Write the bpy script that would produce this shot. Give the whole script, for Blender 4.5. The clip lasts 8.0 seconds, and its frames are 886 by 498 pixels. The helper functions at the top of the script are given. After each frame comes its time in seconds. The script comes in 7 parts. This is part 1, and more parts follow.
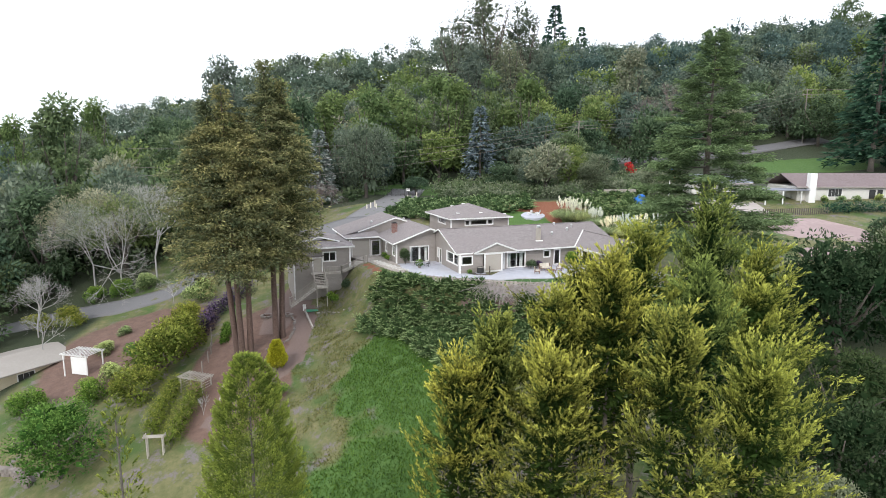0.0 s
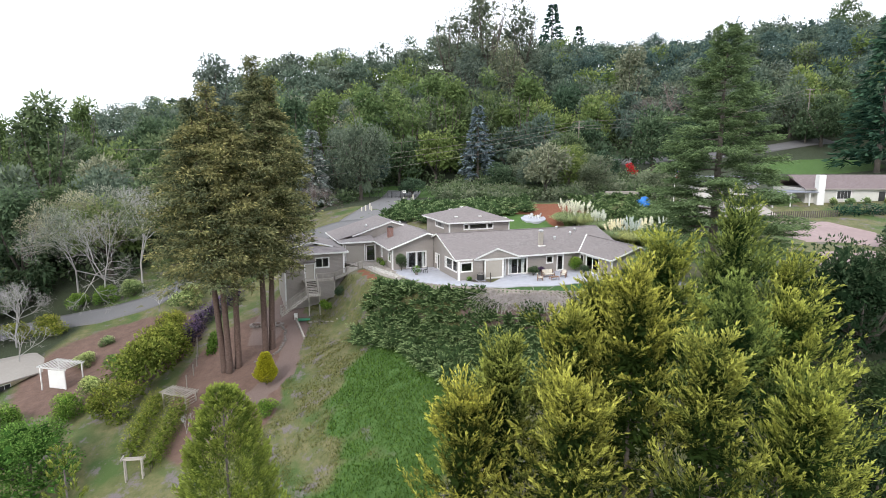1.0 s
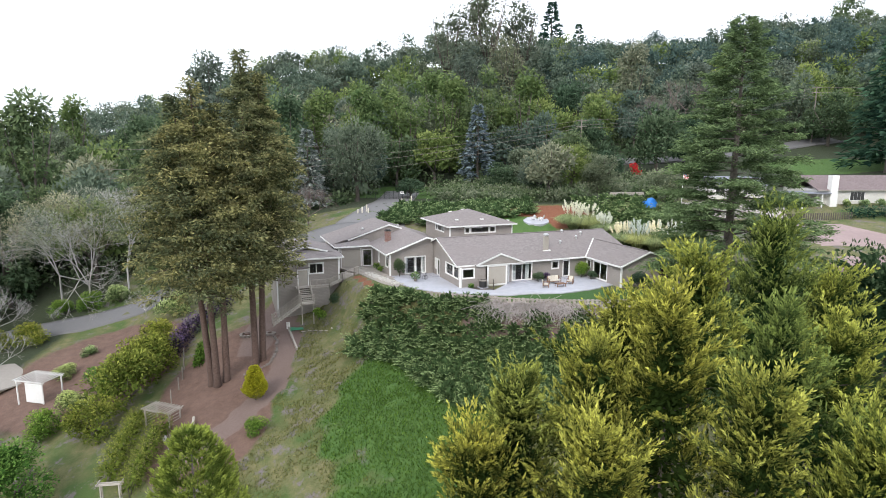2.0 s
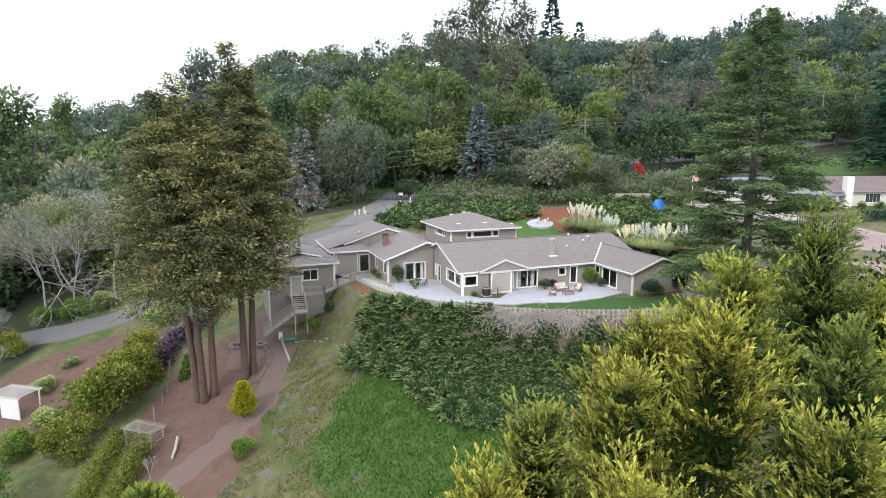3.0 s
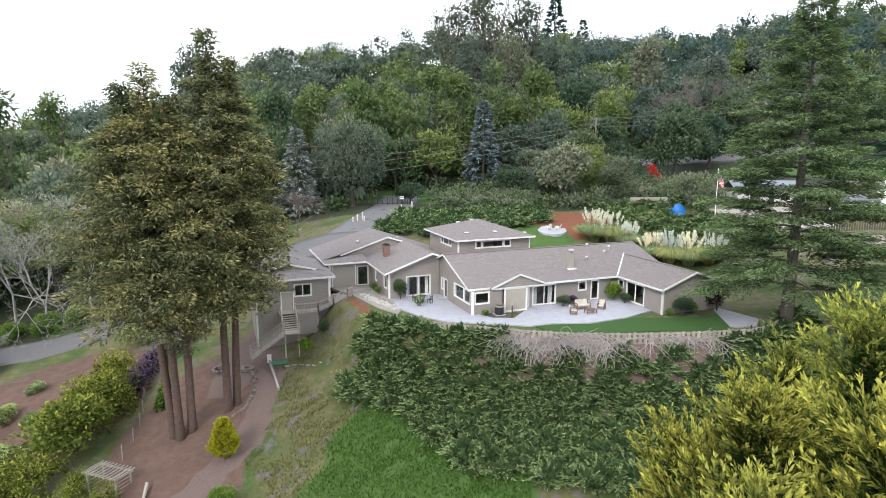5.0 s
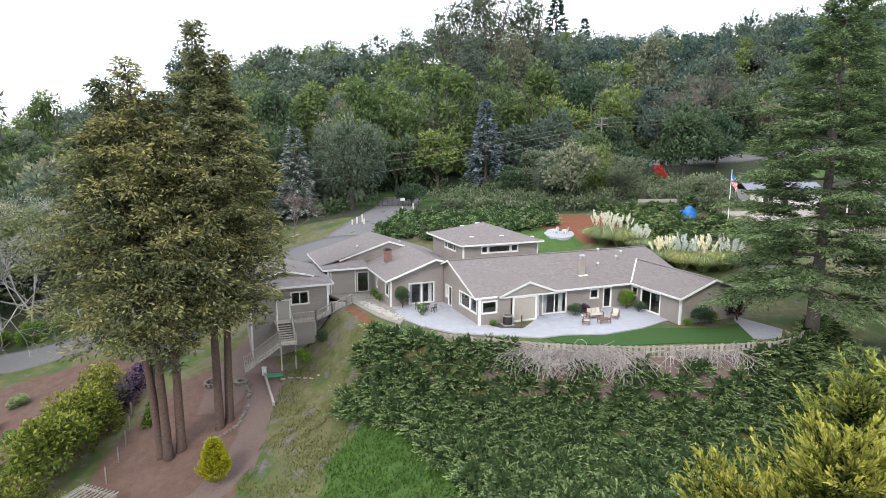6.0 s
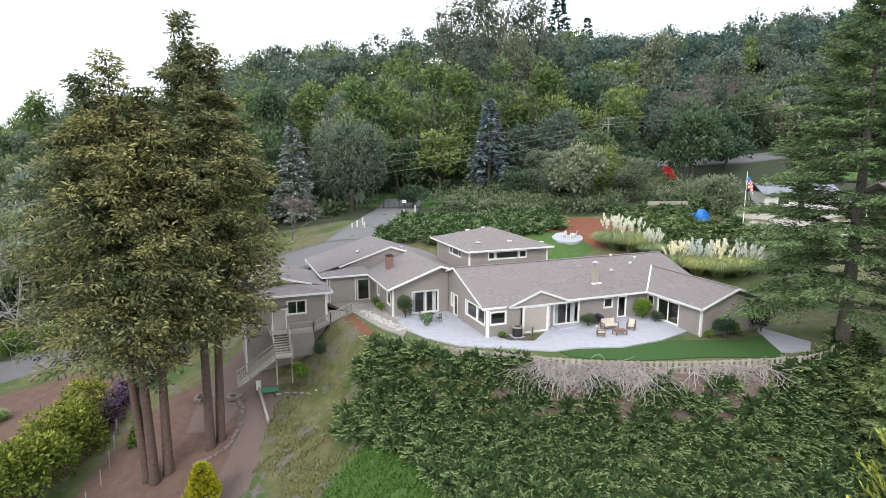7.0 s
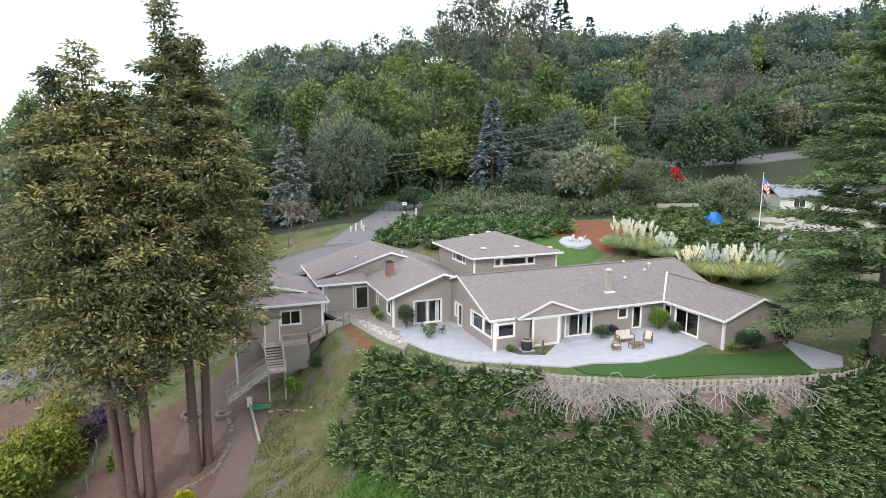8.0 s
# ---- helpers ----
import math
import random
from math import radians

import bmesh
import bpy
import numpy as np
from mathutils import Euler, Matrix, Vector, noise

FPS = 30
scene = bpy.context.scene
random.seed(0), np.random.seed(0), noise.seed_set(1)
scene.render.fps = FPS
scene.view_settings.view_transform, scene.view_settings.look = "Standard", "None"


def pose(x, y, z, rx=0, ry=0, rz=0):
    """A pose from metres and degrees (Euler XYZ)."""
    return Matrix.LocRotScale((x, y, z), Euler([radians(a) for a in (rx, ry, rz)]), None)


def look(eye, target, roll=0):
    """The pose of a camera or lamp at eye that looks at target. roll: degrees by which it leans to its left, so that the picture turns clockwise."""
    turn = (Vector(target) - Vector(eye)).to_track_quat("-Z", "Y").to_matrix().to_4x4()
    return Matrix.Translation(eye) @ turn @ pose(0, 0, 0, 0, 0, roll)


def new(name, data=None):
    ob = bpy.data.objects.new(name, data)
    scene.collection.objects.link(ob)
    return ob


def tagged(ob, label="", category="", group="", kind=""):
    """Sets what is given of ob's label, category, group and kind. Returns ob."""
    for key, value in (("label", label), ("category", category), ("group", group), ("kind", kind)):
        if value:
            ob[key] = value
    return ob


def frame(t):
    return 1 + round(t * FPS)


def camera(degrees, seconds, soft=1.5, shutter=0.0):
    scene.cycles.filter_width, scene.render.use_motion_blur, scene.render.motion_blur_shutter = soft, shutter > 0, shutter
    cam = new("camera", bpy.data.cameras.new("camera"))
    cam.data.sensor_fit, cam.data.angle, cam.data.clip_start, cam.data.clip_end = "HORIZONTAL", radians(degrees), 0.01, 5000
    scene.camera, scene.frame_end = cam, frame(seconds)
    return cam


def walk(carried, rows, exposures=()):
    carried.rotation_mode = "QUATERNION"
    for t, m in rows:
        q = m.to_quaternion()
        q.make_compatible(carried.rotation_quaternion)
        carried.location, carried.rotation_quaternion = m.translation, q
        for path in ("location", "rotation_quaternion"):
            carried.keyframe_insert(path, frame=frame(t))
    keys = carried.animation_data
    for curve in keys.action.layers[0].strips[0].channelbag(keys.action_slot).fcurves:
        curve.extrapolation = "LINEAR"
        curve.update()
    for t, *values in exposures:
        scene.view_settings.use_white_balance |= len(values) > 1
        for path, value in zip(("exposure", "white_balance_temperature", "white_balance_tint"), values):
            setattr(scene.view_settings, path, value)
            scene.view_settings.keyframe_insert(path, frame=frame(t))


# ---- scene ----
cam = camera(73.9, 8.0, soft=0.9)
PATH = [
    (0, (0.865, -0.838, 16.746), (0.794, 1.132, 16.407), 0.1),
    (0.5, (0.631, 1.058, 16.785), (0.569, 3.028, 16.447), 0.1),
    (1, (0.376, 2.968, 16.834), (0.32, 4.938, 16.496), 0.1),
    (1.5, (0.139, 4.948, 16.867), (0.087, 6.918, 16.528), 0.1),
    (3, (-0.472, 10.954, 16.963), (-0.515, 12.924, 16.621), 0.1),
    (3.5, (-0.662, 12.877, 16.974), (-0.705, 14.847, 16.633), 0.1),
    (4, (-0.9, 14.742, 17.025), (-0.942, 16.712, 16.684), 0.1),
    (4.5, (-1.212, 16.571, 17.045), (-1.253, 18.541, 16.704), 0.1),
    (6, (-2.208, 21.736, 17.081), (-2.244, 23.707, 16.74), 0.1),
    (6.5, (-2.488, 23.472, 17.084), (-2.524, 25.442, 16.744), 0.1),
    (7, (-2.794, 25.222, 17.083), (-2.83, 27.192, 16.744), 0.1),
    (7.5, (-3.015, 27.032, 17.07), (-3.051, 29.004, 16.731), 0.1),
    (8, (-3.201, 28.89, 17.029), (-3.237, 30.861, 16.692), 0.1),
]
walk(cam, [(t, look(eye, target, roll)) for t, eye, target, roll in PATH])


# ---- world and sun: bright overcast ----
world = bpy.data.worlds.new("overcast_sky")
scene.world = world
world.use_nodes = True
wn, wl = world.node_tree.nodes, world.node_tree.links
wn.clear()
sky = wn.new("ShaderNodeTexSky")
sky.sky_type, sky.sun_disc = "NISHITA", False
sky.sun_elevation, sky.sun_rotation = radians(42), radians(215)
sky_bg = wn.new("ShaderNodeBackground")
sky_bg.inputs["Strength"].default_value = 0.08
wl.new(sky.outputs[0], sky_bg.inputs["Color"])
cloud_noise = wn.new("ShaderNodeTexNoise")
cloud_noise.inputs["Scale"].default_value, cloud_noise.inputs["Detail"].default_value = 1.6, 5
cloud_ramp = wn.new("ShaderNodeValToRGB")
cloud_ramp.color_ramp.elements[0].position, cloud_ramp.color_ramp.elements[0].color = 0.3, (0.80, 0.88, 0.95, 1)
cloud_ramp.color_ramp.elements[1].position, cloud_ramp.color_ramp.elements[1].color = 0.62, (0.935, 0.962, 1.06, 1)
wl.new(cloud_noise.outputs[0], cloud_ramp.inputs[0])
cloud_bg = wn.new("ShaderNodeBackground")
cloud_bg.inputs["Strength"].default_value = 1.45
wl.new(cloud_ramp.outputs[0], cloud_bg.inputs["Color"])
sky_mix = wn.new("ShaderNodeMixShader")
sky_mix.inputs[0].default_value = 0.9
world_out = wn.new("ShaderNodeOutputWorld")
wl.new(sky_bg.outputs[0], sky_mix.inputs[1])
wl.new(cloud_bg.outputs[0], sky_mix.inputs[2])
wl.new(sky_mix.outputs[0], world_out.inputs[0])

sun = new("sun", bpy.data.lights.new("sun", "SUN"))
sun.data.energy, sun.data.angle, sun.data.color = 1.5, radians(18), (1.0, 0.96, 0.9)
sun.matrix_world = look((-30, -50, 60), (0, 30, 0))
scene.view_settings.exposure = 0.5


# ---- materials ----
def material(name):
    m = bpy.data.materials.new(name)
    m.use_nodes = True
    nodes, links = m.node_tree.nodes, m.node_tree.links
    return m, nodes, links, nodes["Principled BSDF"]


def noise_node(nodes, links, scale, detail=5, vector=None, rough=0.6):
    n = nodes.new("ShaderNodeTexNoise")
    n.inputs["Scale"].default_value, n.inputs["Detail"].default_value = scale, detail
    n.inputs["Roughness"].default_value = rough
    if vector:
        links.new(vector, n.inputs["Vector"])
    return n.outputs[0]


def mixed(nodes, links, fac, a, b, blend="MIX"):
    n = nodes.new("ShaderNodeMix")
    n.data_type, n.blend_type = "RGBA", blend
    for sock, value in ((n.inputs[0], fac), (n.inputs[6], a), (n.inputs[7], b)):
        if isinstance(value, bpy.types.NodeSocket):
            links.new(value, sock)
        elif isinstance(value, (int, float)):
            sock.default_value = value
        else:
            sock.default_value = (*value, 1)
    return n.outputs[2]


def ramped(nodes, links, value, lo, hi):
    n = nodes.new("ShaderNodeMapRange")
    n.inputs[1].default_value, n.inputs[2].default_value = lo, hi
    links.new(value, n.inputs[0])
    return n.outputs[0]


def bumped(nodes, links, shader, height, strength, distance):
    b = nodes.new("ShaderNodeBump")
    b.inputs["Strength"].default_value, b.inputs["Distance"].default_value = strength, distance
    links.new(height, b.inputs["Height"])
    links.new(b.outputs[0], shader.inputs["Normal"])


def rough_mat(name, c1, c2, scale, rough=0.85, bump=0.4, c3=None, metal=0.0, dist=0.03):
    """A surface with grain and larger stains, at world size."""
    m, nodes, links, p = material(name)
    pos = nodes.new("ShaderNodeNewGeometry").outputs["Position"]
    fine, coarse = noise_node(nodes, links, scale, 6, pos), noise_node(nodes, links, scale * 0.12, 4, pos)
    col = mixed(nodes, links, ramped(nodes, links, fine, 0.3, 0.7), c1, c2)
    col = mixed(nodes, links, ramped(nodes, links, coarse, 0.45, 0.7), col, c3 or c1)
    info = nodes.new("ShaderNodeObjectInfo")
    tint = mixed(nodes, links, info.outputs["Random"], (0.86, 0.86, 0.86), (1.1, 1.1, 1.1))
    col = mixed(nodes, links, 1.0, col, tint, "MULTIPLY")
    links.new(col, p.inputs["Base Color"])
    p.inputs["Roughness"].default_value, p.inputs["Metallic"].default_value = rough, metal
    bumped(nodes, links, p, fine, bump, dist)
    return m


def foliage(name, dark, light, trans=0.3, rand=0.5):
    """Leaves: dark to light by an attribute that holds young tips, and painted shade inside and light on top; each leaf
    a little different.
    """
    m, nodes, links, p = material(name)
    nodes.remove(p)
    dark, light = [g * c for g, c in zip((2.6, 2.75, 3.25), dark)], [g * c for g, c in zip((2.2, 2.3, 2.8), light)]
    tip_shade = nodes.new("ShaderNodeAttribute")
    tip_shade.attribute_name = "tip_shade"
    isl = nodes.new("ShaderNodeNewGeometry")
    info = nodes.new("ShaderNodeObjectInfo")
    col = mixed(nodes, links, tip_shade.outputs["Fac"], dark, light)
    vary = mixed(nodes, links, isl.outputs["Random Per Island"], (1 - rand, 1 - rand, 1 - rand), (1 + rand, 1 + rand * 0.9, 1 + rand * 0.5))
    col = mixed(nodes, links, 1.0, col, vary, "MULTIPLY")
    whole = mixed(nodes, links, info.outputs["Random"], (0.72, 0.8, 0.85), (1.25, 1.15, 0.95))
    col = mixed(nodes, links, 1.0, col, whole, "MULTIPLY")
    d, t, mix = nodes.new("ShaderNodeBsdfDiffuse"), nodes.new("ShaderNodeBsdfTranslucent"), nodes.new("ShaderNodeMixShader")
    links.new(col, d.inputs["Color"])
    links.new(col, t.inputs["Color"])
    mix.inputs[0].default_value = trans
    links.new(d.outputs[0], mix.inputs[1])
    links.new(t.outputs[0], mix.inputs[2])
    links.new(mix.outputs[0], nodes["Material Output"].inputs[0])
    return m


def siding_mat(name, c1, c2, course=0.19):
    """Painted lap siding: a shadow line at each course, faint weathering."""
    m, nodes, links, p = material(name)
    pos = nodes.new("ShaderNodeNewGeometry").outputs["Position"]
    sep = nodes.new("ShaderNodeSeparateXYZ")
    links.new(pos, sep.inputs[0])
    saw = nodes.new("ShaderNodeMath")
    saw.operation = "DIVIDE"
    links.new(sep.outputs[2], saw.inputs[0])
    saw.inputs[1].default_value = course
    fr = nodes.new("ShaderNodeMath")
    fr.operation = "FRACT"
    links.new(saw.outputs[0], fr.inputs[0])
    fine, coarse = noise_node(nodes, links, 9, 5, pos), noise_node(nodes, links, 0.7, 4, pos)
    col = mixed(nodes, links, ramped(nodes, links, coarse, 0.35, 0.7), c1, c2)
    col = mixed(nodes, links, ramped(nodes, links, fine, 0.5, 0.9), col, [c * 0.8 for c in c1])
    links.new(col, p.inputs["Base Color"])
    p.inputs["Roughness"].default_value = 0.7
    bumped(nodes, links, p, fr.outputs[0], 0.9, 0.03)
    return m


def shingle_mat(name, c1, c2, c3):
    """Asphalt shingles: courses that follow the slope, each tab a little different."""
    m, nodes, links, p = material(name)
    pos = nodes.new("ShaderNodeNewGeometry").outputs["Position"]
    scale = nodes.new("ShaderNodeMapping")
    scale.inputs["Rotation"].default_value = (0, 0, radians(-22.5))
    links.new(pos, scale.inputs["Vector"])
    sep = nodes.new("ShaderNodeSeparateXYZ")
    links.new(scale.outputs[0], sep.inputs[0])
    course = nodes.new("ShaderNodeMath")
    course.operation = "DIVIDE"
    links.new(sep.outputs[2], course.inputs[0])
    course.inputs[1].default_value = 0.055
    fr = nodes.new("ShaderNodeMath")
    fr.operation = "FRACT"
    links.new(course.outputs[0], fr.inputs[0])
    stretch = nodes.new("ShaderNodeMapping")
    stretch.inputs["Scale"].default_value = (3.0, 3.0, 18.0)
    links.new(scale.outputs[0], stretch.inputs["Vector"])
    tabs = nodes.new("ShaderNodeTexVoronoi")
    tabs.inputs["Scale"].default_value = 1.0
    links.new(stretch.outputs[0], tabs.inputs["Vector"])
    tabv = nodes.new("ShaderNodeRGBToBW")
    links.new(tabs.outputs["Color"], tabv.inputs[0])
    grit, stain = noise_node(nodes, links, 14, 6, pos), noise_node(nodes, links, 0.35, 5, pos)
    col = mixed(nodes, links, ramped(nodes, links, tabv.outputs[0], 0.2, 0.8), c1, c2)
    col = mixed(nodes, links, ramped(nodes, links, stain, 0.4, 0.75), col, c3)
    col = mixed(nodes, links, 0.35, col, mixed(nodes, links, grit, (0.25, 0.25, 0.25), (1.6, 1.6, 1.6)), "MULTIPLY")
    links.new(col, p.inputs["Base Color"])
    p.inputs["Roughness"].default_value = 0.92
    bumped(nodes, links, p, fr.outputs[0], 0.6, 0.02)
    return m


def brick_mat(name):
    m, nodes, links, p = material(name)
    coord = nodes.new("ShaderNodeTexCoord")
    mp = nodes.new("ShaderNodeMapping")
    mp.inputs["Rotation"].default_value = (radians(90), 0, 0)
    links.new(coord.outputs["Object"], mp.inputs["Vector"])
    b = nodes.new("ShaderNodeTexBrick")
    b.inputs["Color1"].default_value, b.inputs["Color2"].default_value = (0.16, 0.05, 0.04, 1), (0.27, 0.1, 0.075, 1)
    b.inputs["Mortar"].default_value = (0.24, 0.19, 0.17, 1)
    b.inputs["Scale"].default_value, b.inputs["Mortar Size"].default_value = 1.0, 0.02
    b.inputs["Brick Width"].default_value, b.inputs["Row Height"].default_value = 0.24, 0.09
    links.new(mp.outputs[0], b.inputs["Vector"])
    links.new(b.outputs[0], p.inputs["Base Color"])
    p.inputs["Roughness"].default_value = 0.9
    return m


def glass_mat(name):
    m, nodes, links, p = material(name)
    p.inputs["Base Color"].default_value = (0.85, 0.9, 0.92, 1)
    p.inputs["Roughness"].default_value, p.inputs["IOR"].default_value = 0.02, 1.45
    p.inputs["Transmission Weight"].default_value = 1.0
    return m


def ground_mat(name):
    """Soil, wild grass, mown lawn, bark mulch and leaf litter, blended by where each lies."""
    m, nodes, links, p = material(name)
    pos = nodes.new("ShaderNodeNewGeometry").outputs["Position"]
    fine, mid, big = noise_node(nodes, links, 7, 8, pos, 0.7), noise_node(nodes, links, 1.1, 6, pos, 0.7), noise_node(nodes, links, 0.16, 5, pos)

    def zone(key, soft=0.35):
        a = nodes.new("ShaderNodeAttribute")
        a.attribute_name = key
        add = nodes.new("ShaderNodeMath")
        add.operation = "MULTIPLY_ADD"
        links.new(mid, add.inputs[0])
        add.inputs[1].default_value = soft
        links.new(a.outputs["Fac"], add.inputs[2])
        return ramped(nodes, links, add.outputs[0], 0.5, 0.5 + soft * 0.6)

    wild = mixed(nodes, links, ramped(nodes, links, mid, 0.35, 0.65), (0.085, 0.098, 0.032), (0.165, 0.15, 0.068))
    wild = mixed(nodes, links, ramped(nodes, links, big, 0.48, 0.62), wild, (0.06, 0.1, 0.022))
    patch = noise_node(nodes, links, 0.45, 6, pos, 0.75)
    wild = mixed(nodes, links, ramped(nodes, links, patch, 0.54, 0.62), wild, mixed(nodes, links, fine, (0.10, 0.085, 0.085), (0.21, 0.18, 0.175)))
    litter = mixed(nodes, links, ramped(nodes, links, fine, 0.3, 0.7), (0.018, 0.026, 0.011), (0.042, 0.055, 0.022))
    dirt = mixed(nodes, links, ramped(nodes, links, mid, 0.3, 0.7), (0.11, 0.065, 0.05), (0.17, 0.105, 0.08))
    dirt = mixed(nodes, links, ramped(nodes, links, fine, 0.55, 0.8), dirt, (0.06, 0.035, 0.025))
    lawn = mixed(nodes, links, ramped(nodes, links, mid, 0.3, 0.7), (0.04, 0.095, 0.016), (0.075, 0.14, 0.026))
    mulch = mixed(nodes, links, ramped(nodes, links, fine, 0.3, 0.75), (0.13, 0.045, 0.022), (0.26, 0.095, 0.045))
    path = mixed(nodes, links, ramped(nodes, links, fine, 0.3, 0.7), (0.13, 0.088, 0.075), (0.2, 0.145, 0.128))
    col = wild
    for key, c in (("litter", litter), ("dirt", dirt), ("path", path), ("lawn", lawn), ("mulch", mulch)):
        col = mixed(nodes, links, zone(key), col, c)
    links.new(col, p.inputs["Base Color"])
    p.inputs["Roughness"].default_value = 0.95
    bumped(nodes, links, p, fine, 0.7, 0.12)
    return m


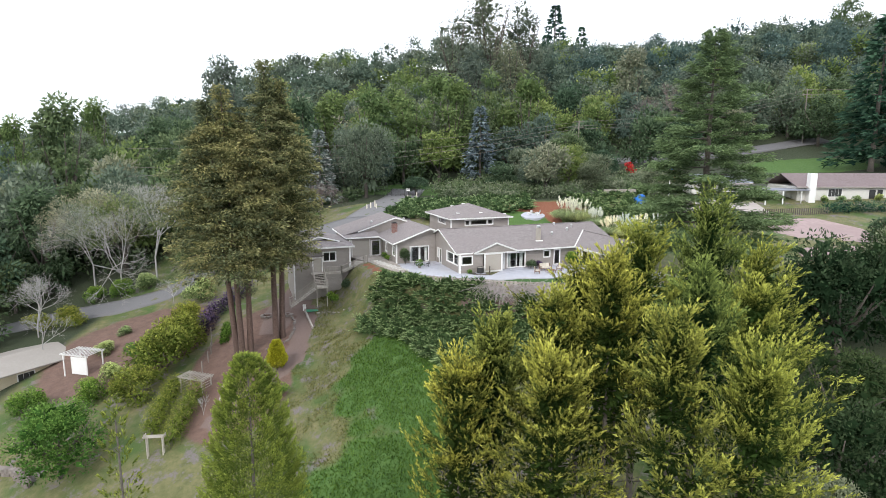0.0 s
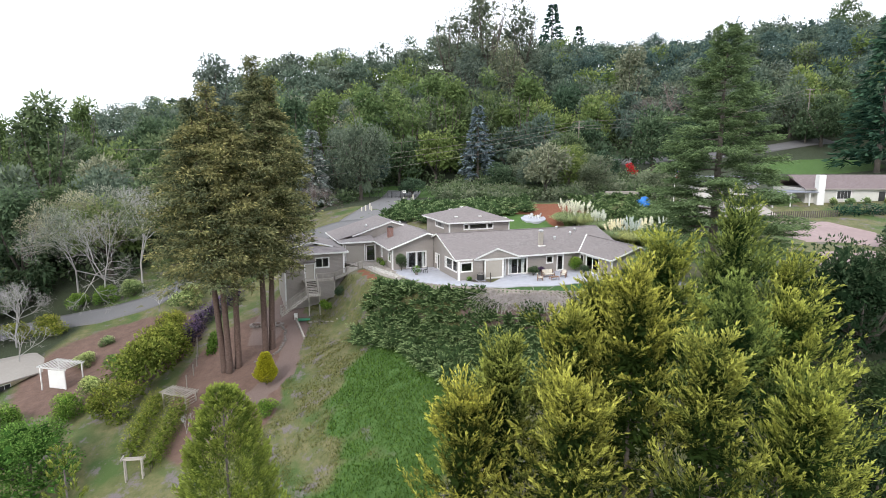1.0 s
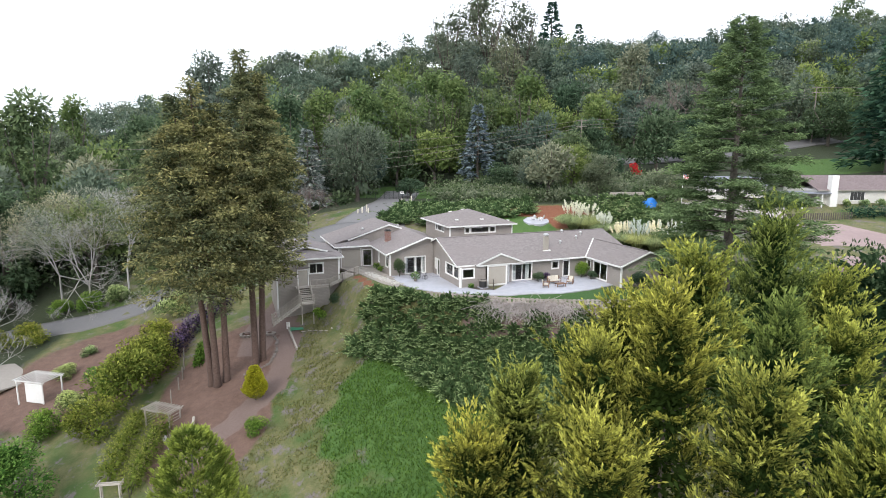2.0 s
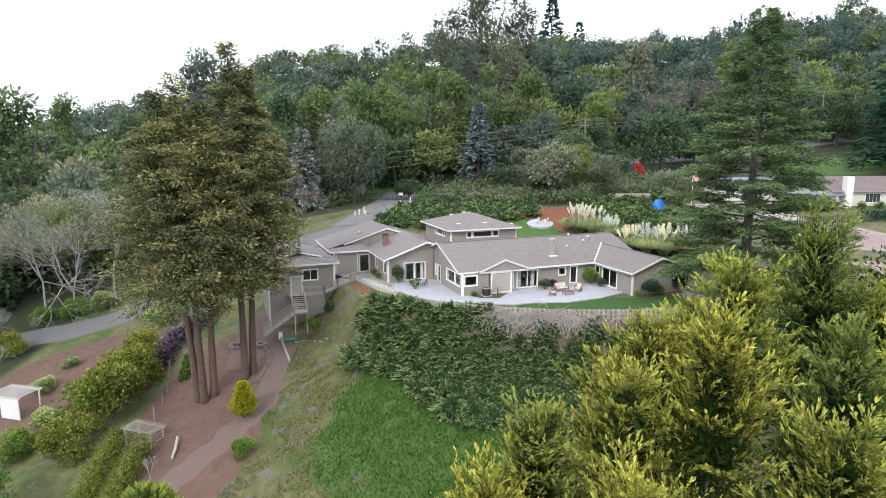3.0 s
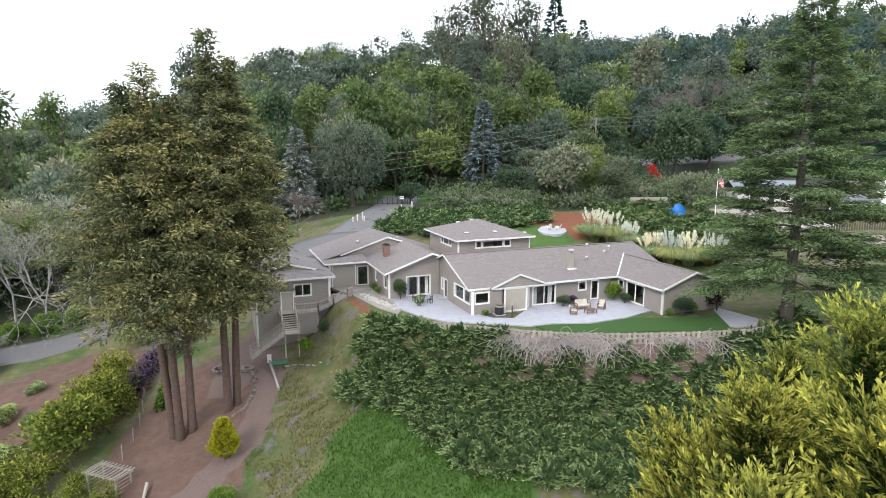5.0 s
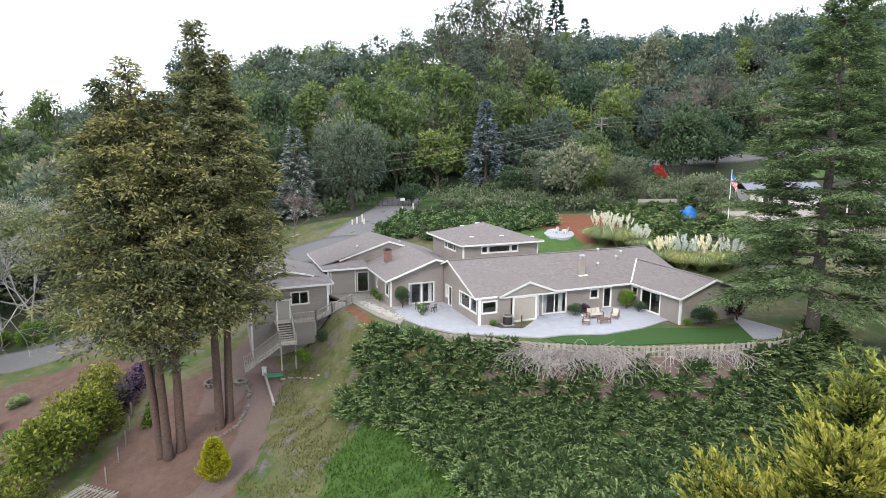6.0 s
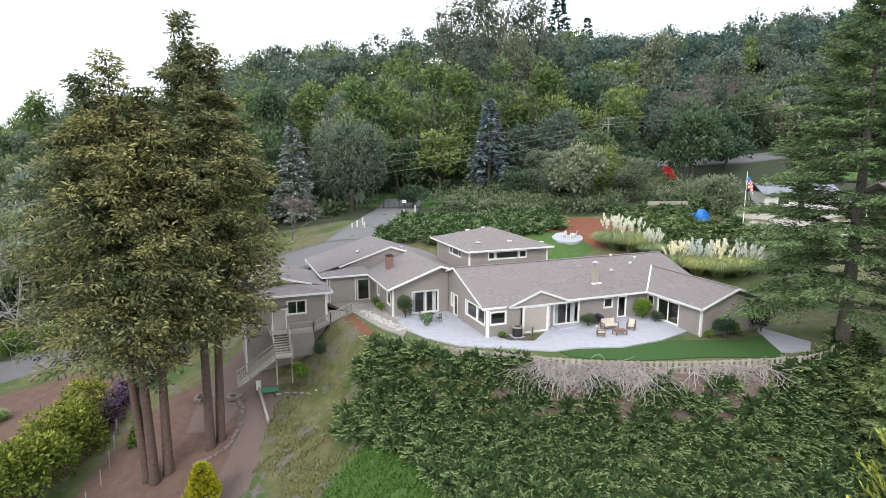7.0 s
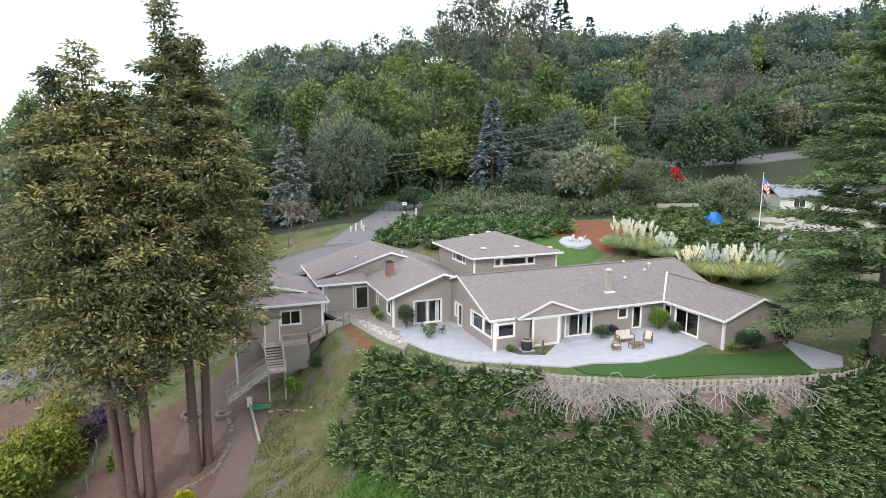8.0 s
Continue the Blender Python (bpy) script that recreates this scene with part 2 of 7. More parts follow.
M = {
    "ground": ground_mat("soil_and_grass"),
    "siding": siding_mat("grey_beige_siding", (0.30, 0.268, 0.245), (0.345, 0.31, 0.285)),
    "panel": rough_mat("beige_panel", (0.38, 0.345, 0.30), (0.42, 0.385, 0.335), 3, 0.65, 0.05),
    "roof": shingle_mat("asphalt_shingles", (0.185, 0.162, 0.158), (0.245, 0.217, 0.213), (0.215, 0.186, 0.182)),
    "white": rough_mat("white_paint", (0.78, 0.77, 0.75), (0.72, 0.71, 0.69), 5, 0.5, 0.05, (0.8, 0.79, 0.77)),
    "soffit": rough_mat("grey_soffit", (0.3, 0.27, 0.24), (0.34, 0.31, 0.28), 4, 0.7, 0.05),
    "glass": glass_mat("window_glass"),
    "inside": rough_mat("dim_interior_paint", (0.10, 0.09, 0.08), (0.13, 0.12, 0.11), 2, 0.8, 0.05),
    "curtain": rough_mat("curtain_cloth", (0.5, 0.5, 0.48), (0.6, 0.6, 0.58), 6, 0.9, 0.2),
    "brick": brick_mat("red_brick"),
    "metal": rough_mat("galvanised_metal", (0.5, 0.5, 0.5), (0.6, 0.6, 0.6), 8, 0.4, 0.05, metal=0.6),
    "black": rough_mat("black_metal", (0.02, 0.02, 0.02), (0.035, 0.035, 0.035), 10, 0.5, 0.1),
    "concrete": rough_mat("stamped_concrete", (0.33, 0.34, 0.385), (0.44, 0.44, 0.49), 1.3, 0.75, 0.15, (0.38, 0.375, 0.40)),
    "lawn": rough_mat("mown_grass", (0.02, 0.068, 0.008), (0.042, 0.108, 0.014), 7, 0.95, 0.8, (0.03, 0.09, 0.011)),
    "cream": siding_mat("cream_siding", (0.55, 0.47, 0.33), (0.6, 0.52, 0.38)),
    "white_wall": siding_mat("white_siding", (0.62, 0.6, 0.56), (0.68, 0.66, 0.62)),
    "blue_roof": rough_mat("blue_grey_roofing", (0.17, 0.18, 0.21), (0.22, 0.235, 0.27), 3, 0.8, 0.1),
    "flag": rough_mat("flagstone", (0.30, 0.27, 0.24), (0.42, 0.38, 0.34), 3.5, 0.8, 0.3),
    "pebble": rough_mat("pale_pebbles", (0.45, 0.43, 0.4), (0.6, 0.57, 0.53), 9, 0.85, 0.5),
    "asphalt": rough_mat("asphalt", (0.125, 0.122, 0.125), (0.18, 0.175, 0.178), 9, 0.9, 0.3, (0.15, 0.146, 0.15)),
    "fence": rough_mat("weathered_fence", (0.32, 0.28, 0.25), (0.42, 0.38, 0.34), 7, 0.9, 0.3, (0.27, 0.24, 0.21)),
    "deck": rough_mat("grey_deck_wood", (0.36, 0.325, 0.285), (0.45, 0.41, 0.365), 6, 0.85, 0.2),
    "bark_red": rough_mat("redwood_bark", (0.065, 0.038, 0.03), (0.15, 0.1, 0.082), 5, 0.95, 1.0, (0.1, 0.066, 0.054), dist=0.08),
    "bark": rough_mat("grey_bark", (0.07, 0.06, 0.05), (0.15, 0.13, 0.11), 6, 0.95, 0.8, dist=0.05),
    "twig": rough_mat("bare_pale_twigs", (0.36, 0.35, 0.33), (0.5, 0.48, 0.46), 4, 0.9, 0.2),
    "twig_brown": rough_mat("bare_brown_twigs", (0.16, 0.12, 0.11), (0.24, 0.19, 0.175), 4, 0.9, 0.2),
    "stem": rough_mat("dead_stems", (0.46, 0.41, 0.39), (0.62, 0.56, 0.53), 5, 0.9, 0.3),
    "teak": rough_mat("brown_teak", (0.16, 0.085, 0.05), (0.24, 0.13, 0.08), 9, 0.7, 0.2),
    "cushion": rough_mat("cream_cushion", (0.55, 0.5, 0.42), (0.64, 0.6, 0.52), 6, 0.95, 0.2),
    "green_plastic": rough_mat("green_mat", (0.05, 0.3, 0.16), (0.07, 0.36, 0.2), 6, 0.6, 0.1),
    "red": rough_mat("red_paint", (0.6, 0.015, 0.02), (0.75, 0.03, 0.03), 3, 0.6, 0.1),
    "blue": rough_mat("blue_tarpaulin", (0.01, 0.14, 0.5), (0.03, 0.22, 0.65), 3, 0.5, 0.4),
    "nroof": shingle_mat("brown_shingles", (0.15, 0.115, 0.115), (0.21, 0.165, 0.165), (0.17, 0.13, 0.13)),
    "stone": rough_mat("rubble_stone", (0.16, 0.135, 0.12), (0.27, 0.235, 0.21), 4, 0.9, 0.5),
    "pole": rough_mat("weathered_pole", (0.2, 0.17, 0.15), (0.28, 0.25, 0.22), 5, 0.9, 0.3),
    "yard": rough_mat("pinkish_paving", (0.26, 0.19, 0.185), (0.33, 0.25, 0.24), 1.5, 0.9, 0.1),
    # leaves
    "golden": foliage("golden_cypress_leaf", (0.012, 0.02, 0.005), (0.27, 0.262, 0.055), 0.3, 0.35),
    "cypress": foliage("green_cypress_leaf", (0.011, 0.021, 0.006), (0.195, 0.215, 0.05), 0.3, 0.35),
    "thuja": foliage("thuja_leaf", (0.045, 0.062, 0.012), (0.19, 0.21, 0.04), 0.3, 0.3),
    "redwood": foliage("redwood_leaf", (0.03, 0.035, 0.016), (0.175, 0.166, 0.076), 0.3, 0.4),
    "cedar": foliage("cedar_leaf", (0.018, 0.032, 0.015), (0.12, 0.155, 0.066), 0.3, 0.35),
    "spruce": foliage("grey_spruce_leaf", (0.045, 0.056, 0.053), (0.18, 0.2, 0.19)),
    "darkconifer": foliage("dark_conifer_leaf", (0.012, 0.028, 0.02), (0.035, 0.065, 0.04)),
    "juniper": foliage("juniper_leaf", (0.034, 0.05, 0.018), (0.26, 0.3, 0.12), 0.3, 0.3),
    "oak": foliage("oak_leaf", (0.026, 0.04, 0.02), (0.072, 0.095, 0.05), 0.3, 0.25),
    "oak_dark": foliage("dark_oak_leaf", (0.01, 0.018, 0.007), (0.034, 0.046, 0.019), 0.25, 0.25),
    # bluer, greyer and flatter than oak: distance haze put into the leaf colour
    "oak_far": foliage("far_hazy_leaf", (0.036, 0.05, 0.036), (0.082, 0.102, 0.072), 0.3, 0.14),
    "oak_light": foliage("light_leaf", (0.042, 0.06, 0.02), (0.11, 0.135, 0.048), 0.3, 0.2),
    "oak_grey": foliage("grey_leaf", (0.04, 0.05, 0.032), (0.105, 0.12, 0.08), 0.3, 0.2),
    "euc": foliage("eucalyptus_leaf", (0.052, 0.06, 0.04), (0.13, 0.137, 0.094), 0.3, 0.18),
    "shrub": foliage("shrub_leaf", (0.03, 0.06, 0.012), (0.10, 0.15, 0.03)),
    "yellow": foliage("yellow_leaf", (0.09, 0.09, 0.012), (0.36, 0.32, 0.026)),
    "olive": foliage("olive_leaf", (0.048, 0.062, 0.012), (0.15, 0.155, 0.032)),
    "purple": foliage("purple_flower", (0.022, 0.017, 0.022), (0.085, 0.055, 0.1)),
    "maroon": foliage("maroon_leaf", (0.012, 0.007, 0.009), (0.035, 0.02, 0.026), 0.25, 0.25),
    "pampas": foliage("pampas_blade", (0.075, 0.095, 0.04), (0.2, 0.215, 0.1)),
    "plume": foliage("pampas_plume", (0.33, 0.31, 0.24), (0.42, 0.4, 0.31), 0.3, 0.2),
    "grass": foliage("grass_blade", (0.022, 0.045, 0.008), (0.06, 0.096, 0.019)),
    "drygrass": foliage("wild_grass_blade", (0.03, 0.039, 0.011), (0.077, 0.077, 0.03)),
    "moss": foliage("lichen_twig", (0.07, 0.072, 0.05), (0.19, 0.19, 0.13), 0.2, 0.3),
}


# ---- mesh helpers ----
def fast_mesh(name, verts, faces, tip_shade=None):
    """A mesh from arrays: verts (n, 3), faces (m, 3 or 4)."""
    verts, faces = np.asarray(verts, dtype=np.float32), np.asarray(faces, dtype=np.int32)
    me = bpy.data.meshes.new(name)
    k = faces.shape[1]
    me.vertices.add(len(verts))
    me.vertices.foreach_set("co", verts.ravel())
    me.loops.add(faces.size)
    me.loops.foreach_set("vertex_index", faces.ravel())
    me.polygons.add(len(faces))
    me.polygons.foreach_set("loop_start", np.arange(0, faces.size, k, dtype=np.int32))
    me.polygons.foreach_set("loop_total", np.full(len(faces), k, dtype=np.int32))
    if tip_shade is not None:
        me.attributes.new("tip_shade", "FLOAT", "POINT").data.foreach_set("value", np.asarray(tip_shade, dtype=np.float32))
    me.update()
    return me


def part(name, shape, mat, parent=None, label="", smooth=False):
    """Links a bmesh or a mesh as one object, under a thing or a part."""
    if isinstance(shape, bmesh.types.BMesh):
        me = bpy.data.meshes.new(name)
        bmesh.ops.recalc_face_normals(shape, faces=shape.faces)
        shape.to_mesh(me)
        shape.free()
    else:
        me = shape
    if not me.materials:
        me.materials.append(M[mat])
    if smooth:
        me.polygons.foreach_set("use_smooth", [True] * len(me.polygons))
    ob = new(name, me)
    if parent:
        ob.parent = parent
    if label:
        ob["label"] = label
    return ob


def thing(name, m, label, category, group="", kind=""):
    ob = new(name)
    ob.empty_display_size = 0.3
    ob.matrix_world = m
    return tagged(ob, label, category, group, kind)


def box(bm, x0, y0, z0, x1, y1, z1, bevel=0.0, m=None):
    mat = Matrix.Translation(((x0 + x1) / 2, (y0 + y1) / 2, (z0 + z1) / 2)) @ Matrix.Diagonal((x1 - x0, y1 - y0, z1 - z0, 1))
    made = bmesh.ops.create_cube(bm, size=1, matrix=(m or Matrix()) @ mat)["verts"]
    if bevel:
        bmesh.ops.bevel(bm, geom=list({e for v in made for e in v.link_edges}), offset=bevel, segments=2, affect="EDGES", profile=0.5)
    return bm


def beam(bm, a, b, w, h):
    """A bar from a to b, w wide and h high."""
    a, b = Vector(a), Vector(b)
    d = b - a
    x = d.normalized()
    side = x.cross(Vector((0, 0, 1)))
    side = side.normalized() if side.length > 1e-4 else Vector((1, 0, 0))
    up = side.cross(x)
    m = Matrix((x, side, up)).transposed().to_4x4()
    m.translation = (a + b) / 2
    bmesh.ops.create_cube(bm, size=1, matrix=m @ Matrix.Diagonal((d.length, w, h, 1)))
    return bm


def tube(bm, points, radii, sides=7):
    """A round limb along points."""
    rings = []
    for i, p in enumerate(points):
        p = Vector(p)
        d = (Vector(points[min(i + 1, len(points) - 1)]) - Vector(points[max(i - 1, 0)])).normalized()
        a = d.cross(Vector((0.31, 0.95, 0.1))).normalized()
        b = d.cross(a)
        rings.append([bm.verts.new(p + (a * math.cos(k * math.tau / sides) + b * math.sin(k * math.tau / sides)) * radii[i]) for k in range(sides)])
    for r, s in zip(rings, rings[1:]):
        for k in range(sides):
            bm.faces.new((r[k], r[(k + 1) % sides], s[(k + 1) % sides], s[k]))
    bm.faces.new(rings[-1])
    bm.faces.new(rings[0][::-1])
    return bm


def slab(bm, pts, thick):
    """A flat sheet through pts, thick metres deep below it."""
    top = [bm.verts.new(p) for p in pts]
    low = [bm.verts.new((p[0], p[1], p[2] - thick)) for p in pts]
    bm.faces.new(top)
    bm.faces.new(low[::-1])
    n = len(pts)
    for i in range(n):
        bm.faces.new((top[i], top[(i + 1) % n], low[(i + 1) % n], low[i]))
    return bm


def unit(a):
    return a / np.maximum(np.linalg.norm(a, axis=1, keepdims=True), 1e-6)


def leaf_arrays(P, D, L, W, rng):
    """Folded leaf blades: base P, direction D, length L, width W."""
    n = len(P)
    D = unit(D)
    S = unit(np.cross(D, rng.normal(size=(n, 3)) * 0.7 + np.array([0, 0, 1.0])))
    N = np.cross(S, D)
    L, W = np.broadcast_to(L, n)[:, None], np.broadcast_to(W, n)[:, None]
    mid = P + D * L * 0.45 + N * L * 0.06
    V = np.stack([P, mid + S * W * 0.5, P + D * L - N * L * 0.08, mid - S * W * 0.5], axis=1).reshape(-1, 3)
    return V, np.arange(n * 4).reshape(-1, 4)


class Leaves:
    def __init__(self):
        self.v, self.f, self.t, self.n = [], [], [], 0

    def add(self, V, F, tip_shade):
        self.v.append(V), self.f.append(F + self.n), self.t.append(tip_shade)
        self.n += len(V)

    def blades(self, P, D, L, W, tip_shade, rng):
        V, F = leaf_arrays(P, D, L, W, rng)
        self.add(V, F, np.repeat(np.broadcast_to(tip_shade, len(P)), 4))

    def mesh(self, name):
        return fast_mesh(name, np.concatenate(self.v), np.concatenate(self.f), np.concatenate(self.t))


def sphere_dirs(n, rng, low=-1.0):
    z = rng.uniform(low, 1, n)
    a = rng.uniform(0, math.tau, n)
    r = np.sqrt(1 - z * z)
    return np.stack([r * np.cos(a), r * np.sin(a), z], axis=1)


def clump(lv, c, r, n, length, width, rng, flat=0.8, core=True, droop=0.0, out=1.05):
    """A rounded mass of leaves about c, shade painted into its core and light onto its top."""
    c = np.asarray(c, dtype=float)
    if core:
        # core leaves take the darkest colour, for the shade inside the mass
        e = sphere_dirs(14, rng)
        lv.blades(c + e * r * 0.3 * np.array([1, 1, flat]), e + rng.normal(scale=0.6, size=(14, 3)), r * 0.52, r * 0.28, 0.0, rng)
    d = sphere_dirs(n, rng, -0.75)
    k = rng.uniform(0.7, out, n)
    P = c + d * (r * k)[:, None] * np.array([1, 1, flat])
    D = d + rng.normal(scale=0.7, size=(n, 3)) + np.array([0, 0, 0.15 - droop])
    # leaves that face up are coloured lighter, as if lit from the sky
    tip_shade = np.clip(0.25 + 0.55 * d[:, 2] + 0.6 * (k - 0.8) + rng.normal(scale=0.2, size=n), 0, 1)
    lv.blades(P, D, length * rng.uniform(0.7, 1.3, n), width * rng.uniform(0.7, 1.3, n), tip_shade, rng)


def crown_mesh(name, seed, R, H, blobs, per, length, width, flat=0.8, droop=0.0, spread=0.62, squat=0.55, low=-0.6):
    """A broad crown of several leaf masses; its base is at z = 0."""
    rng = np.random.default_rng(seed)
    lv = Leaves()
    for i in range(blobs):
        d = sphere_dirs(1, rng, low)[0]
        k = rng.uniform(0.5, 1.0) ** 0.5
        r = R * rng.uniform(0.28, 0.46)
        c = np.array([d[0] * R * spread * k * rng.uniform(0.8, 1.2), d[1] * R * spread * k * rng.uniform(0.8, 1.2), H * 0.5 + d[2] * H * (1 - squat) * k * 1.1])
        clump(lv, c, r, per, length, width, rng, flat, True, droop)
    return lv.mesh(name)


def limbs_mesh(name, seed, height, radius, R, H, count=6):
    """A tapered trunk that forks into limbs under a crown."""
    rng = np.random.default_rng(seed)
    bm = bmesh.new()
    lean = rng.normal(scale=0.06, size=2) * height
    tube(bm, [(0, 0, -0.6), (lean[0] * 0.3, lean[1] * 0.3, height * 0.5), (lean[0], lean[1], height)], [radius * 1.25, radius, radius * 0.8])
    for i in range(count):
        a = i * 2.4 + rng.uniform(-0.4, 0.4)
        d = np.array([math.cos(a), math.sin(a)])
        p1 = np.array([lean[0] + d[0] * R * 0.3, lean[1] + d[1] * R * 0.3, height + H * 0.22])
        p2 = np.array([lean[0] + d[0] * R * 0.6, lean[1] + d[1] * R * 0.6, height + H * rng.uniform(0.4, 0.75)])
        tube(bm, [(lean[0], lean[1], height * 0.9), p1, p2], [radius * 0.6, radius * 0.36, radius * 0.12], 5)
    me = bpy.data.meshes.new(name)
    bm.to_mesh(me)
    bm.free()
    me.polygons.foreach_set("use_smooth", [True] * len(me.polygons))
    return me


def conifer_mesh(name, seed, H, R, start, branches, per, length, width, rise0=0.0, rise1=0.4, power=0.9, ragged=0.25, inner=0.25, droop=0.0, lateral=0.5, top_boost=0.0):
    """The foliage of a conifer: branches round a stem, each a feathered bough, darker towards its root. rise0, rise1:
    how it climbs at its root and end.
    """
    rng = np.random.default_rng(seed)
    lv = Leaves()
    hs = start + (H - start) * (np.sort(rng.uniform(0, 1, branches)) ** (0.9 - top_boost))
    for i, h in enumerate(hs):
        f = (h - start) / (H - start)
        reach = R * (1 - f) ** power * rng.uniform(1 - ragged, 1 + ragged * 0.6) + 0.25
        a = i * 2.39996 + rng.uniform(-0.5, 0.5)
        n = max(6, int(per * (0.35 + reach / R)))
        s = inner + (1 - inner) * rng.uniform(0, 1, n) ** 0.75
        out, side = np.array([math.cos(a), math.sin(a), 0]), np.array([-math.sin(a), math.cos(a), 0])
        z = h + reach * (rise0 * s + (rise1 - rise0) * 0.5 * s * s)
        wide = reach * lateral * 0.5 * s * (1.15 - s)
        off = rng.uniform(-1, 1, n)
        P = out * (reach * s)[:, None] + side * (wide * off)[:, None]
        P[:, 2] += z + rng.normal(scale=0.05 * reach, size=n) - np.abs(off) * droop * wide
        slope = rise0 + (rise1 - rise0) * s
        D = out + side * (off * 0.9)[:, None] + rng.normal(scale=0.28, size=(n, 3))
        D[:, 2] += slope - droop * 0.5
        tip_shade = np.clip((s - inner) / (1 - inner) * 0.9 - 0.12 + rng.normal(scale=0.15, size=n), 0, 1)
        lv.blades(P, D, length * rng.uniform(0.7, 1.35, n), width * rng.uniform(0.7, 1.3, n), tip_shade, rng)
    return lv.mesh(name)


def stem_mesh(name, seed, H, radius, boughs, R, start, rise=0.1):
    """A straight stem with bare boughs."""
    rng = np.random.default_rng(seed)
    bm = bmesh.new()
    tube(bm, [(0, 0, -0.8), (0, 0, 0.8), (0, 0, H * 0.5), (0, 0, H * 0.97)], [radius * 1.5, radius, radius * 0.6, 0.03], 9)
    for i in range(boughs):
        h = start + (H - start) * i / boughs
        a = i * 2.39996 + rng.uniform(-0.3, 0.3)
        reach = R * (1 - (h - start) / (H - start)) ** 0.9 * 0.75
        o = Vector((math.cos(a), math.sin(a), 0))
        tube(bm, [Vector((0, 0, h)), Vector((0, 0, h)) + o * reach * 0.5 + Vector((0, 0, rise * reach * 0.4)), Vector((0, 0, h)) + o * reach + Vector((0, 0, rise * reach))], [radius * 0.22, radius * 0.14, 0.015], 4)
    me = bpy.data.meshes.new(name)
    bm.to_mesh(me)
    bm.free()
    me.polygons.foreach_set("use_smooth", [True] * len(me.polygons))
    return me


# ---- the lie of the land ----
def sstep(a, b, x):
    t = np.clip((x - a) / (b - a), 0, 1)
    return t * t * (3 - 2 * t)


def terrace_edge(x):
    return np.interp(x, [-18, -16, -14, -12.5, -10, -8, -3.4, -0.6, 1.7, 5.1, 9, 13, 17.1, 21.4, 25.6, 28, 29.8, 34], [84.5, 83.2, 81.4, 79.4, 76.4, 75.2, 73.0, 72.0, 71.4, 70.5, 69.9, 69.8, 70.0, 70.6, 71.4, 72.6, 74.4, 80])


def ground_height(x, y):
    """The slope below the house, its level terrace, the drive to one side and the wooded hill behind."""
    x, y = np.asarray(x, dtype=float), np.asarray(y, dtype=float)
    d = terrace_edge(x) - y
    front = np.interp(d, [-60, 0, 1, 3.5, 6.5, 10, 17, 21, 30, 45, 100], [-0.12, -0.12, -0.7, -3.7, -5.6, -6.6, -7.6, -8.6, -11.5, -15, -21])
    left = np.interp(y, [0, 30, 45, 52, 59, 66, 73, 79, 88, 100, 112], [-22, -18.2, -14.8, -12.3, -10.0, -8.4, -7.1, -5.4, -4.2, -0.5, 2.5])
    left = left + np.interp(x, [-140, -90, -50, -22, -10], [-14, -9.6, -5.0, 0, 0.4])
    right = np.interp(y, [0, 20, 45, 60, 70, 80, 90, 114], [-22, -19, -15.5, -10.5, -4, -0.2, 2.4, 6.3])
    low = left + (front - left) * sstep(-19.5, -14.0, x)
    low = low + (right - low) * sstep(29, 40, x)
    centre = np.interp(y, [90, 97, 105, 112, 137, 150], [-0.12, 0.1, 2.4, 3.9, 5.0, 7.0])
    low = low + (np.maximum(low, centre) - low) * sstep(88, 100, y) * sstep(-30, -18, x) * (1 - sstep(34, 44, x))
    foot = 5.5 + 0.05 * np.maximum(x, 0) + 0.13 * np.minimum(x + 20, 0)
    foot = np.maximum(foot, -14)
    crest = np.interp(x, [-700, -274, -253, -229, -194, -160, -127, -104, -84, -64, -45, -27, -6, 32, 60, 82, 100, 119, 149, 177, 201, 230, 600], [3, 6, 8, 15, 24, 31, 39, 47, 56, 57, 53, 61, 58, 60, 60, 57, 61, 59, 68, 69, 70, 75, 77])
    hill = foot + (crest - foot) * sstep(128, 345, y)
    hill = hill + (-16 - hill) * sstep(360, 800, y)
    h = low + (hill - low) * sstep(106, 128, y)
    side = sstep(130, 320, np.abs(x)) * (1 - sstep(100, 180, y))
    return h + (-20 - h) * side


def gz(x, y):
    return float(ground_height(x, y))


def spread(lo, hi, step):
    return np.arange(lo, hi, step)


gx = np.concatenate([-130 - np.geomspace(6, 3900, 30)[::-1], spread(-130, -52, 2.5), spread(-52, 52, 0.9), spread(52, 131, 2.5), 132 + np.geomspace(6, 3900, 30)])
gy = np.concatenate([-40 - np.geomspace(6, 1500, 20)[::-1], spread(-40, 44, 2.5), spread(44, 124, 0.9), spread(124, 200, 3), 200 + np.geomspace(6, 4200, 48)])
GX, GY = np.meshgrid(gx, gy)
GZ = ground_height(GX, GY)
rough = np.random.default_rng(5).normal(scale=0.05, size=GZ.shape)
flat_zone = (GY > terrace_edge(GX) + 0.5) & (GX > -14) & (GX < 31) & (GY < 97)
GZ = GZ + np.where(flat_zone, 0, rough)
ny, nx = GX.shape
idx = np.arange(nx * ny).reshape(ny, nx)
gf = np.stack([idx[:-1, :-1], idx[:-1, 1:], idx[1:, 1:], idx[1:, :-1]], axis=2).reshape(-1, 4)
ground_me = fast_mesh("ground", np.stack([GX, GY, GZ], axis=2).reshape(-1, 3), gf)


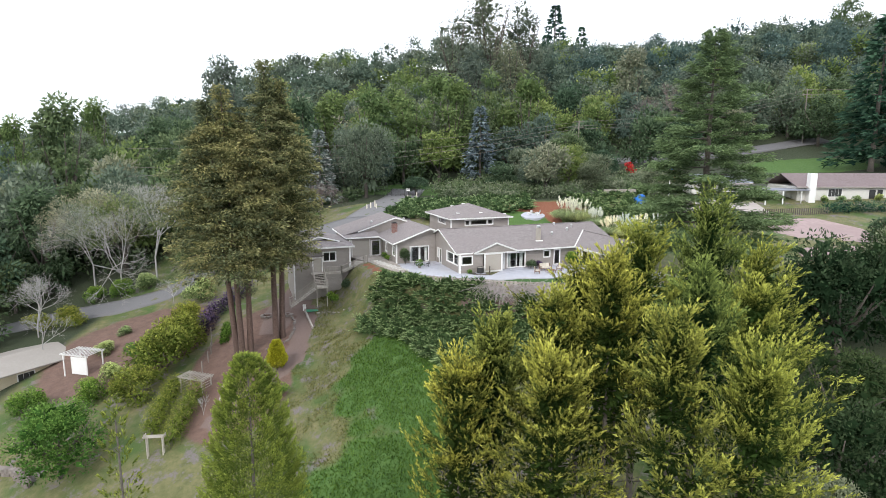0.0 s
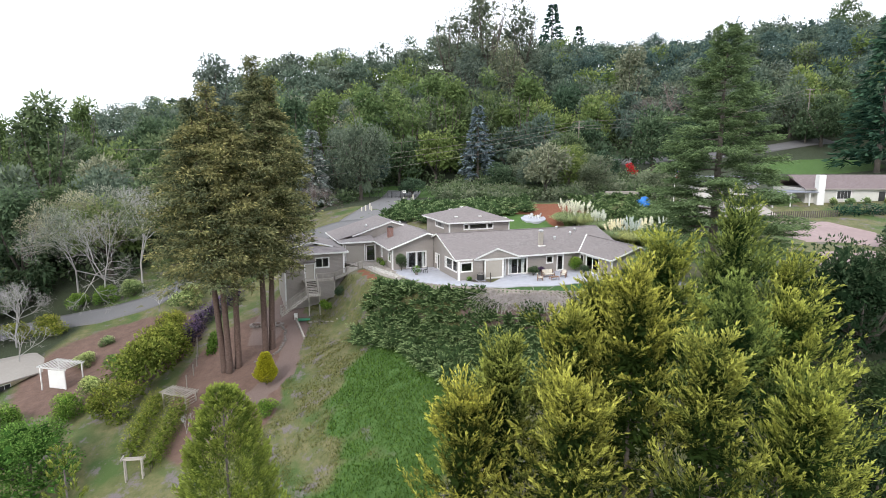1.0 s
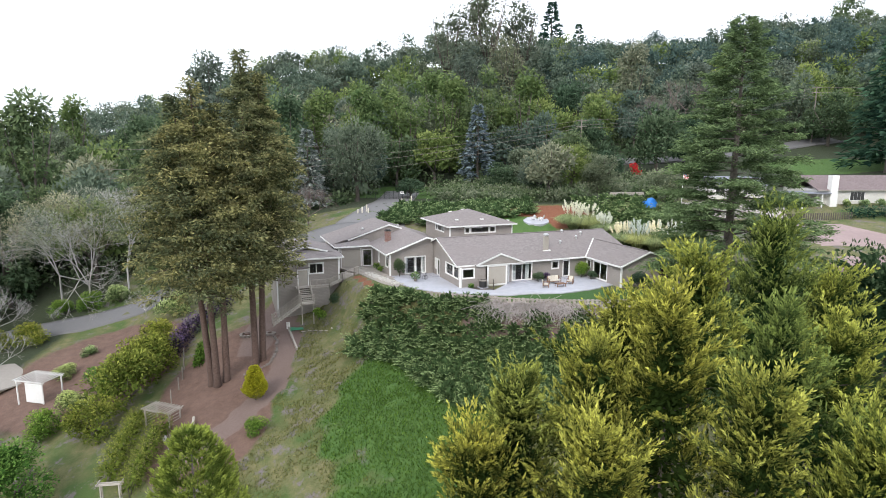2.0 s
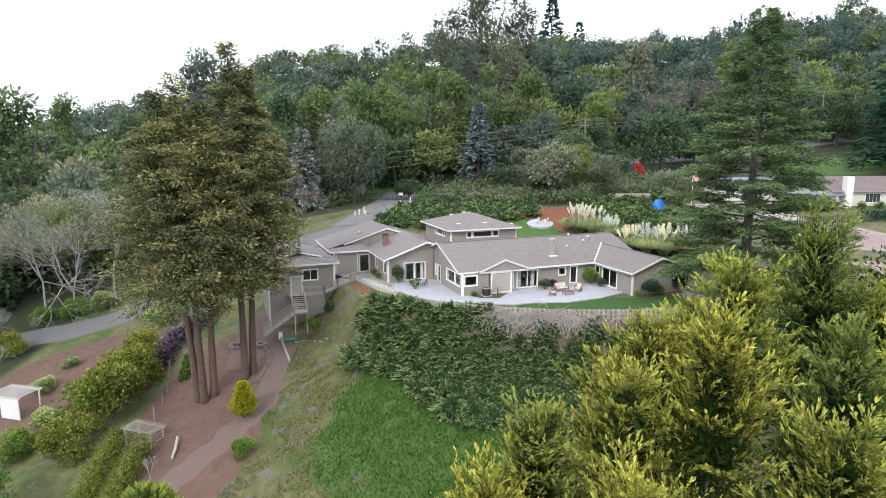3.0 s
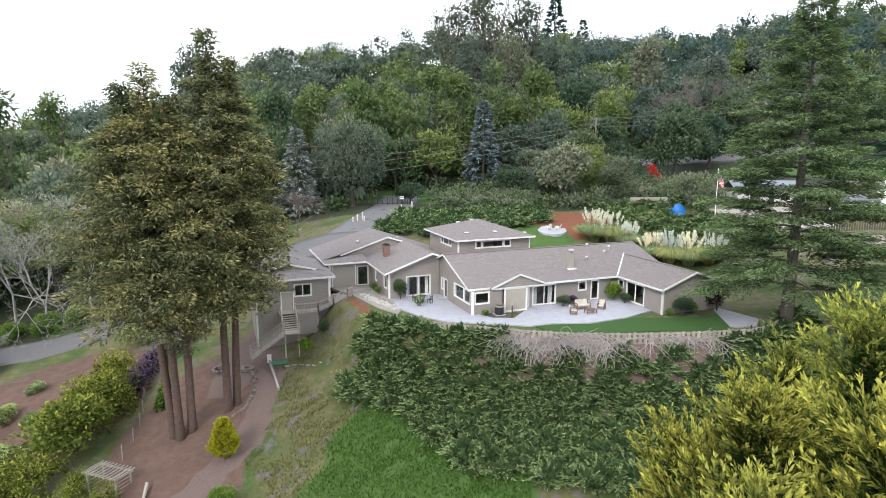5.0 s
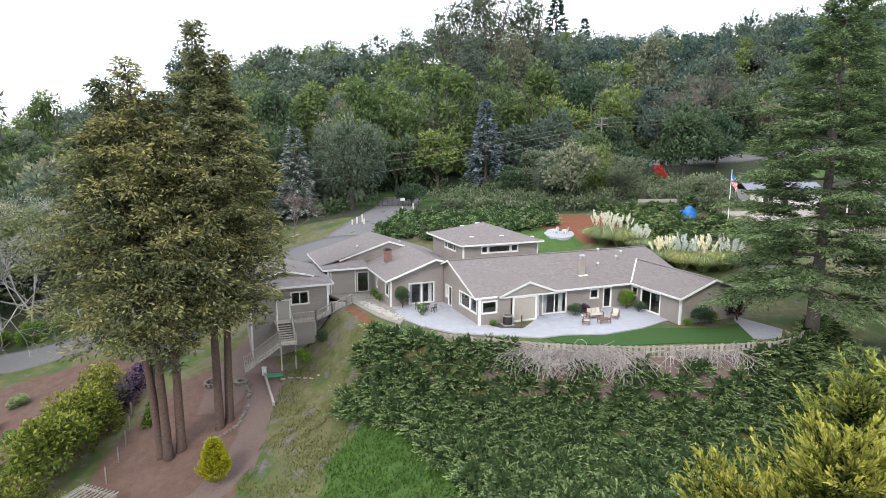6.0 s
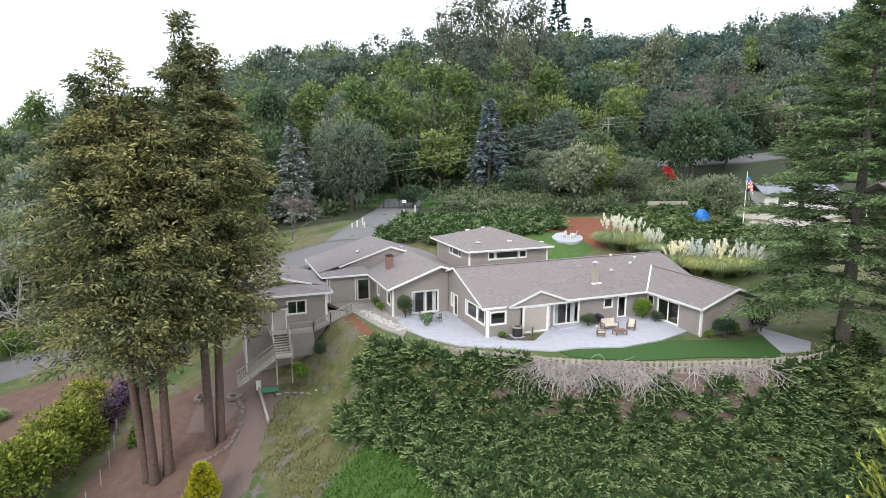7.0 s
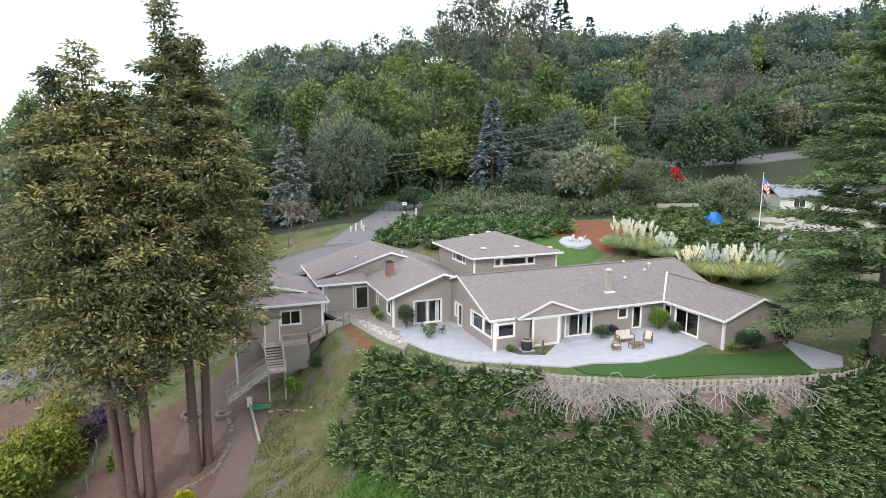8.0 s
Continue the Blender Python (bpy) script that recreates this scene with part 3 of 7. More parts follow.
def near_line(x, y, pts):
    """Distance to a broken line in plan."""
    best = np.full(np.shape(x), 1e9)
    for (ax, ay), (bx, by) in zip(pts, pts[1:]):
        t = np.clip(((x - ax) * (bx - ax) + (y - ay) * (by - ay)) / ((bx - ax) ** 2 + (by - ay) ** 2), 0, 1)
        best = np.minimum(best, np.hypot(x - ax - t * (bx - ax), y - ay - t * (by - ay)))
    return best


def oval(x, y, cx, cy, rx, ry, soft=0.25):
    return 1 - sstep(1 - soft, 1 + soft, np.hypot((x - cx) / rx, (y - cy) / ry))


def zones(x, y):
    z = {}
    z["litter"] = np.maximum(sstep(118, 126, y), np.maximum(1 - sstep(-62, -52, x), sstep(33, 37, x) * (1 - sstep(74, 80, y))))
    z["dirt"] = np.maximum(np.maximum(oval(x, y, -26, 70, 6.5, 11), oval(x, y, -24, 60, 5.5, 7)), oval(x, y, -45, 76, 11, 12) * 0.9)
    z["path"] = np.maximum(1 - sstep(0.9, 1.6, near_line(x, y, [(-22.5, 81), (-20.5, 76), (-20, 70), (-19.6, 66), (-22, 60), (-25, 56)])), 1 - sstep(1.6, 2.6, near_line(x, y, [(-24, 92), (-25, 80), (-24.5, 75)])))
    z["path"] = np.maximum(z["path"], (1 - sstep(1.0, 2.2, near_line(x, y, [(2, 69.8), (9, 68.4), (17, 68.5), (23, 69.4)]))) * 0.9)
    wave = 1.1 * np.sin(x * 1.1 + 0.6 * y) + 0.8 * np.sin(y * 1.3 - 0.5 * x)
    z["lawn"] = np.maximum(np.maximum(oval(x + 0.5 * wave, y + wave, -6.3, 60.5, 5.8, 9.0, 0.4), oval(x, y + wave, -1.5, 56, 6, 8, 0.4)), oval(x + wave, y, -7, 42, 7, 8, 0.4))
    z["lawn"] = np.maximum(z["lawn"], np.maximum(oval(x, y, 10.5, 109, 6.5, 5.5), np.maximum(oval(x, y, -11, 144, 14, 8), oval(x, y, 90, 156, 16, 9))))
    z["mulch"] = np.maximum(oval(x, y, 16, 114.5, 8, 6.5) * (1 - oval(x, y, 10.5, 109, 6.0, 5.0)), 1 - sstep(0.25, 0.7, near_line(x, y, [(-13.4, 83.6), (-9.7, 76.6)])))
    return z


for key, value in zones(GX, GY).items():
    ground_me.attributes.new(key, "FLOAT", "POINT").data.foreach_set("value", value.ravel().astype(np.float32))
ground = part("ground", ground_me, "ground", smooth=True)
tagged(ground, "sloping ground of dry grass, brown soil and leaf litter", "ground", kind="structure")


def ribbon(name, pts, width, mat, label, category, lift=0.07, thick=0.12):
    """A paved strip that follows the ground."""
    P = [Vector((x, y, 0)) for x, y in pts]
    dense = []
    for a, b in zip(P, P[1:]):
        n = max(2, int((b - a).length / 0.7))
        dense += [a.lerp(b, i / n) for i in range(n)]
    dense.append(P[-1])
    V, F, m = [], [], 9
    for i, p in enumerate(dense):
        d = (dense[min(i + 2, len(dense) - 1)] - dense[max(i - 2, 0)]).normalized()
        s = Vector((d.y, -d.x, 0))
        base = gz(p.x, p.y)
        for k in range(m):
            q = p + s * width * (k / (m - 1) - 0.5)
            V.append((q.x, q.y, max(gz(q.x, q.y), base - 0.4) + lift))
    top = len(V)
    for i in range(len(dense)):
        V.append((V[i * m][0], V[i * m][1], V[i * m][2] - thick - 0.3))
        V.append((V[i * m + m - 1][0], V[i * m + m - 1][1], V[i * m + m - 1][2] - thick - 0.3))
    for i in range(len(dense) - 1):
        F += [(i * m + k, i * m + k + 1, (i + 1) * m + k + 1, (i + 1) * m + k) for k in range(m - 1)]
        F.append((i * m, (i + 1) * m, top + 2 * i + 2, top + 2 * i))
        F.append((i * m + m - 1, top + 2 * i + 1, top + 2 * i + 3, (i + 1) * m + m - 1))
    return tagged(part(name, fast_mesh(name, V, F), mat, smooth=False), label, category, kind="structure")


# ---- paving and roads ----
ribbon("driveway", [(-13.0, 146), (-13.6, 132), (-14.5, 122), (-16.5, 113), (-19, 106)], 8.0, "asphalt", "grey asphalt drive between the gate and the house", "driveway")
ribbon("parking_court", [(-33, 106), (-24, 105.5), (-16, 106), (-9, 107)], 9.0, "asphalt", "grey asphalt parking court behind the house", "driveway", 0.1)
ribbon("lower_road", [(-33, 109), (-39, 104), (-44.5, 98), (-48.5, 93), (-55, 90.6), (-64, 89), (-73, 86.3), (-96, 79)], 4.6, "asphalt", "narrow grey asphalt lane curving down the slope", "road")
ribbon("upper_road", [(40, 171), (52, 170), (64, 171), (80, 176), (110, 184)], 6, "asphalt", "grey asphalt road below the wooded hill", "road", 0.25)

# ---- the house ----
HOUSE = pose(0.2, 77.2, 0, 0, 0, 22.5)
house = thing("house", HOUSE, "long grey-beige single-storey ranch house with shingled roofs and white trim", "house")


def to_world(u, v, z=0.0):
    return HOUSE @ Vector((u, v, z))


def house_wall(name, u0, v0, u1, v1, z0, z1, holes=(), mat="siding", thick=0.16):
    """A wall from (u0, v0) to (u1, v1), outside on its right hand; holes are (from, to, sill, head) along it."""
    a, b = Vector((u0, v0, 0)), Vector((u1, v1, 0))
    x = (b - a).normalized()
    n = Vector((-x.y, x.x, 0))
    m = Matrix((x, n, Vector((0, 0, 1)))).transposed().to_4x4()
    m.translation = a
    bm, length = bmesh.new(), (b - a).length
    xs = sorted({0.0, length, *(h for o in holes for h in o[:2])})
    zs = sorted({z0, z1, *(h for o in holes for h in o[2:])})
    grid = {(i, k): bm.verts.new(m @ Vector((x_, 0, z_))) for i, x_ in enumerate(xs) for k, z_ in enumerate(zs)}
    for i in range(len(xs) - 1):
        for k in range(len(zs) - 1):
            cx, cz = (xs[i] + xs[i + 1]) / 2, (zs[k] + zs[k + 1]) / 2
            if not any(o[0] < cx < o[1] and o[2] < cz < o[3] for o in holes):
                bm.faces.new((grid[i, k], grid[i + 1, k], grid[i + 1, k + 1], grid[i, k + 1]))
    loose = [v for v in bm.verts if not v.link_faces]
    for v in loose:
        bm.verts.remove(v)
    made = bmesh.ops.extrude_face_region(bm, geom=list(bm.faces))["geom"]
    bmesh.ops.translate(bm, vec=n * thick, verts=[g for g in made if isinstance(g, bmesh.types.BMVert)])
    part(name, bm, mat, house)
    return m


def window(m, s0, s1, sill, head, panes=2, trim=0.11, name="window", splits=None):
    """A white-framed window or sliding door in the opening of a wall with matrix m."""
    bm = bmesh.new()
    t = trim
    for x0, z0, x1, z1 in ((s0 - t, sill - t, s0, head + t), (s1, sill - t, s1 + t, head + t), (s0, head, s1, head + t), (s0, sill - t, s1, sill)):
        box(bm, x0, -0.035, z0, x1, 0.08, z1, 0, m)
    w = part(name, bm, "white", house)
    edges = [s0] + (splits or [s0 + (s1 - s0) * i / panes for i in range(1, panes)]) + [s1]
    bm = bmesh.new()
    for e in edges[1:-1]:
        box(bm, e - 0.045, -0.01, sill, e + 0.045, 0.07, head, 0, m)
    for x0, z0, x1, z1 in ((s0, sill, s0 + 0.06, head), (s1 - 0.06, sill, s1, head), (s0, sill, s1, sill + 0.07), (s0, head - 0.06, s1, head)):
        box(bm, x0, 0.0, z0 + 0.001, x1, 0.06, z1 - 0.001, 0, m)
    part("sash", bm, "white", w)
    for e0, e1 in zip(edges, edges[1:]):
        g = part("pane", box(bmesh.new(), e0 + 0.03, 0.03, sill + 0.03, e1 - 0.03, 0.038, head - 0.03, 0, m), "glass", w)
        g.visible_shadow = False
    return w


def fascia(a, b, h=0.2, w=0.05):
    part("fascia", beam(bmesh.new(), a, b, w, h), "white", house)


def roof_plane(pts, thick=0.14):
    part("roof", slab(bmesh.new(), pts, thick), "roof", house)


EAVE = 2.68
# long wing: front block at the near end, store cupboard under the small gable, patio wall
m = house_wall("wall", 0, -0.25, 3.5, -0.25, -0.2, 2.55, [(0.35, 1.85, 1.15, 2.25)])
window(m, 0.35, 1.85, 1.15, 2.25, 1)
m = house_wall("wall", 0, 9.2, 0, -0.25, -0.2, 2.5, [(0.8, 1.25, 0.9, 2.2), (1.55, 2.45, 0.12, 2.2), (4.6, 7.1, 1.0, 2.35), (7.35, 8.85, 1.0, 2.35)])
bm = bmesh.new()
gable = [(0, 9.2, 2.5), (0, -0.2, 2.5), (0, 7.0, 4.98), (0, 9.2, 4.3)]
f = [bm.verts.new(p) for p in gable] + [bm.verts.new((p[0] + 0.16, p[1], p[2])) for p in gable]
bm.faces.new(f[:4]), bm.faces.new(f[4:][::-1])
for i in range(4):
    bm.faces.new((f[i], f[(i + 1) % 4], f[4 + (i + 1) % 4], f[4 + i]))
part("gable_wall", bm, "siding", house)
window(m, 0.8, 1.25, 0.9, 2.2, 1)
window(m, 1.55, 2.45, 0.12, 2.2, 1, name="door")
window(m, 4.6, 7.1, 1.0, 2.35, 2, splits=[5.0])
window(m, 7.35, 8.85, 1.0, 2.35, 1)
house_wall("wall", 3.5, -0.25, 3.5, 0.5, -0.2, 2.55)
house_wall("wall", 3.6, -0.4, 6.3, -0.4, -0.2, 2.6, mat="panel")
house_wall("wall", 6.3, -0.4, 6.3, 0.6, -0.2, 2.6)
bm = bmesh.new()
for u0, u1, z0, z1 in ((3.55, 3.75, -0.1, 2.5), (6.12, 6.34, -0.1, 2.5), (3.75, 6.12, -0.02, 0.16), (3.75, 6.12, 2.38, 2.5)):
    box(bm, u0, -0.45, z0, u1, -0.4, z1)
part("trim", bm, "white", house)
m = house_wall("wall", 6.3, 0.5, 18.6, 0.5, -0.2, 2.62, [(1.25, 4.0, 0.16, 2.22), (7.05, 8.0, 1.3, 2.2), (8.75, 9.65, 0.14, 2.24)])
window(m, 1.25, 4.0, 0.16, 2.22, 2)
window(m, 7.05, 8.0, 1.3, 2.2, 1)
window(m, 8.75, 9.65, 0.14, 2.24, 1, name="door")
house_wall("wall", 6.9, 0.47, 7.1, 0.47, 0, 2.6, mat="white", thick=0.05)
# right wing
m = house_wall("wall", 18.6, 1.2, 18.6, -6.9, -0.2, 2.7, [(0.9, 1.7, 1.3, 2.2), (2.4, 5.2, 0.16, 2.25)])
window(m, 0.9, 1.7, 1.3, 2.2, 1)
window(m, 2.4, 5.2, 0.16, 2.25, 2)
house_wall("wall", 18.6, -6.9, 26.1, -6.9, -0.2, 2.7)
house_wall("wall", 26.1, -6.9, 26.1, 12, -0.2, 2.7)
bm = bmesh.new()
slab_pts = [(18.6, -6.9, 2.7), (26.1, -6.9, 2.7), (22.35, -6.9, 4.2)]
f = [bm.verts.new(p) for p in slab_pts] + [bm.verts.new((p[0], p[1] + 0.16, p[2])) for p in slab_pts]
bm.faces.new(f[:3]), bm.faces.new(f[3:][::-1])
for i in range(3):
    bm.faces.new((f[i], f[(i + 1) % 3], f[3 + (i + 1) % 3], f[3 + i]))
part("gable_wall", bm, "siding", house)
part("corner_board", box(box(bmesh.new(), 18.55, -6.95, -0.1, 18.72, -6.78, 2.6), 18.57, -6.94, 0, 18.6, -6.7, 2.6), "white", house)
part("corner_board", box(bmesh.new(), -0.06, -0.32, -0.1, 0.18, -0.06, 2.5), "white", house)
# long roof
RZ = 5.15
roof_plane([(-0.4, -0.12, EAVE), (25.75, -0.12, EAVE), (25.75, 7.0, RZ), (-0.4, 7.0, RZ)])
roof_plane([(-0.4, 7.0, RZ), (25.75, 7.0, RZ), (25.75, 14.2, EAVE), (-0.4, 14.2, EAVE)])
fascia((-0.45, -0.15, EAVE - 0.06), (18.5, -0.15, EAVE - 0.06))
fascia((-0.43, -0.15, EAVE - 0.05), (-0.43, 7.0, RZ - 0.05))
fascia((-0.43, 7.0, RZ - 0.05), (-0.43, 9.0, RZ - 0.75))
roof_plane([(18.05, -7.45, EAVE + 0.02), (22.35, -7.45, 4.26), (22.35, 5.0, 4.26), (18.05, 5.0, EAVE + 0.02)])
roof_plane([(22.35, -7.45, 4.26), (26.65, -7.45, EAVE + 0.02), (26.65, 5.0, EAVE + 0.02), (22.35, 5.0, 4.26)])
fascia((18.02, -7.45, EAVE - 0.05), (18.02, 0.3, EAVE - 0.05))
fascia((18.05, -7.48, EAVE - 0.03), (22.35, -7.48, 4.21))
fascia((22.35, -7.48, 4.21), (26.65, -7.48, EAVE - 0.03))
part("valley_flashing", beam(bmesh.new(), (18.15, 0.0, EAVE + 0.05), (22.3, 4.3, 4.32), 0.16, 0.05), "white", house)
part("ridge_cap", beam(bmesh.new(), (-0.4, 7.0, RZ + 0.02), (25.75, 7.0, RZ + 0.02), 0.3, 0.05), "roof", house)
part("ridge_cap", beam(bmesh.new(), (22.35, -7.4, 4.28), (22.35, 4.4, 4.28), 0.3, 0.05), "roof", house)
# small gable over the cupboard
roof_plane([(2.0, -0.55, EAVE), (5.35, -0.55, 3.95), (5.35, 3.7, 3.98), (2.0, 0.1, EAVE)], 0.12)
roof_plane([(5.35, -0.55, 3.95), (8.7, -0.55, EAVE), (8.7, 0.1, EAVE), (5.35, 3.7, 3.98)], 0.12)
fascia((2.0, -0.6, EAVE - 0.03), (5.35, -0.6, 3.92))
fascia((5.35, -0.6, 3.92), (8.7, -0.6, EAVE - 0.03))
bm = bmesh.new()
gable = [(2.3, -0.42, EAVE - 0.05), (8.4, -0.42, EAVE - 0.05), (5.35, -0.42, 3.85)]
f = [bm.verts.new(p) for p in gable] + [bm.verts.new((p[0], p[1] + 0.1, p[2])) for p in gable]
bm.faces.new(f[:3]), bm.faces.new(f[3:][::-1])
for i in range(3):
    bm.faces.new((f[i], f[(i + 1) % 3], f[3 + (i + 1) % 3], f[3 + i]))
part("gable_wall", bm, "siding", house)
fascia((2.2, -0.5, EAVE - 0.1), (8.5, -0.5, EAVE - 0.1), 0.16)
# upper room with its hipped roof
m = house_wall("upper_wall", 2.7, 9.9, 12.3, 9.9, 3.6, 6.15, [(2.3, 3.0, 5.1, 5.85), (3.2, 5.9, 5.1, 5.85), (6.1, 6.9, 5.1, 5.85)])
window(m, 2.3, 3.0, 5.1, 5.85, 1)
window(m, 3.2, 5.9, 5.1, 5.85, 1)
window(m, 6.1, 6.9, 5.1, 5.85, 1)
m = house_wall("upper_wall", 2.7, 19.8, 2.7, 9.9, 3.2, 6.15, [(4.2, 7.6, 5.1, 5.85)])
window(m, 4.2, 7.6, 5.1, 5.85, 3, splits=[5.0, 6.8])
house_wall("upper_wall", 12.3, 9.9, 12.3, 19.8, 3.2, 6.15)
house_wall("upper_wall", 12.3, 19.8, 2.7, 19.8, 3.2, 6.15)
c0, c1, d0, d1, apex = 2.1, 12.75, 9.15, 20.5, (7.5, 14.85, 8.0)
for p, q in (((c0, d0), (c1, d0)), ((c1, d0), (c1, d1)), ((c1, d1), (c0, d1)), ((c0, d1), (c0, d0))):
    roof_plane([(*p, 6.25), (*q, 6.25), apex], 0.12)
    fascia((*p, 6.17), (*q, 6.17), 0.18)
part("corner_board", box(bmesh.new(), 2.62, 9.84, 3.8, 2.8, 10.0, 6.1), "white", house)
part("corner_board", box(bmesh.new(), 12.2, 9.84, 3.8, 12.36, 10.0, 6.1), "white", house)
for u, v in ((4.2, 11.0), (8.0, 10.9), (12.0, 10.8), (5.6, 17.0), (7.0, 15.6)):
    z = 6.25 + 1.75 * min((u - c0), (c1 - u), (v - d0), (d1 - v)) / 5.6
    part("roof_vent", box(bmesh.new(), u - 0.25, v - 0.2, z - 0.02, u + 0.25, v + 0.2, z + 0.1, 0.03), "white", house)
# front gable wing
ME = 3.02
m = house_wall("wall", -6.1, 9.3, 0, 9.3, -0.2, 2.95, [(2.15, 4.95, 0.16, 2.35)])
window(m, 2.15, 4.95, 0.16, 2.35, 2)
bm = bmesh.new()
gable = [(-6.1, 9.3, 2.95), (0, 9.3, 2.95), (0, 9.3, 4.6), (-1.1, 9.3, 4.95), (-6.1, 9.3, 3.2)]
f = [bm.verts.new(p) for p in gable] + [bm.verts.new((p[0], p[1] + 0.16, p[2])) for p in gable]
bm.faces.new(f[:5]), bm.faces.new(f[5:][::-1])
for i in range(5):
    bm.faces.new((f[i], f[(i + 1) % 5], f[5 + (i + 1) % 5], f[5 + i]))
part("gable_wall", bm, "siding", house)
m = house_wall("wall", -6.1, 17.2, -6.1, 9.3, -0.2, 2.9, [(2.0, 2.7, 1.0, 2.3), (5.9, 7.1, 1.0, 2.3)])
window(m, 2.0, 2.7, 1.0, 2.3, 1)
window(m, 5.9, 7.1, 1.0, 2.3, 1)
part("corner_board", box(bmesh.new(), -6.16, 9.24, -0.1, -5.95, 9.4, 2.8), "white", house)
roof_plane([(-6.8, 8.55, ME), (-1.1, 8.55, 5.05), (-1.1, 19.6, 5.05), (-6.8, 19.6, ME)])
roof_plane([(-1.1, 8.55, 5.05), (4.5, 8.55, 3.0), (4.5, 19.6, 3.0), (-1.1, 19.6, 5.05)])
fascia((-6.83, 8.52, ME - 0.05), (-1.1, 8.52, 5.0))
fascia((-1.1, 8.52, 5.0), (0.2, 8.52, 4.58))
fascia((-6.84, 8.55, ME - 0.06), (-6.84, 16.7, ME - 0.06))
# entry
m = house_wall("wall", -11.4, 17.2, -6.1, 17.2, -0.3, 2.75, [(3.55, 4.85, 0.0, 2.35)])
window(m, 3.55, 4.85, 0.0, 2.35, 1, name="door")
part("entry_panel", box(bmesh.new(), 0.45, -0.05, 0.0, 3.2, -0.01, 2.4, 0, m), "panel", house)
for x0 in (0.32, 3.2):
    part("trim", box(bmesh.new(), x0, -0.06, -0.1, x0 + 0.13, -0.005, 2.6, 0, m), "white", house)
house_wall("wall", -11.4, 28, -11.4, 17.2, -4, 2.75)
part("corner_board", box(bmesh.new(), -11.46, 17.14, -0.2, -11.2, 17.3, 2.7), "white", house)
roof_plane([(-12.0, 16.65, ME), (-6.6, 16.65, ME), (-6.6, 19.6, 3.75), (-12.0, 19.6, 3.05)])
fascia((-12.03, 16.62, ME - 0.06), (-6.8, 16.62, ME - 0.06))
fascia((-12.03, 16.62, ME - 0.06), (-12.03, 28.4, ME - 0.06))
# high gable behind the entry
roof_plane([(-12.0, 19.0, ME + 0.06), (-3.4, 19.0, 5.6), (-3.4, 28.4, 5.6), (-12.0, 28.4, ME + 0.06)])
roof_plane([(-3.4, 19.0, 5.6), (4.5, 19.0, 3.0), (4.5, 28.4, 3.0), (-3.4, 28.4, 5.6)])
fascia((-9.6, 18.96, 3.55), (-3.4, 18.96, 5.55), 0.2)
fascia((-3.4, 18.96, 5.55), (-1.4, 18.96, 4.9), 0.2)
bm = bmesh.new()
gable = [(-10.5, 19.2, 2.9), (0.5, 19.2, 2.9), (0.5, 19.2, 4.2), (-3.4, 19.2, 5.45)]
f = [bm.verts.new(p) for p in gable] + [bm.verts.new((p[0], p[1] + 0.16, p[2])) for p in gable]
bm.faces.new(f[:4]), bm.faces.new(f[4:][::-1])
for i in range(4):
    bm.faces.new((f[i], f[(i + 1) % 4], f[4 + (i + 1) % 4], f[4 + i]))
part("gable_wall", bm, "siding", house)
# lower wing over the drive
m = house_wall("wall", -20.4, 12.4, -12.3, 12.4, -5.4, 2.5, [(2.75, 3.95, -1.1, 0.95), (4.2, 6.0, 0.45, 1.75)])
window(m, 4.2, 6.0, 0.45, 1.75, 2)
w = part("door", box(bmesh.new(), 2.78, 0.03, -1.1, 3.92, 0.09, 0.93, 0, m), "panel", house, "closed beige side door")
bm = bmesh.new()
for x0, z0, x1, z1 in ((2.62, -1.1, 2.75, 1.08), (3.95, -1.1, 4.08, 1.08), (2.62, 0.95, 4.08, 1.1)):
    box(bm, x0, -0.04, z0, x1, 0.03, z1, 0, m)
part("door_frame", bm, "white", w)
part("door_hood", box(bmesh.new(), 2.5, -0.45, 1.3, 4.2, 0.0, 1.42, 0, m), "roof", house)
house_wall("wall", -20.4, 22, -20.4, 12.4, -5.6, 2.5)
house_wall("wall", -12.3, 12.4, -12.3, 22, -3, 2.5)
part("corner_board", box(bmesh.new(), -12.42, 12.34, -1.0, -12.2, 12.5, 2.45), "white", house)
part("corner_board", box(bmesh.new(), -20.46, 12.34, -5.0, -20.28, 12.5, 2.45), "white", house)
roof_plane([(-20.95, 11.75, 2.55), (-11.75, 11.75, 2.55), (-11.75, 14.6, 2.7), (-16.5, 14.6, 3.3), (-20.95, 14.6, 2.7)])
fascia((-21.0, 11.72, 2.49), (-11.72, 11.72, 2.49))
fascia((-11.72, 11.72, 2.49), (-11.72, 22, 2.49))
roof_plane([(-21.0, 14.3, 2.62), (-16.5, 14.3, 3.82), (-16.5, 22.6, 3.82), (-21.0, 22.6, 2.62)])
roof_plane([(-16.5, 14.3, 3.82), (-11.75, 14.3, 2.62), (-11.75, 22.6, 2.62), (-16.5, 22.6, 3.82)])
fascia((-19.5, 14.26, 2.98), (-16.5, 14.26, 3.77), 0.18)
fascia((-16.5, 14.26, 3.77), (-13.4, 14.26, 2.98), 0.18)
# inside: floor, ceiling and added back walls, coloured dark so the rooms look dim
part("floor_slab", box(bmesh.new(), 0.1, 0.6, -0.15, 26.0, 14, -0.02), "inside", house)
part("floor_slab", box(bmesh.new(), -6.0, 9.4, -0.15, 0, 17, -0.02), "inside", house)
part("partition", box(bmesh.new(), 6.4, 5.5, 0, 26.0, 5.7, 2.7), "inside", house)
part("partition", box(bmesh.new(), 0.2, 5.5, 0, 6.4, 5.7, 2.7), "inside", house)
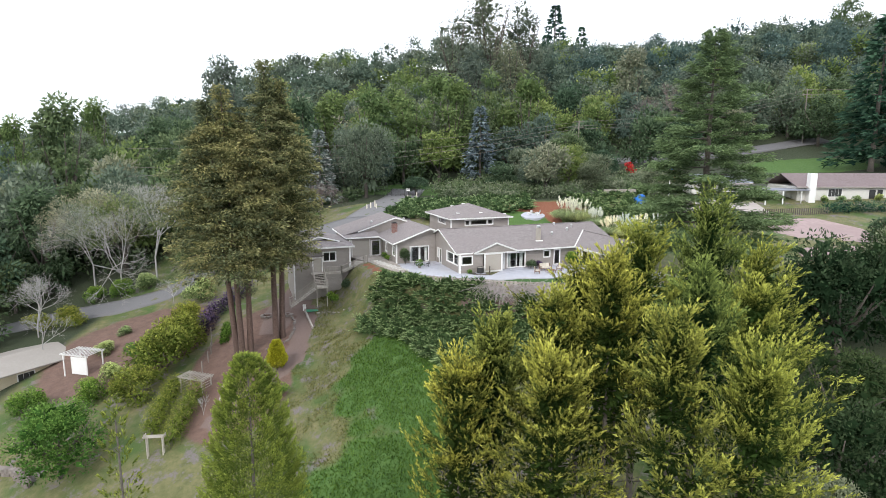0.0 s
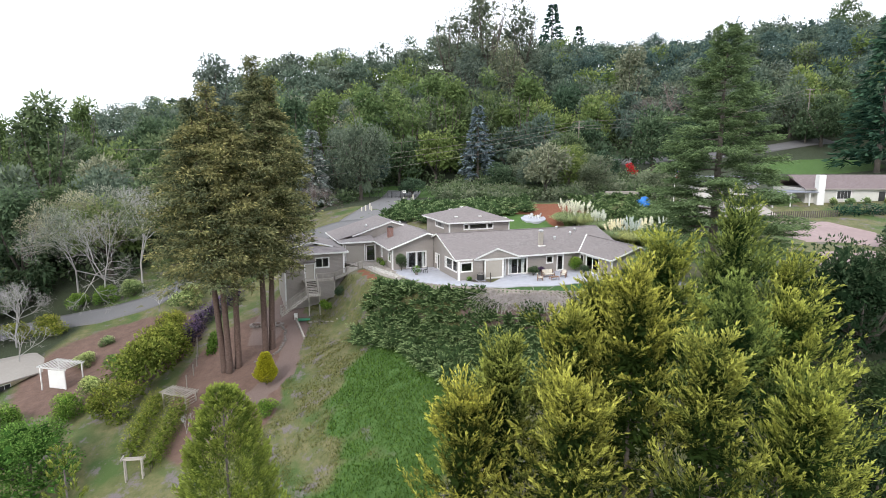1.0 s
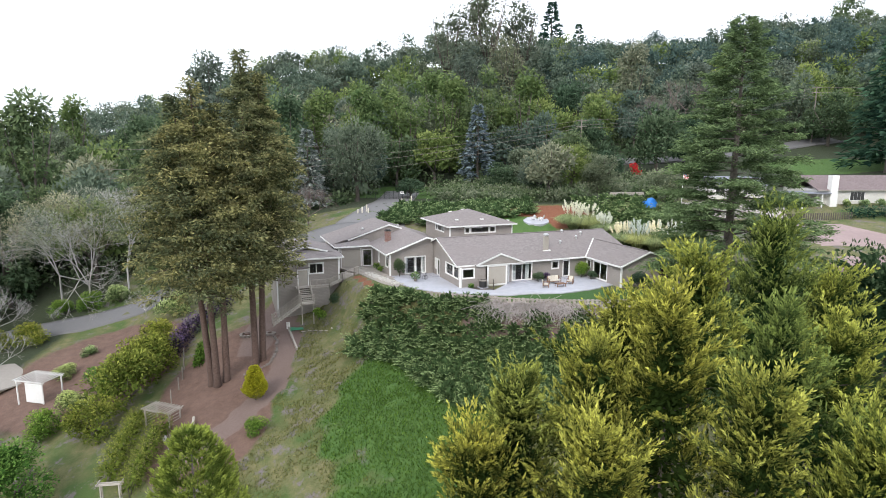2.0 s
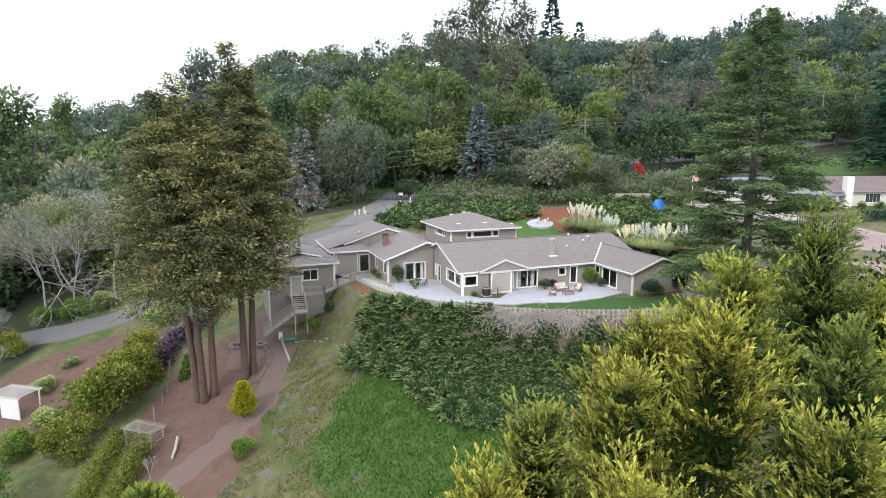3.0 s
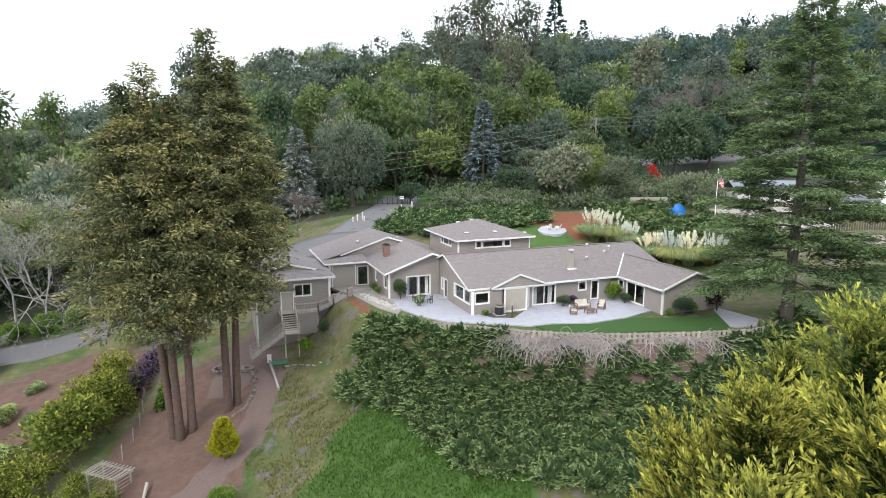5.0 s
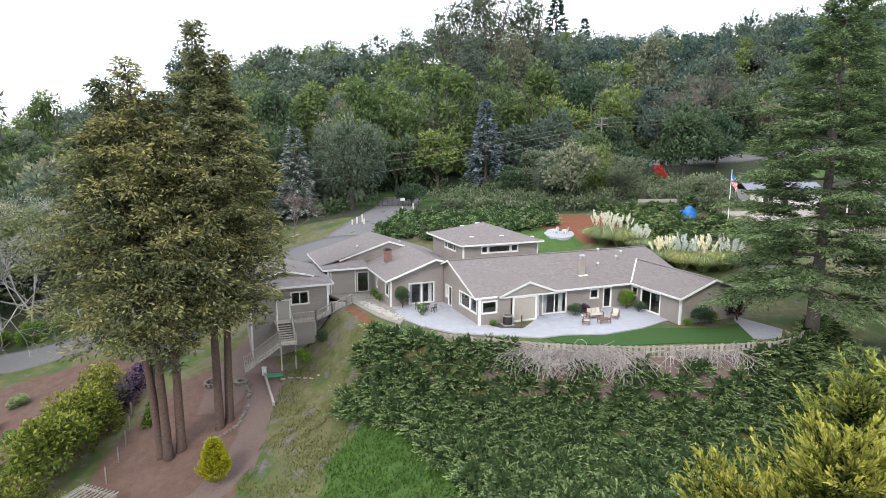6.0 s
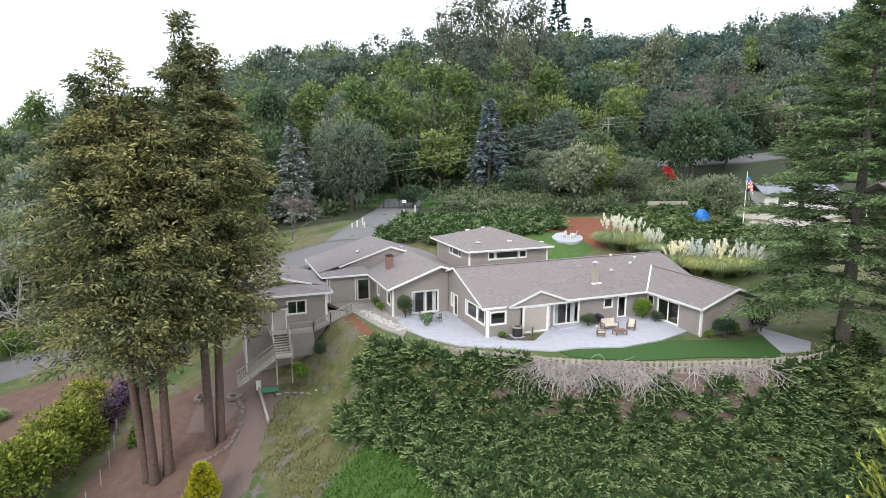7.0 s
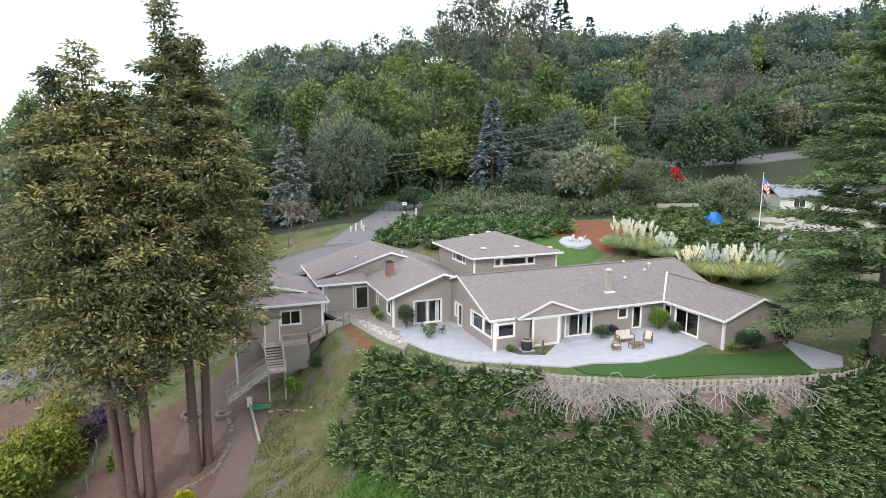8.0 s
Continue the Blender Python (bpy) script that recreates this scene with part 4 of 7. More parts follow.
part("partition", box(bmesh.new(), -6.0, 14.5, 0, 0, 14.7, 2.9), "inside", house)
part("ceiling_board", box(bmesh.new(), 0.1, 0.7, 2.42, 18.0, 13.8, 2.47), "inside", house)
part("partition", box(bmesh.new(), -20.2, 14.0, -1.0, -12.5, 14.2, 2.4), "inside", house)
for u0, u1 in ((7.7, 8.2), (9.6, 10.1)):
    part("curtain", box(bmesh.new(), u0, 0.85, 0.1, u1, 0.9, 2.2), "curtain", house)
for u0, u1 in ((-3.9, -3.5), (-2.6, -2.2), (-1.6, -1.2)):
    part("curtain", box(bmesh.new(), u0, 9.75, 0.1, u1, 9.8, 2.3), "curtain", house)
# brick chimney, flue and roof vents
ch = part("chimney", box(bmesh.new(), -5.0, 15.0, 3.2, -4.25, 15.75, 5.2, 0.01), "brick", house, "red brick chimney")
part("chimney_cap", box(box(bmesh.new(), -5.05, 14.95, 5.2, -4.2, 15.8, 5.28), -4.88, 15.1, 5.28, -4.37, 15.6, 5.4), "black", ch)
part("flashing", box(bmesh.new(), -5.1, 14.85, 3.3, -4.1, 15.85, 3.72), "soffit", ch)
fl = part("flue", box(bmesh.new(), 13.1, 2.1, 3.2, 13.7, 2.6, 5.3, 0.02), "panel", house, "boxed metal flue")
bm = bmesh.new()
bmesh.ops.create_cone(bm, cap_ends=True, segments=16, radius1=0.26, radius2=0.26, depth=0.22, matrix=pose(13.4, 2.35, 5.45))
bmesh.ops.create_cone(bm, cap_ends=True, segments=16, radius1=0.36, radius2=0.2, depth=0.14, matrix=pose(13.4, 2.35, 5.62))
part("flue_cap", bm, "metal", fl)
part("flashing", box(bmesh.new(), 12.85, 1.9, 3.2, 13.95, 2.8, 3.5), "white", fl)
for u, v, z in ((16.4, 3.6, 4.02), (19.6, 4.6, 4.4), (21.0, 5.6, 4.75), (18.5, 6.6, 5.0), (-6.8, 21.5, 4.55), (-1.8, 19.8, 5.05)):
    bm = bmesh.new()
    bmesh.ops.create_cone(bm, cap_ends=True, segments=12, radius1=0.13, radius2=0.13, depth=0.4, matrix=pose(u, v, z))
    bmesh.ops.create_uvsphere(bm, u_segments=12, v_segments=6, radius=0.2, matrix=pose(u, v, z + 0.25))
    part("roof_vent", bm, "metal", house)

# ---- patio ----
bm = bmesh.new()
slab(bm, [tuple(to_world(*p, 0.0)) for p in ((6.3, 0.55), (18.65, 0.55), (18.65, -5.3), (14.6, -6.5), (10, -6.8), (6.2, -5.6), (3.8, -5.6), (-3.2, -1.4), (-5.2, 1.6), (-6.1, 4.5), (-6.1, 9.35), (0.1, 9.35), (0.1, 1.6), (1.6, -1.8), (3.6, -2.6), (6.3, -0.3))], 0.25)
tagged(part("patio", bm, "concrete"), "pale blue-grey stamped concrete patio in front of the house", "patio", kind="structure")
bm = bmesh.new()
slab(bm, [tuple(to_world(*p, -0.02)) for p in ((-6.1, 4.5), (-6.1, 17.2), (-11.4, 17.2), (-9.5, 12.2), (-8.2, 6.0), (-7.0, 3.0))], 0.3)
tagged(part("entry_walk", bm, "flag"), "entry walk of brown and grey flagstones", "path", kind="structure")
bm = bmesh.new()
slab(bm, [tuple(to_world(*p, -0.03)) for p in ((4.2, -5.9), (6.2, -5.9), (10, -7.1), (14.8, -6.8), (17.6, -7.8), (21.5, -9.2), (24.6, -8.6), (26.0, -9.0), (21.0, -13.8), (15, -11.4), (9, -10.0), (4.5, -7.4))], 0.2)
lawn = tagged(part("lawn", bm, "lawn"), "mown green lawn strip in front of the patio", "lawn", kind="structure")

# ---- trees ----
OAKS = {}


def library():
    """Crowns and stems that many trees share."""
    lib = OAKS
    for i in range(4):
        lib["oak", i] = crown_mesh("oak_crown", 20 + i, 6.5, 9.5, 17, 200, 0.66, 0.36), limbs_mesh("oak_trunk", 20 + i, 3.2, 0.35, 6.5, 9.5)
    for i in range(3):
        lib["near", i] = crown_mesh("oak_crown", 120 + i, 6.5, 9.5, 22, 350, 0.37, 0.18), limbs_mesh("oak_trunk", 120 + i, 3.2, 0.35, 6.5, 9.5, 8)
    for i in range(5):
        lib["wood", i] = crown_mesh("wood_crown", 80 + i, 6.3, 9.5 + i % 3, 15, 118, 0.76, 0.38), limbs_mesh("wood_trunk", 80 + i, 3.2, 0.35, 6.5, 9.5, 4)
    for i in range(3):
        lib["tall", i] = crown_mesh("tall_crown", 40 + i, 5.2, 15, 24, 105, 0.85, 0.36, 1.1, 0.6, 0.55, 0.35, -0.95), limbs_mesh("tall_trunk", 40 + i, 5, 0.4, 5, 15)
    for i in range(3):
        lib["gum", i] = crown_mesh("gum_crown", 140 + i, 5.6, 15, 60, 130, 0.46, 0.19, 1.1, 0.5, 0.54, 0.2, -0.95), limbs_mesh("gum_trunk", 140 + i, 6, 0.36, 5, 15, 9)
    for i in range(2):
        lib["shrub", i] = crown_mesh("shrub_crown", 60 + i, 2.6, 3.0, 12, 260, 0.25, 0.12, 0.9, 0, 0.6, 0.5), limbs_mesh("shrub_stem", 60 + i, 0.5, 0.09, 2.2, 3.0)
    for i in range(2):
        lib["fir", i] = conifer_mesh("fir_crown", 70 + i, 20, 5.0, 1.5, 110, 26, 1.1, 0.4, -0.1, -0.15, 0.9), stem_mesh("fir_stem", 70 + i, 20, 0.35, 20, 5, 2)


library()
DONE = {}


def tree(x, y, kind, mat, scale, label, category="tree", name="tree", turn=0.0, tall=1.0, group="", bark="bark", sink=0.3):
    """A tree or shrub of a shared shape: trunk and crown under one base."""
    crown, trunk = OAKS[kind]
    key = kind + (mat,)
    if key not in DONE:
        c, t = crown.copy(), trunk.copy()
        c.materials.append(M[mat]), t.materials.append(M[bark])
        DONE[key] = c, t
    c, t = DONE[key]
    base = thing(name, pose(x, y, gz(x, y) - sink, 0, 0, turn) @ Matrix.Diagonal((scale, scale, scale * tall, 1)), label, category, group)
    part("trunk", t, None, base)
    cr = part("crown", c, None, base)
    h = {"oak": 0.9, "near": 0.9, "wood": 0.6, "tall": 1.6, "gum": -1.2, "shrub": 0.1, "fir": 0.0}[kind[0]]
    cr.location = (0, 0, h)
    return base


def sticks(lv, A, B, ra, rb, tip_shade=0.5):
    """Three-sided twigs from A to B."""
    A, B = np.asarray(A, dtype=float), np.asarray(B, dtype=float)
    d = unit(B - A)
    s = unit(np.cross(d, np.array([0.37, 0.61, 0.7])))
    t = np.cross(d, s)
    ra, rb = np.broadcast_to(ra, len(A))[:, None], np.broadcast_to(rb, len(A))[:, None]
    ring = [(math.cos(a), math.sin(a)) for a in (0, 2.094, 4.189)]
    V = np.stack([A + (s * c + t * q) * ra for c, q in ring] + [B + (s * c + t * q) * rb for c, q in ring], axis=1).reshape(-1, 3)
    k = np.arange(len(A))[:, None] * 6
    F = np.concatenate([k + np.array([[i, (i + 1) % 3, 3 + (i + 1) % 3, 3 + i]]) for i in range(3)])
    lv.add(V, F, np.full(len(V), tip_shade))


def bare_tree_mesh(name, seed, H, levels=6, spread_=0.55, rise=0.12, fork=3):
    """A leafless tree: limbs that fork again and again."""
    rng = np.random.default_rng(seed)
    lv = Leaves()
    A, D = np.zeros((1, 3)), np.array([[0.0, 0, 1]])
    A[0, 2] = -0.5
    L, r = H * 0.25, H * 0.012
    for level in range(levels):
        B = A + D * (L * rng.uniform(0.7, 1.25, len(A)))[:, None]
        sticks(lv, A, B, r, r * 0.68, 0.3 + 0.1 * level)
        A = np.repeat(B, fork, axis=0)
        D = unit(np.repeat(D, fork, axis=0) + rng.normal(scale=spread_, size=(len(A), 3)) + np.array([0, 0, rise]))
        L, r = L * 0.74, r * 0.6
    return lv.mesh(name)


def plume_crown(name, seed, H, R, start, branches):
    """Ragged upswept branches, each a feather of side plumes with pale tips."""
    rng = np.random.default_rng(seed)
    lv = Leaves()
    hs = start + (H - start) * np.sort(rng.uniform(0, 1, branches)) ** 0.6
    up = np.array([0, 0, 1.0])
    for i, h in enumerate(hs):
        f = (h - start) / (H - start)
        reach = R * (1 - f) ** 0.72 * rng.uniform(0.55, 1.15) + 0.15
        a = i * 2.39996 + rng.uniform(-0.6, 0.6)
        out = np.array([math.cos(a), math.sin(a), 0])
        length = rng.uniform(1.7, 3.9) * (0.7 + 0.5 * (1 - f))
        axis = out * rng.uniform(0.4, 1.0) * (1.1 - 0.6 * f) + up * rng.uniform(0.35, 0.95) + rng.normal(scale=0.16, size=3)
        axis /= np.linalg.norm(axis)
        root = out * max(reach - length * 0.5, 0.05) + up * (h + rng.uniform(-0.2, 0.2))
        lat = np.cross(axis, up)
        lat /= max(np.linalg.norm(lat), 1e-3)
        tone = rng.normal(scale=0.12)
        count = 8
        for j in range(count + 1):
            s0 = 0.12 + 0.8 * j / count
            if j == count:
                p, d, L = root + axis * length * 0.62, axis, length * 0.45
            else:
                sgn = 1 if j % 2 else -1
                d = axis * 0.75 + lat * sgn * rng.uniform(0.5, 0.95) + up * rng.uniform(-0.1, 0.35) + rng.normal(scale=0.12, size=3)
                d = d / np.linalg.norm(d)
                p, L = root + axis * length * s0 + up * 0.06 * math.sin(s0 * 3) * length, length * (0.58 - 0.3 * s0) * rng.uniform(0.7, 1.25)
            n = 25
            s = rng.uniform(0, 1, n)
            ring = rng.normal(size=(n, 3))
            ring = unit(ring - d * (ring @ d)[:, None])
            P = p + d * (s * L)[:, None] + ring * (0.075 * L * (1.08 - s) * rng.uniform(0, 1, n))[:, None] + up * (0.12 * L * s * s)[:, None]
            D = d * 1.0 + ring * 0.48 + up * (0.1 + 0.3 * s)[:, None]
            # golden growth at the ends; colour sinks to near black inwards, for shade
            tip_shade = np.clip(-0.3 + 0.5 * s0 + 0.75 * s ** 1.5 + 0.15 * f + tone + rng.normal(scale=0.1, size=n), 0, 1)
            lv.blades(P, D, rng.uniform(0.15, 0.28, n) * (0.75 + 0.25 * L), rng.uniform(0.05, 0.08, n), tip_shade, rng)
        # darkest blades near the stem paint the shaded gaps between branches
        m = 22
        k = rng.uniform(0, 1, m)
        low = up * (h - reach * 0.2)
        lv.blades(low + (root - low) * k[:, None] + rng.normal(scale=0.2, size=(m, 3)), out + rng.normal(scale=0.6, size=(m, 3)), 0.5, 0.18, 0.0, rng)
    return lv.mesh(name)


def bough_crown(name, seed, H, R, start, branches):
    """Soft spreading boughs of flat hanging sprays, in loose masses with gaps, thin and bare towards the top."""
    rng = np.random.default_rng(seed)
    lv = Leaves()
    hs = start + (H - start) * np.sort(rng.uniform(0, 1, branches)) ** 0.95
    for i, h in enumerate(hs):
        f = (h - start) / (H - start)
        shape = (0.66 + 0.34 * min(1, f / 0.16)) * max(1 - (f / 0.87) ** 2.3, 0.02) ** 0.62
        reach = R * shape * rng.uniform(0.62, 1.12) + 0.35
        a = i * 2.39996 + rng.uniform(-0.6, 0.6)
        out, side = np.array([math.cos(a), math.sin(a), 0]), np.array([-math.sin(a), math.cos(a), 0])
        thin = 0.3 if f > 0.85 else 1.0
        tone = rng.normal(scale=0.14)
        dip = rng.uniform(0.25, 0.5)
        for k in np.arange(0.28 if reach > 2 else 0.15, 1.02, 0.16 if reach > 3 else 0.26):
            c = out * reach * k + side * rng.normal(scale=0.1 * reach)
            c[2] = h + reach * (0.22 * k - dip * k * k) + rng.normal(scale=0.15)
            r = (0.34 + 0.11 * reach) * rng.uniform(0.7, 1.3) * (0.7 if thin < 1 else 1)
            n = max(6, int(38 * rng.uniform(0.7, 1.3) * thin * (0.6 + r * 0.5)))
            d = sphere_dirs(n, rng)
            q = rng.uniform(0.2, 1, n)
            P = c + d * (r * q)[:, None] * np.array([1, 1, 0.42])
            D = out * 0.6 + d * np.array([1, 1, 0.5]) + np.array([0, 0, -0.2]) + rng.normal(scale=0.25, size=(n, 3))
            # daylight painted in: spray tops lighter, undersides and inner boughs darker
            tip_shade = np.clip(-0.05 + 0.5 * k + 0.5 * d[:, 2] * q + 0.2 * q + tone + rng.normal(scale=0.1, size=n), 0, 1)
            lv.blades(P, D, rng.uniform(0.27, 0.54, n), rng.uniform(0.1, 0.17, n), tip_shade, rng)
    return lv.mesh(name)


def plate_crown(name, seed, H, R, start, branches, per, power=0.75):
    """Level tiers of flat feathered boughs with gaps between."""
    rng = np.random.default_rng(seed)
    lv = Leaves()
    for i in range(branches):
        f = (i + 0.5) / branches
        h = start + (H - start) * f ** 0.92
        reach = R * (1 - f) ** power * rng.uniform(0.6, 1.15) + 0.4
        a = i * 2.39996 + rng.uniform(-0.4, 0.4)
        out, side = np.array([math.cos(a), math.sin(a), 0]), np.array([-math.sin(a), math.cos(a), 0])
        tilt = rng.uniform(-0.12, 0.12) + 0.22 * f
        fingers = max(4, int(3 + reach * 1.6))
        for j in range(fingers):
            s0 = rng.uniform(0.2, 0.95)
            ang = rng.uniform(-0.95, 0.95) * (1.1 - 0.5 * s0)
            d = out * math.cos(ang) + side * math.sin(ang)
            root = out * reach * s0 * 0.85
            length = reach * (0.16 + 0.3 * (1.1 - s0)) * rng.uniform(0.7, 1.2) + 0.35
            n = int(per * (0.4 + 0.6 * length / 2.5))
            s = rng.uniform(0, 1, n)
            off = rng.uniform(-1, 1, n)
            lat = np.cross(d, [0, 0, 1.0])
            P = root + d * (s * length)[:, None] + lat * (off * 0.34 * length * (1.1 - s) * (0.35 + s))[:, None]
            P[:, 2] += h + (reach * s0 * 0.85 + s * length) * tilt - 0.05 * (reach * s0) ** 1.4 * 0.3 + rng.normal(scale=0.09, size=n) - np.abs(off) * 0.12 + rng.normal(scale=0.2)
            D = d * 0.9 + lat * (off * 1.0)[:, None] + rng.normal(scale=0.25, size=(n, 3))
            D[:, 2] -= 0.1
            tip_shade = np.clip(0.15 + 0.7 * (s0 * 0.5 + s * 0.5) + rng.normal(scale=0.15, size=n), 0, 1)
            lv.blades(P, D, rng.uniform(0.25, 0.55, n), rng.uniform(0.07, 0.15, n), tip_shade, rng)
    return lv.mesh(name)


# redwoods beside the drive
def redwood(x, y, z, H, seed, R, start, lean=(0, 0)):
    base = thing("redwood_tree", pose(x, y, z, lean[0], lean[1], 0), "tall redwood with brown-green foliage and a reddish bare trunk", "tree", "redwoods by the drive")
    part("trunk", stem_mesh("trunk", seed, H, 0.4, 24, R * 0.8, start, -0.1), "bark_red", base)
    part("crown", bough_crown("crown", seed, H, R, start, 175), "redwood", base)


for x, y, top, R, start, lean, seed in ((-26.2, 67.4, 24.0, 7.6, 10.6, -1.5, 3), (-26.9, 67.7, 22.6, 8.3, 10.2, -4.0, 4), (-25.5, 68.3, 21.5, 6.8, 11.5, 0.5, 5), (-23.0, 70.6, 27.0, 6.5, 10.4, 0.0, 6), (-22.5, 71.5, 25.0, 5.9, 10.8, 2.0, 7)):
    redwood(x, y, gz(x, y) - 0.2, top - gz(x, y), seed, R, start, (0, lean))


# golden-tipped cypresses below the house
def golden(x, y, top, seed, R):
    z = gz(x, y) - 0.3
    H = top - z
    base = thing("cypress_tree", pose(x, y, z), "tall cypress with golden yellow-green feathery tips", "tree", "golden cypresses on the slope")
    part("trunk", stem_mesh("trunk", seed, H, 0.3, 26, R, 2.0, 0.4), "bark", base)
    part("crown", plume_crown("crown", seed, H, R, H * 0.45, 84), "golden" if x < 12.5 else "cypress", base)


for i, (x, y, top, R) in enumerate(((18.2, 41.0, 11.6, 5.4), (12.6, 37.6, 10.2, 4.8), (9.2, 31.8, 9.3, 4.4), (6.0, 32.0, 7.4, 4.0), (2.6, 32.0, 5.6, 3.6), (14.6, 32.6, 8.8, 4.8), (0.7, 30.6, 3.4, 3.0), (22.6, 42.0, 8.0, 5.4),
                                    (19.2, 35.6, 7.2, 5.0), (11.6, 28.2, 7.0, 4.2), (15.8, 27.6, 5.2, 4.4), (5.6, 28.6, 5.4, 3.8), (8.6, 37.0, 7.8, 4.4), (12.4, 42.0, 7.2, 3.0), (7.8, 40.8, 4.4, 2.4))):
    golden(x, y, top, 100 + i, R)

# big cedar near the end of the house
cedar = thing("cedar_tree", pose(31.6, 75.8, gz(31.6, 75.8) - 0.4), "large green cedar with flat layered boughs and a grey trunk", "tree")
part("trunk", stem_mesh("trunk", 12, 31.0, 0.62, 60, 8.5, 4.6, 0.02), "bark", cedar)
part("crown", plate_crown("crown", 12, 32.4, 10.6, 4.6, 185, 46), "cedar", cedar)
low = thing("cedar_tree", pose(29.5, 66.5, gz(29.5, 66.5) - 0.4), "smaller layered green cedar on the bank", "tree")
part("trunk", stem_mesh("trunk", 14, 8, 0.2, 14, 3, 1, 0.02), "bark", low)
part("crown", plate_crown("crown", 14, 8.0, 4.2, 0.6, 60, 46), "cedar", low)


# narrow cypresses on the near slope
def thuja(x, y, top, seed, R, mat="thuja", per=90, count=300):
    z = gz(x, y) - 0.3
    base = thing("cypress_tree", pose(x, y, z), "cone-shaped green cypress on the slope", "tree")
    part("trunk", stem_mesh("trunk", seed, top - z, 0.18, 8, R * 0.5, 1.0, 0.6), "bark", base)
    part("crown", conifer_mesh("crown", seed, top - z, R, 0.6, count, per, 0.17, 0.062, 0.6, 1.4, 0.58, 0.12, 0.62, 0, 1.2, 0.25), mat, base)


thuja(-10.3, 27.8, 5.8, 201, 3.9, "thuja", 110, 560)
thuja(-14.6, 23.2, 5.4, 202, 1.7, "olive", 30, 150)

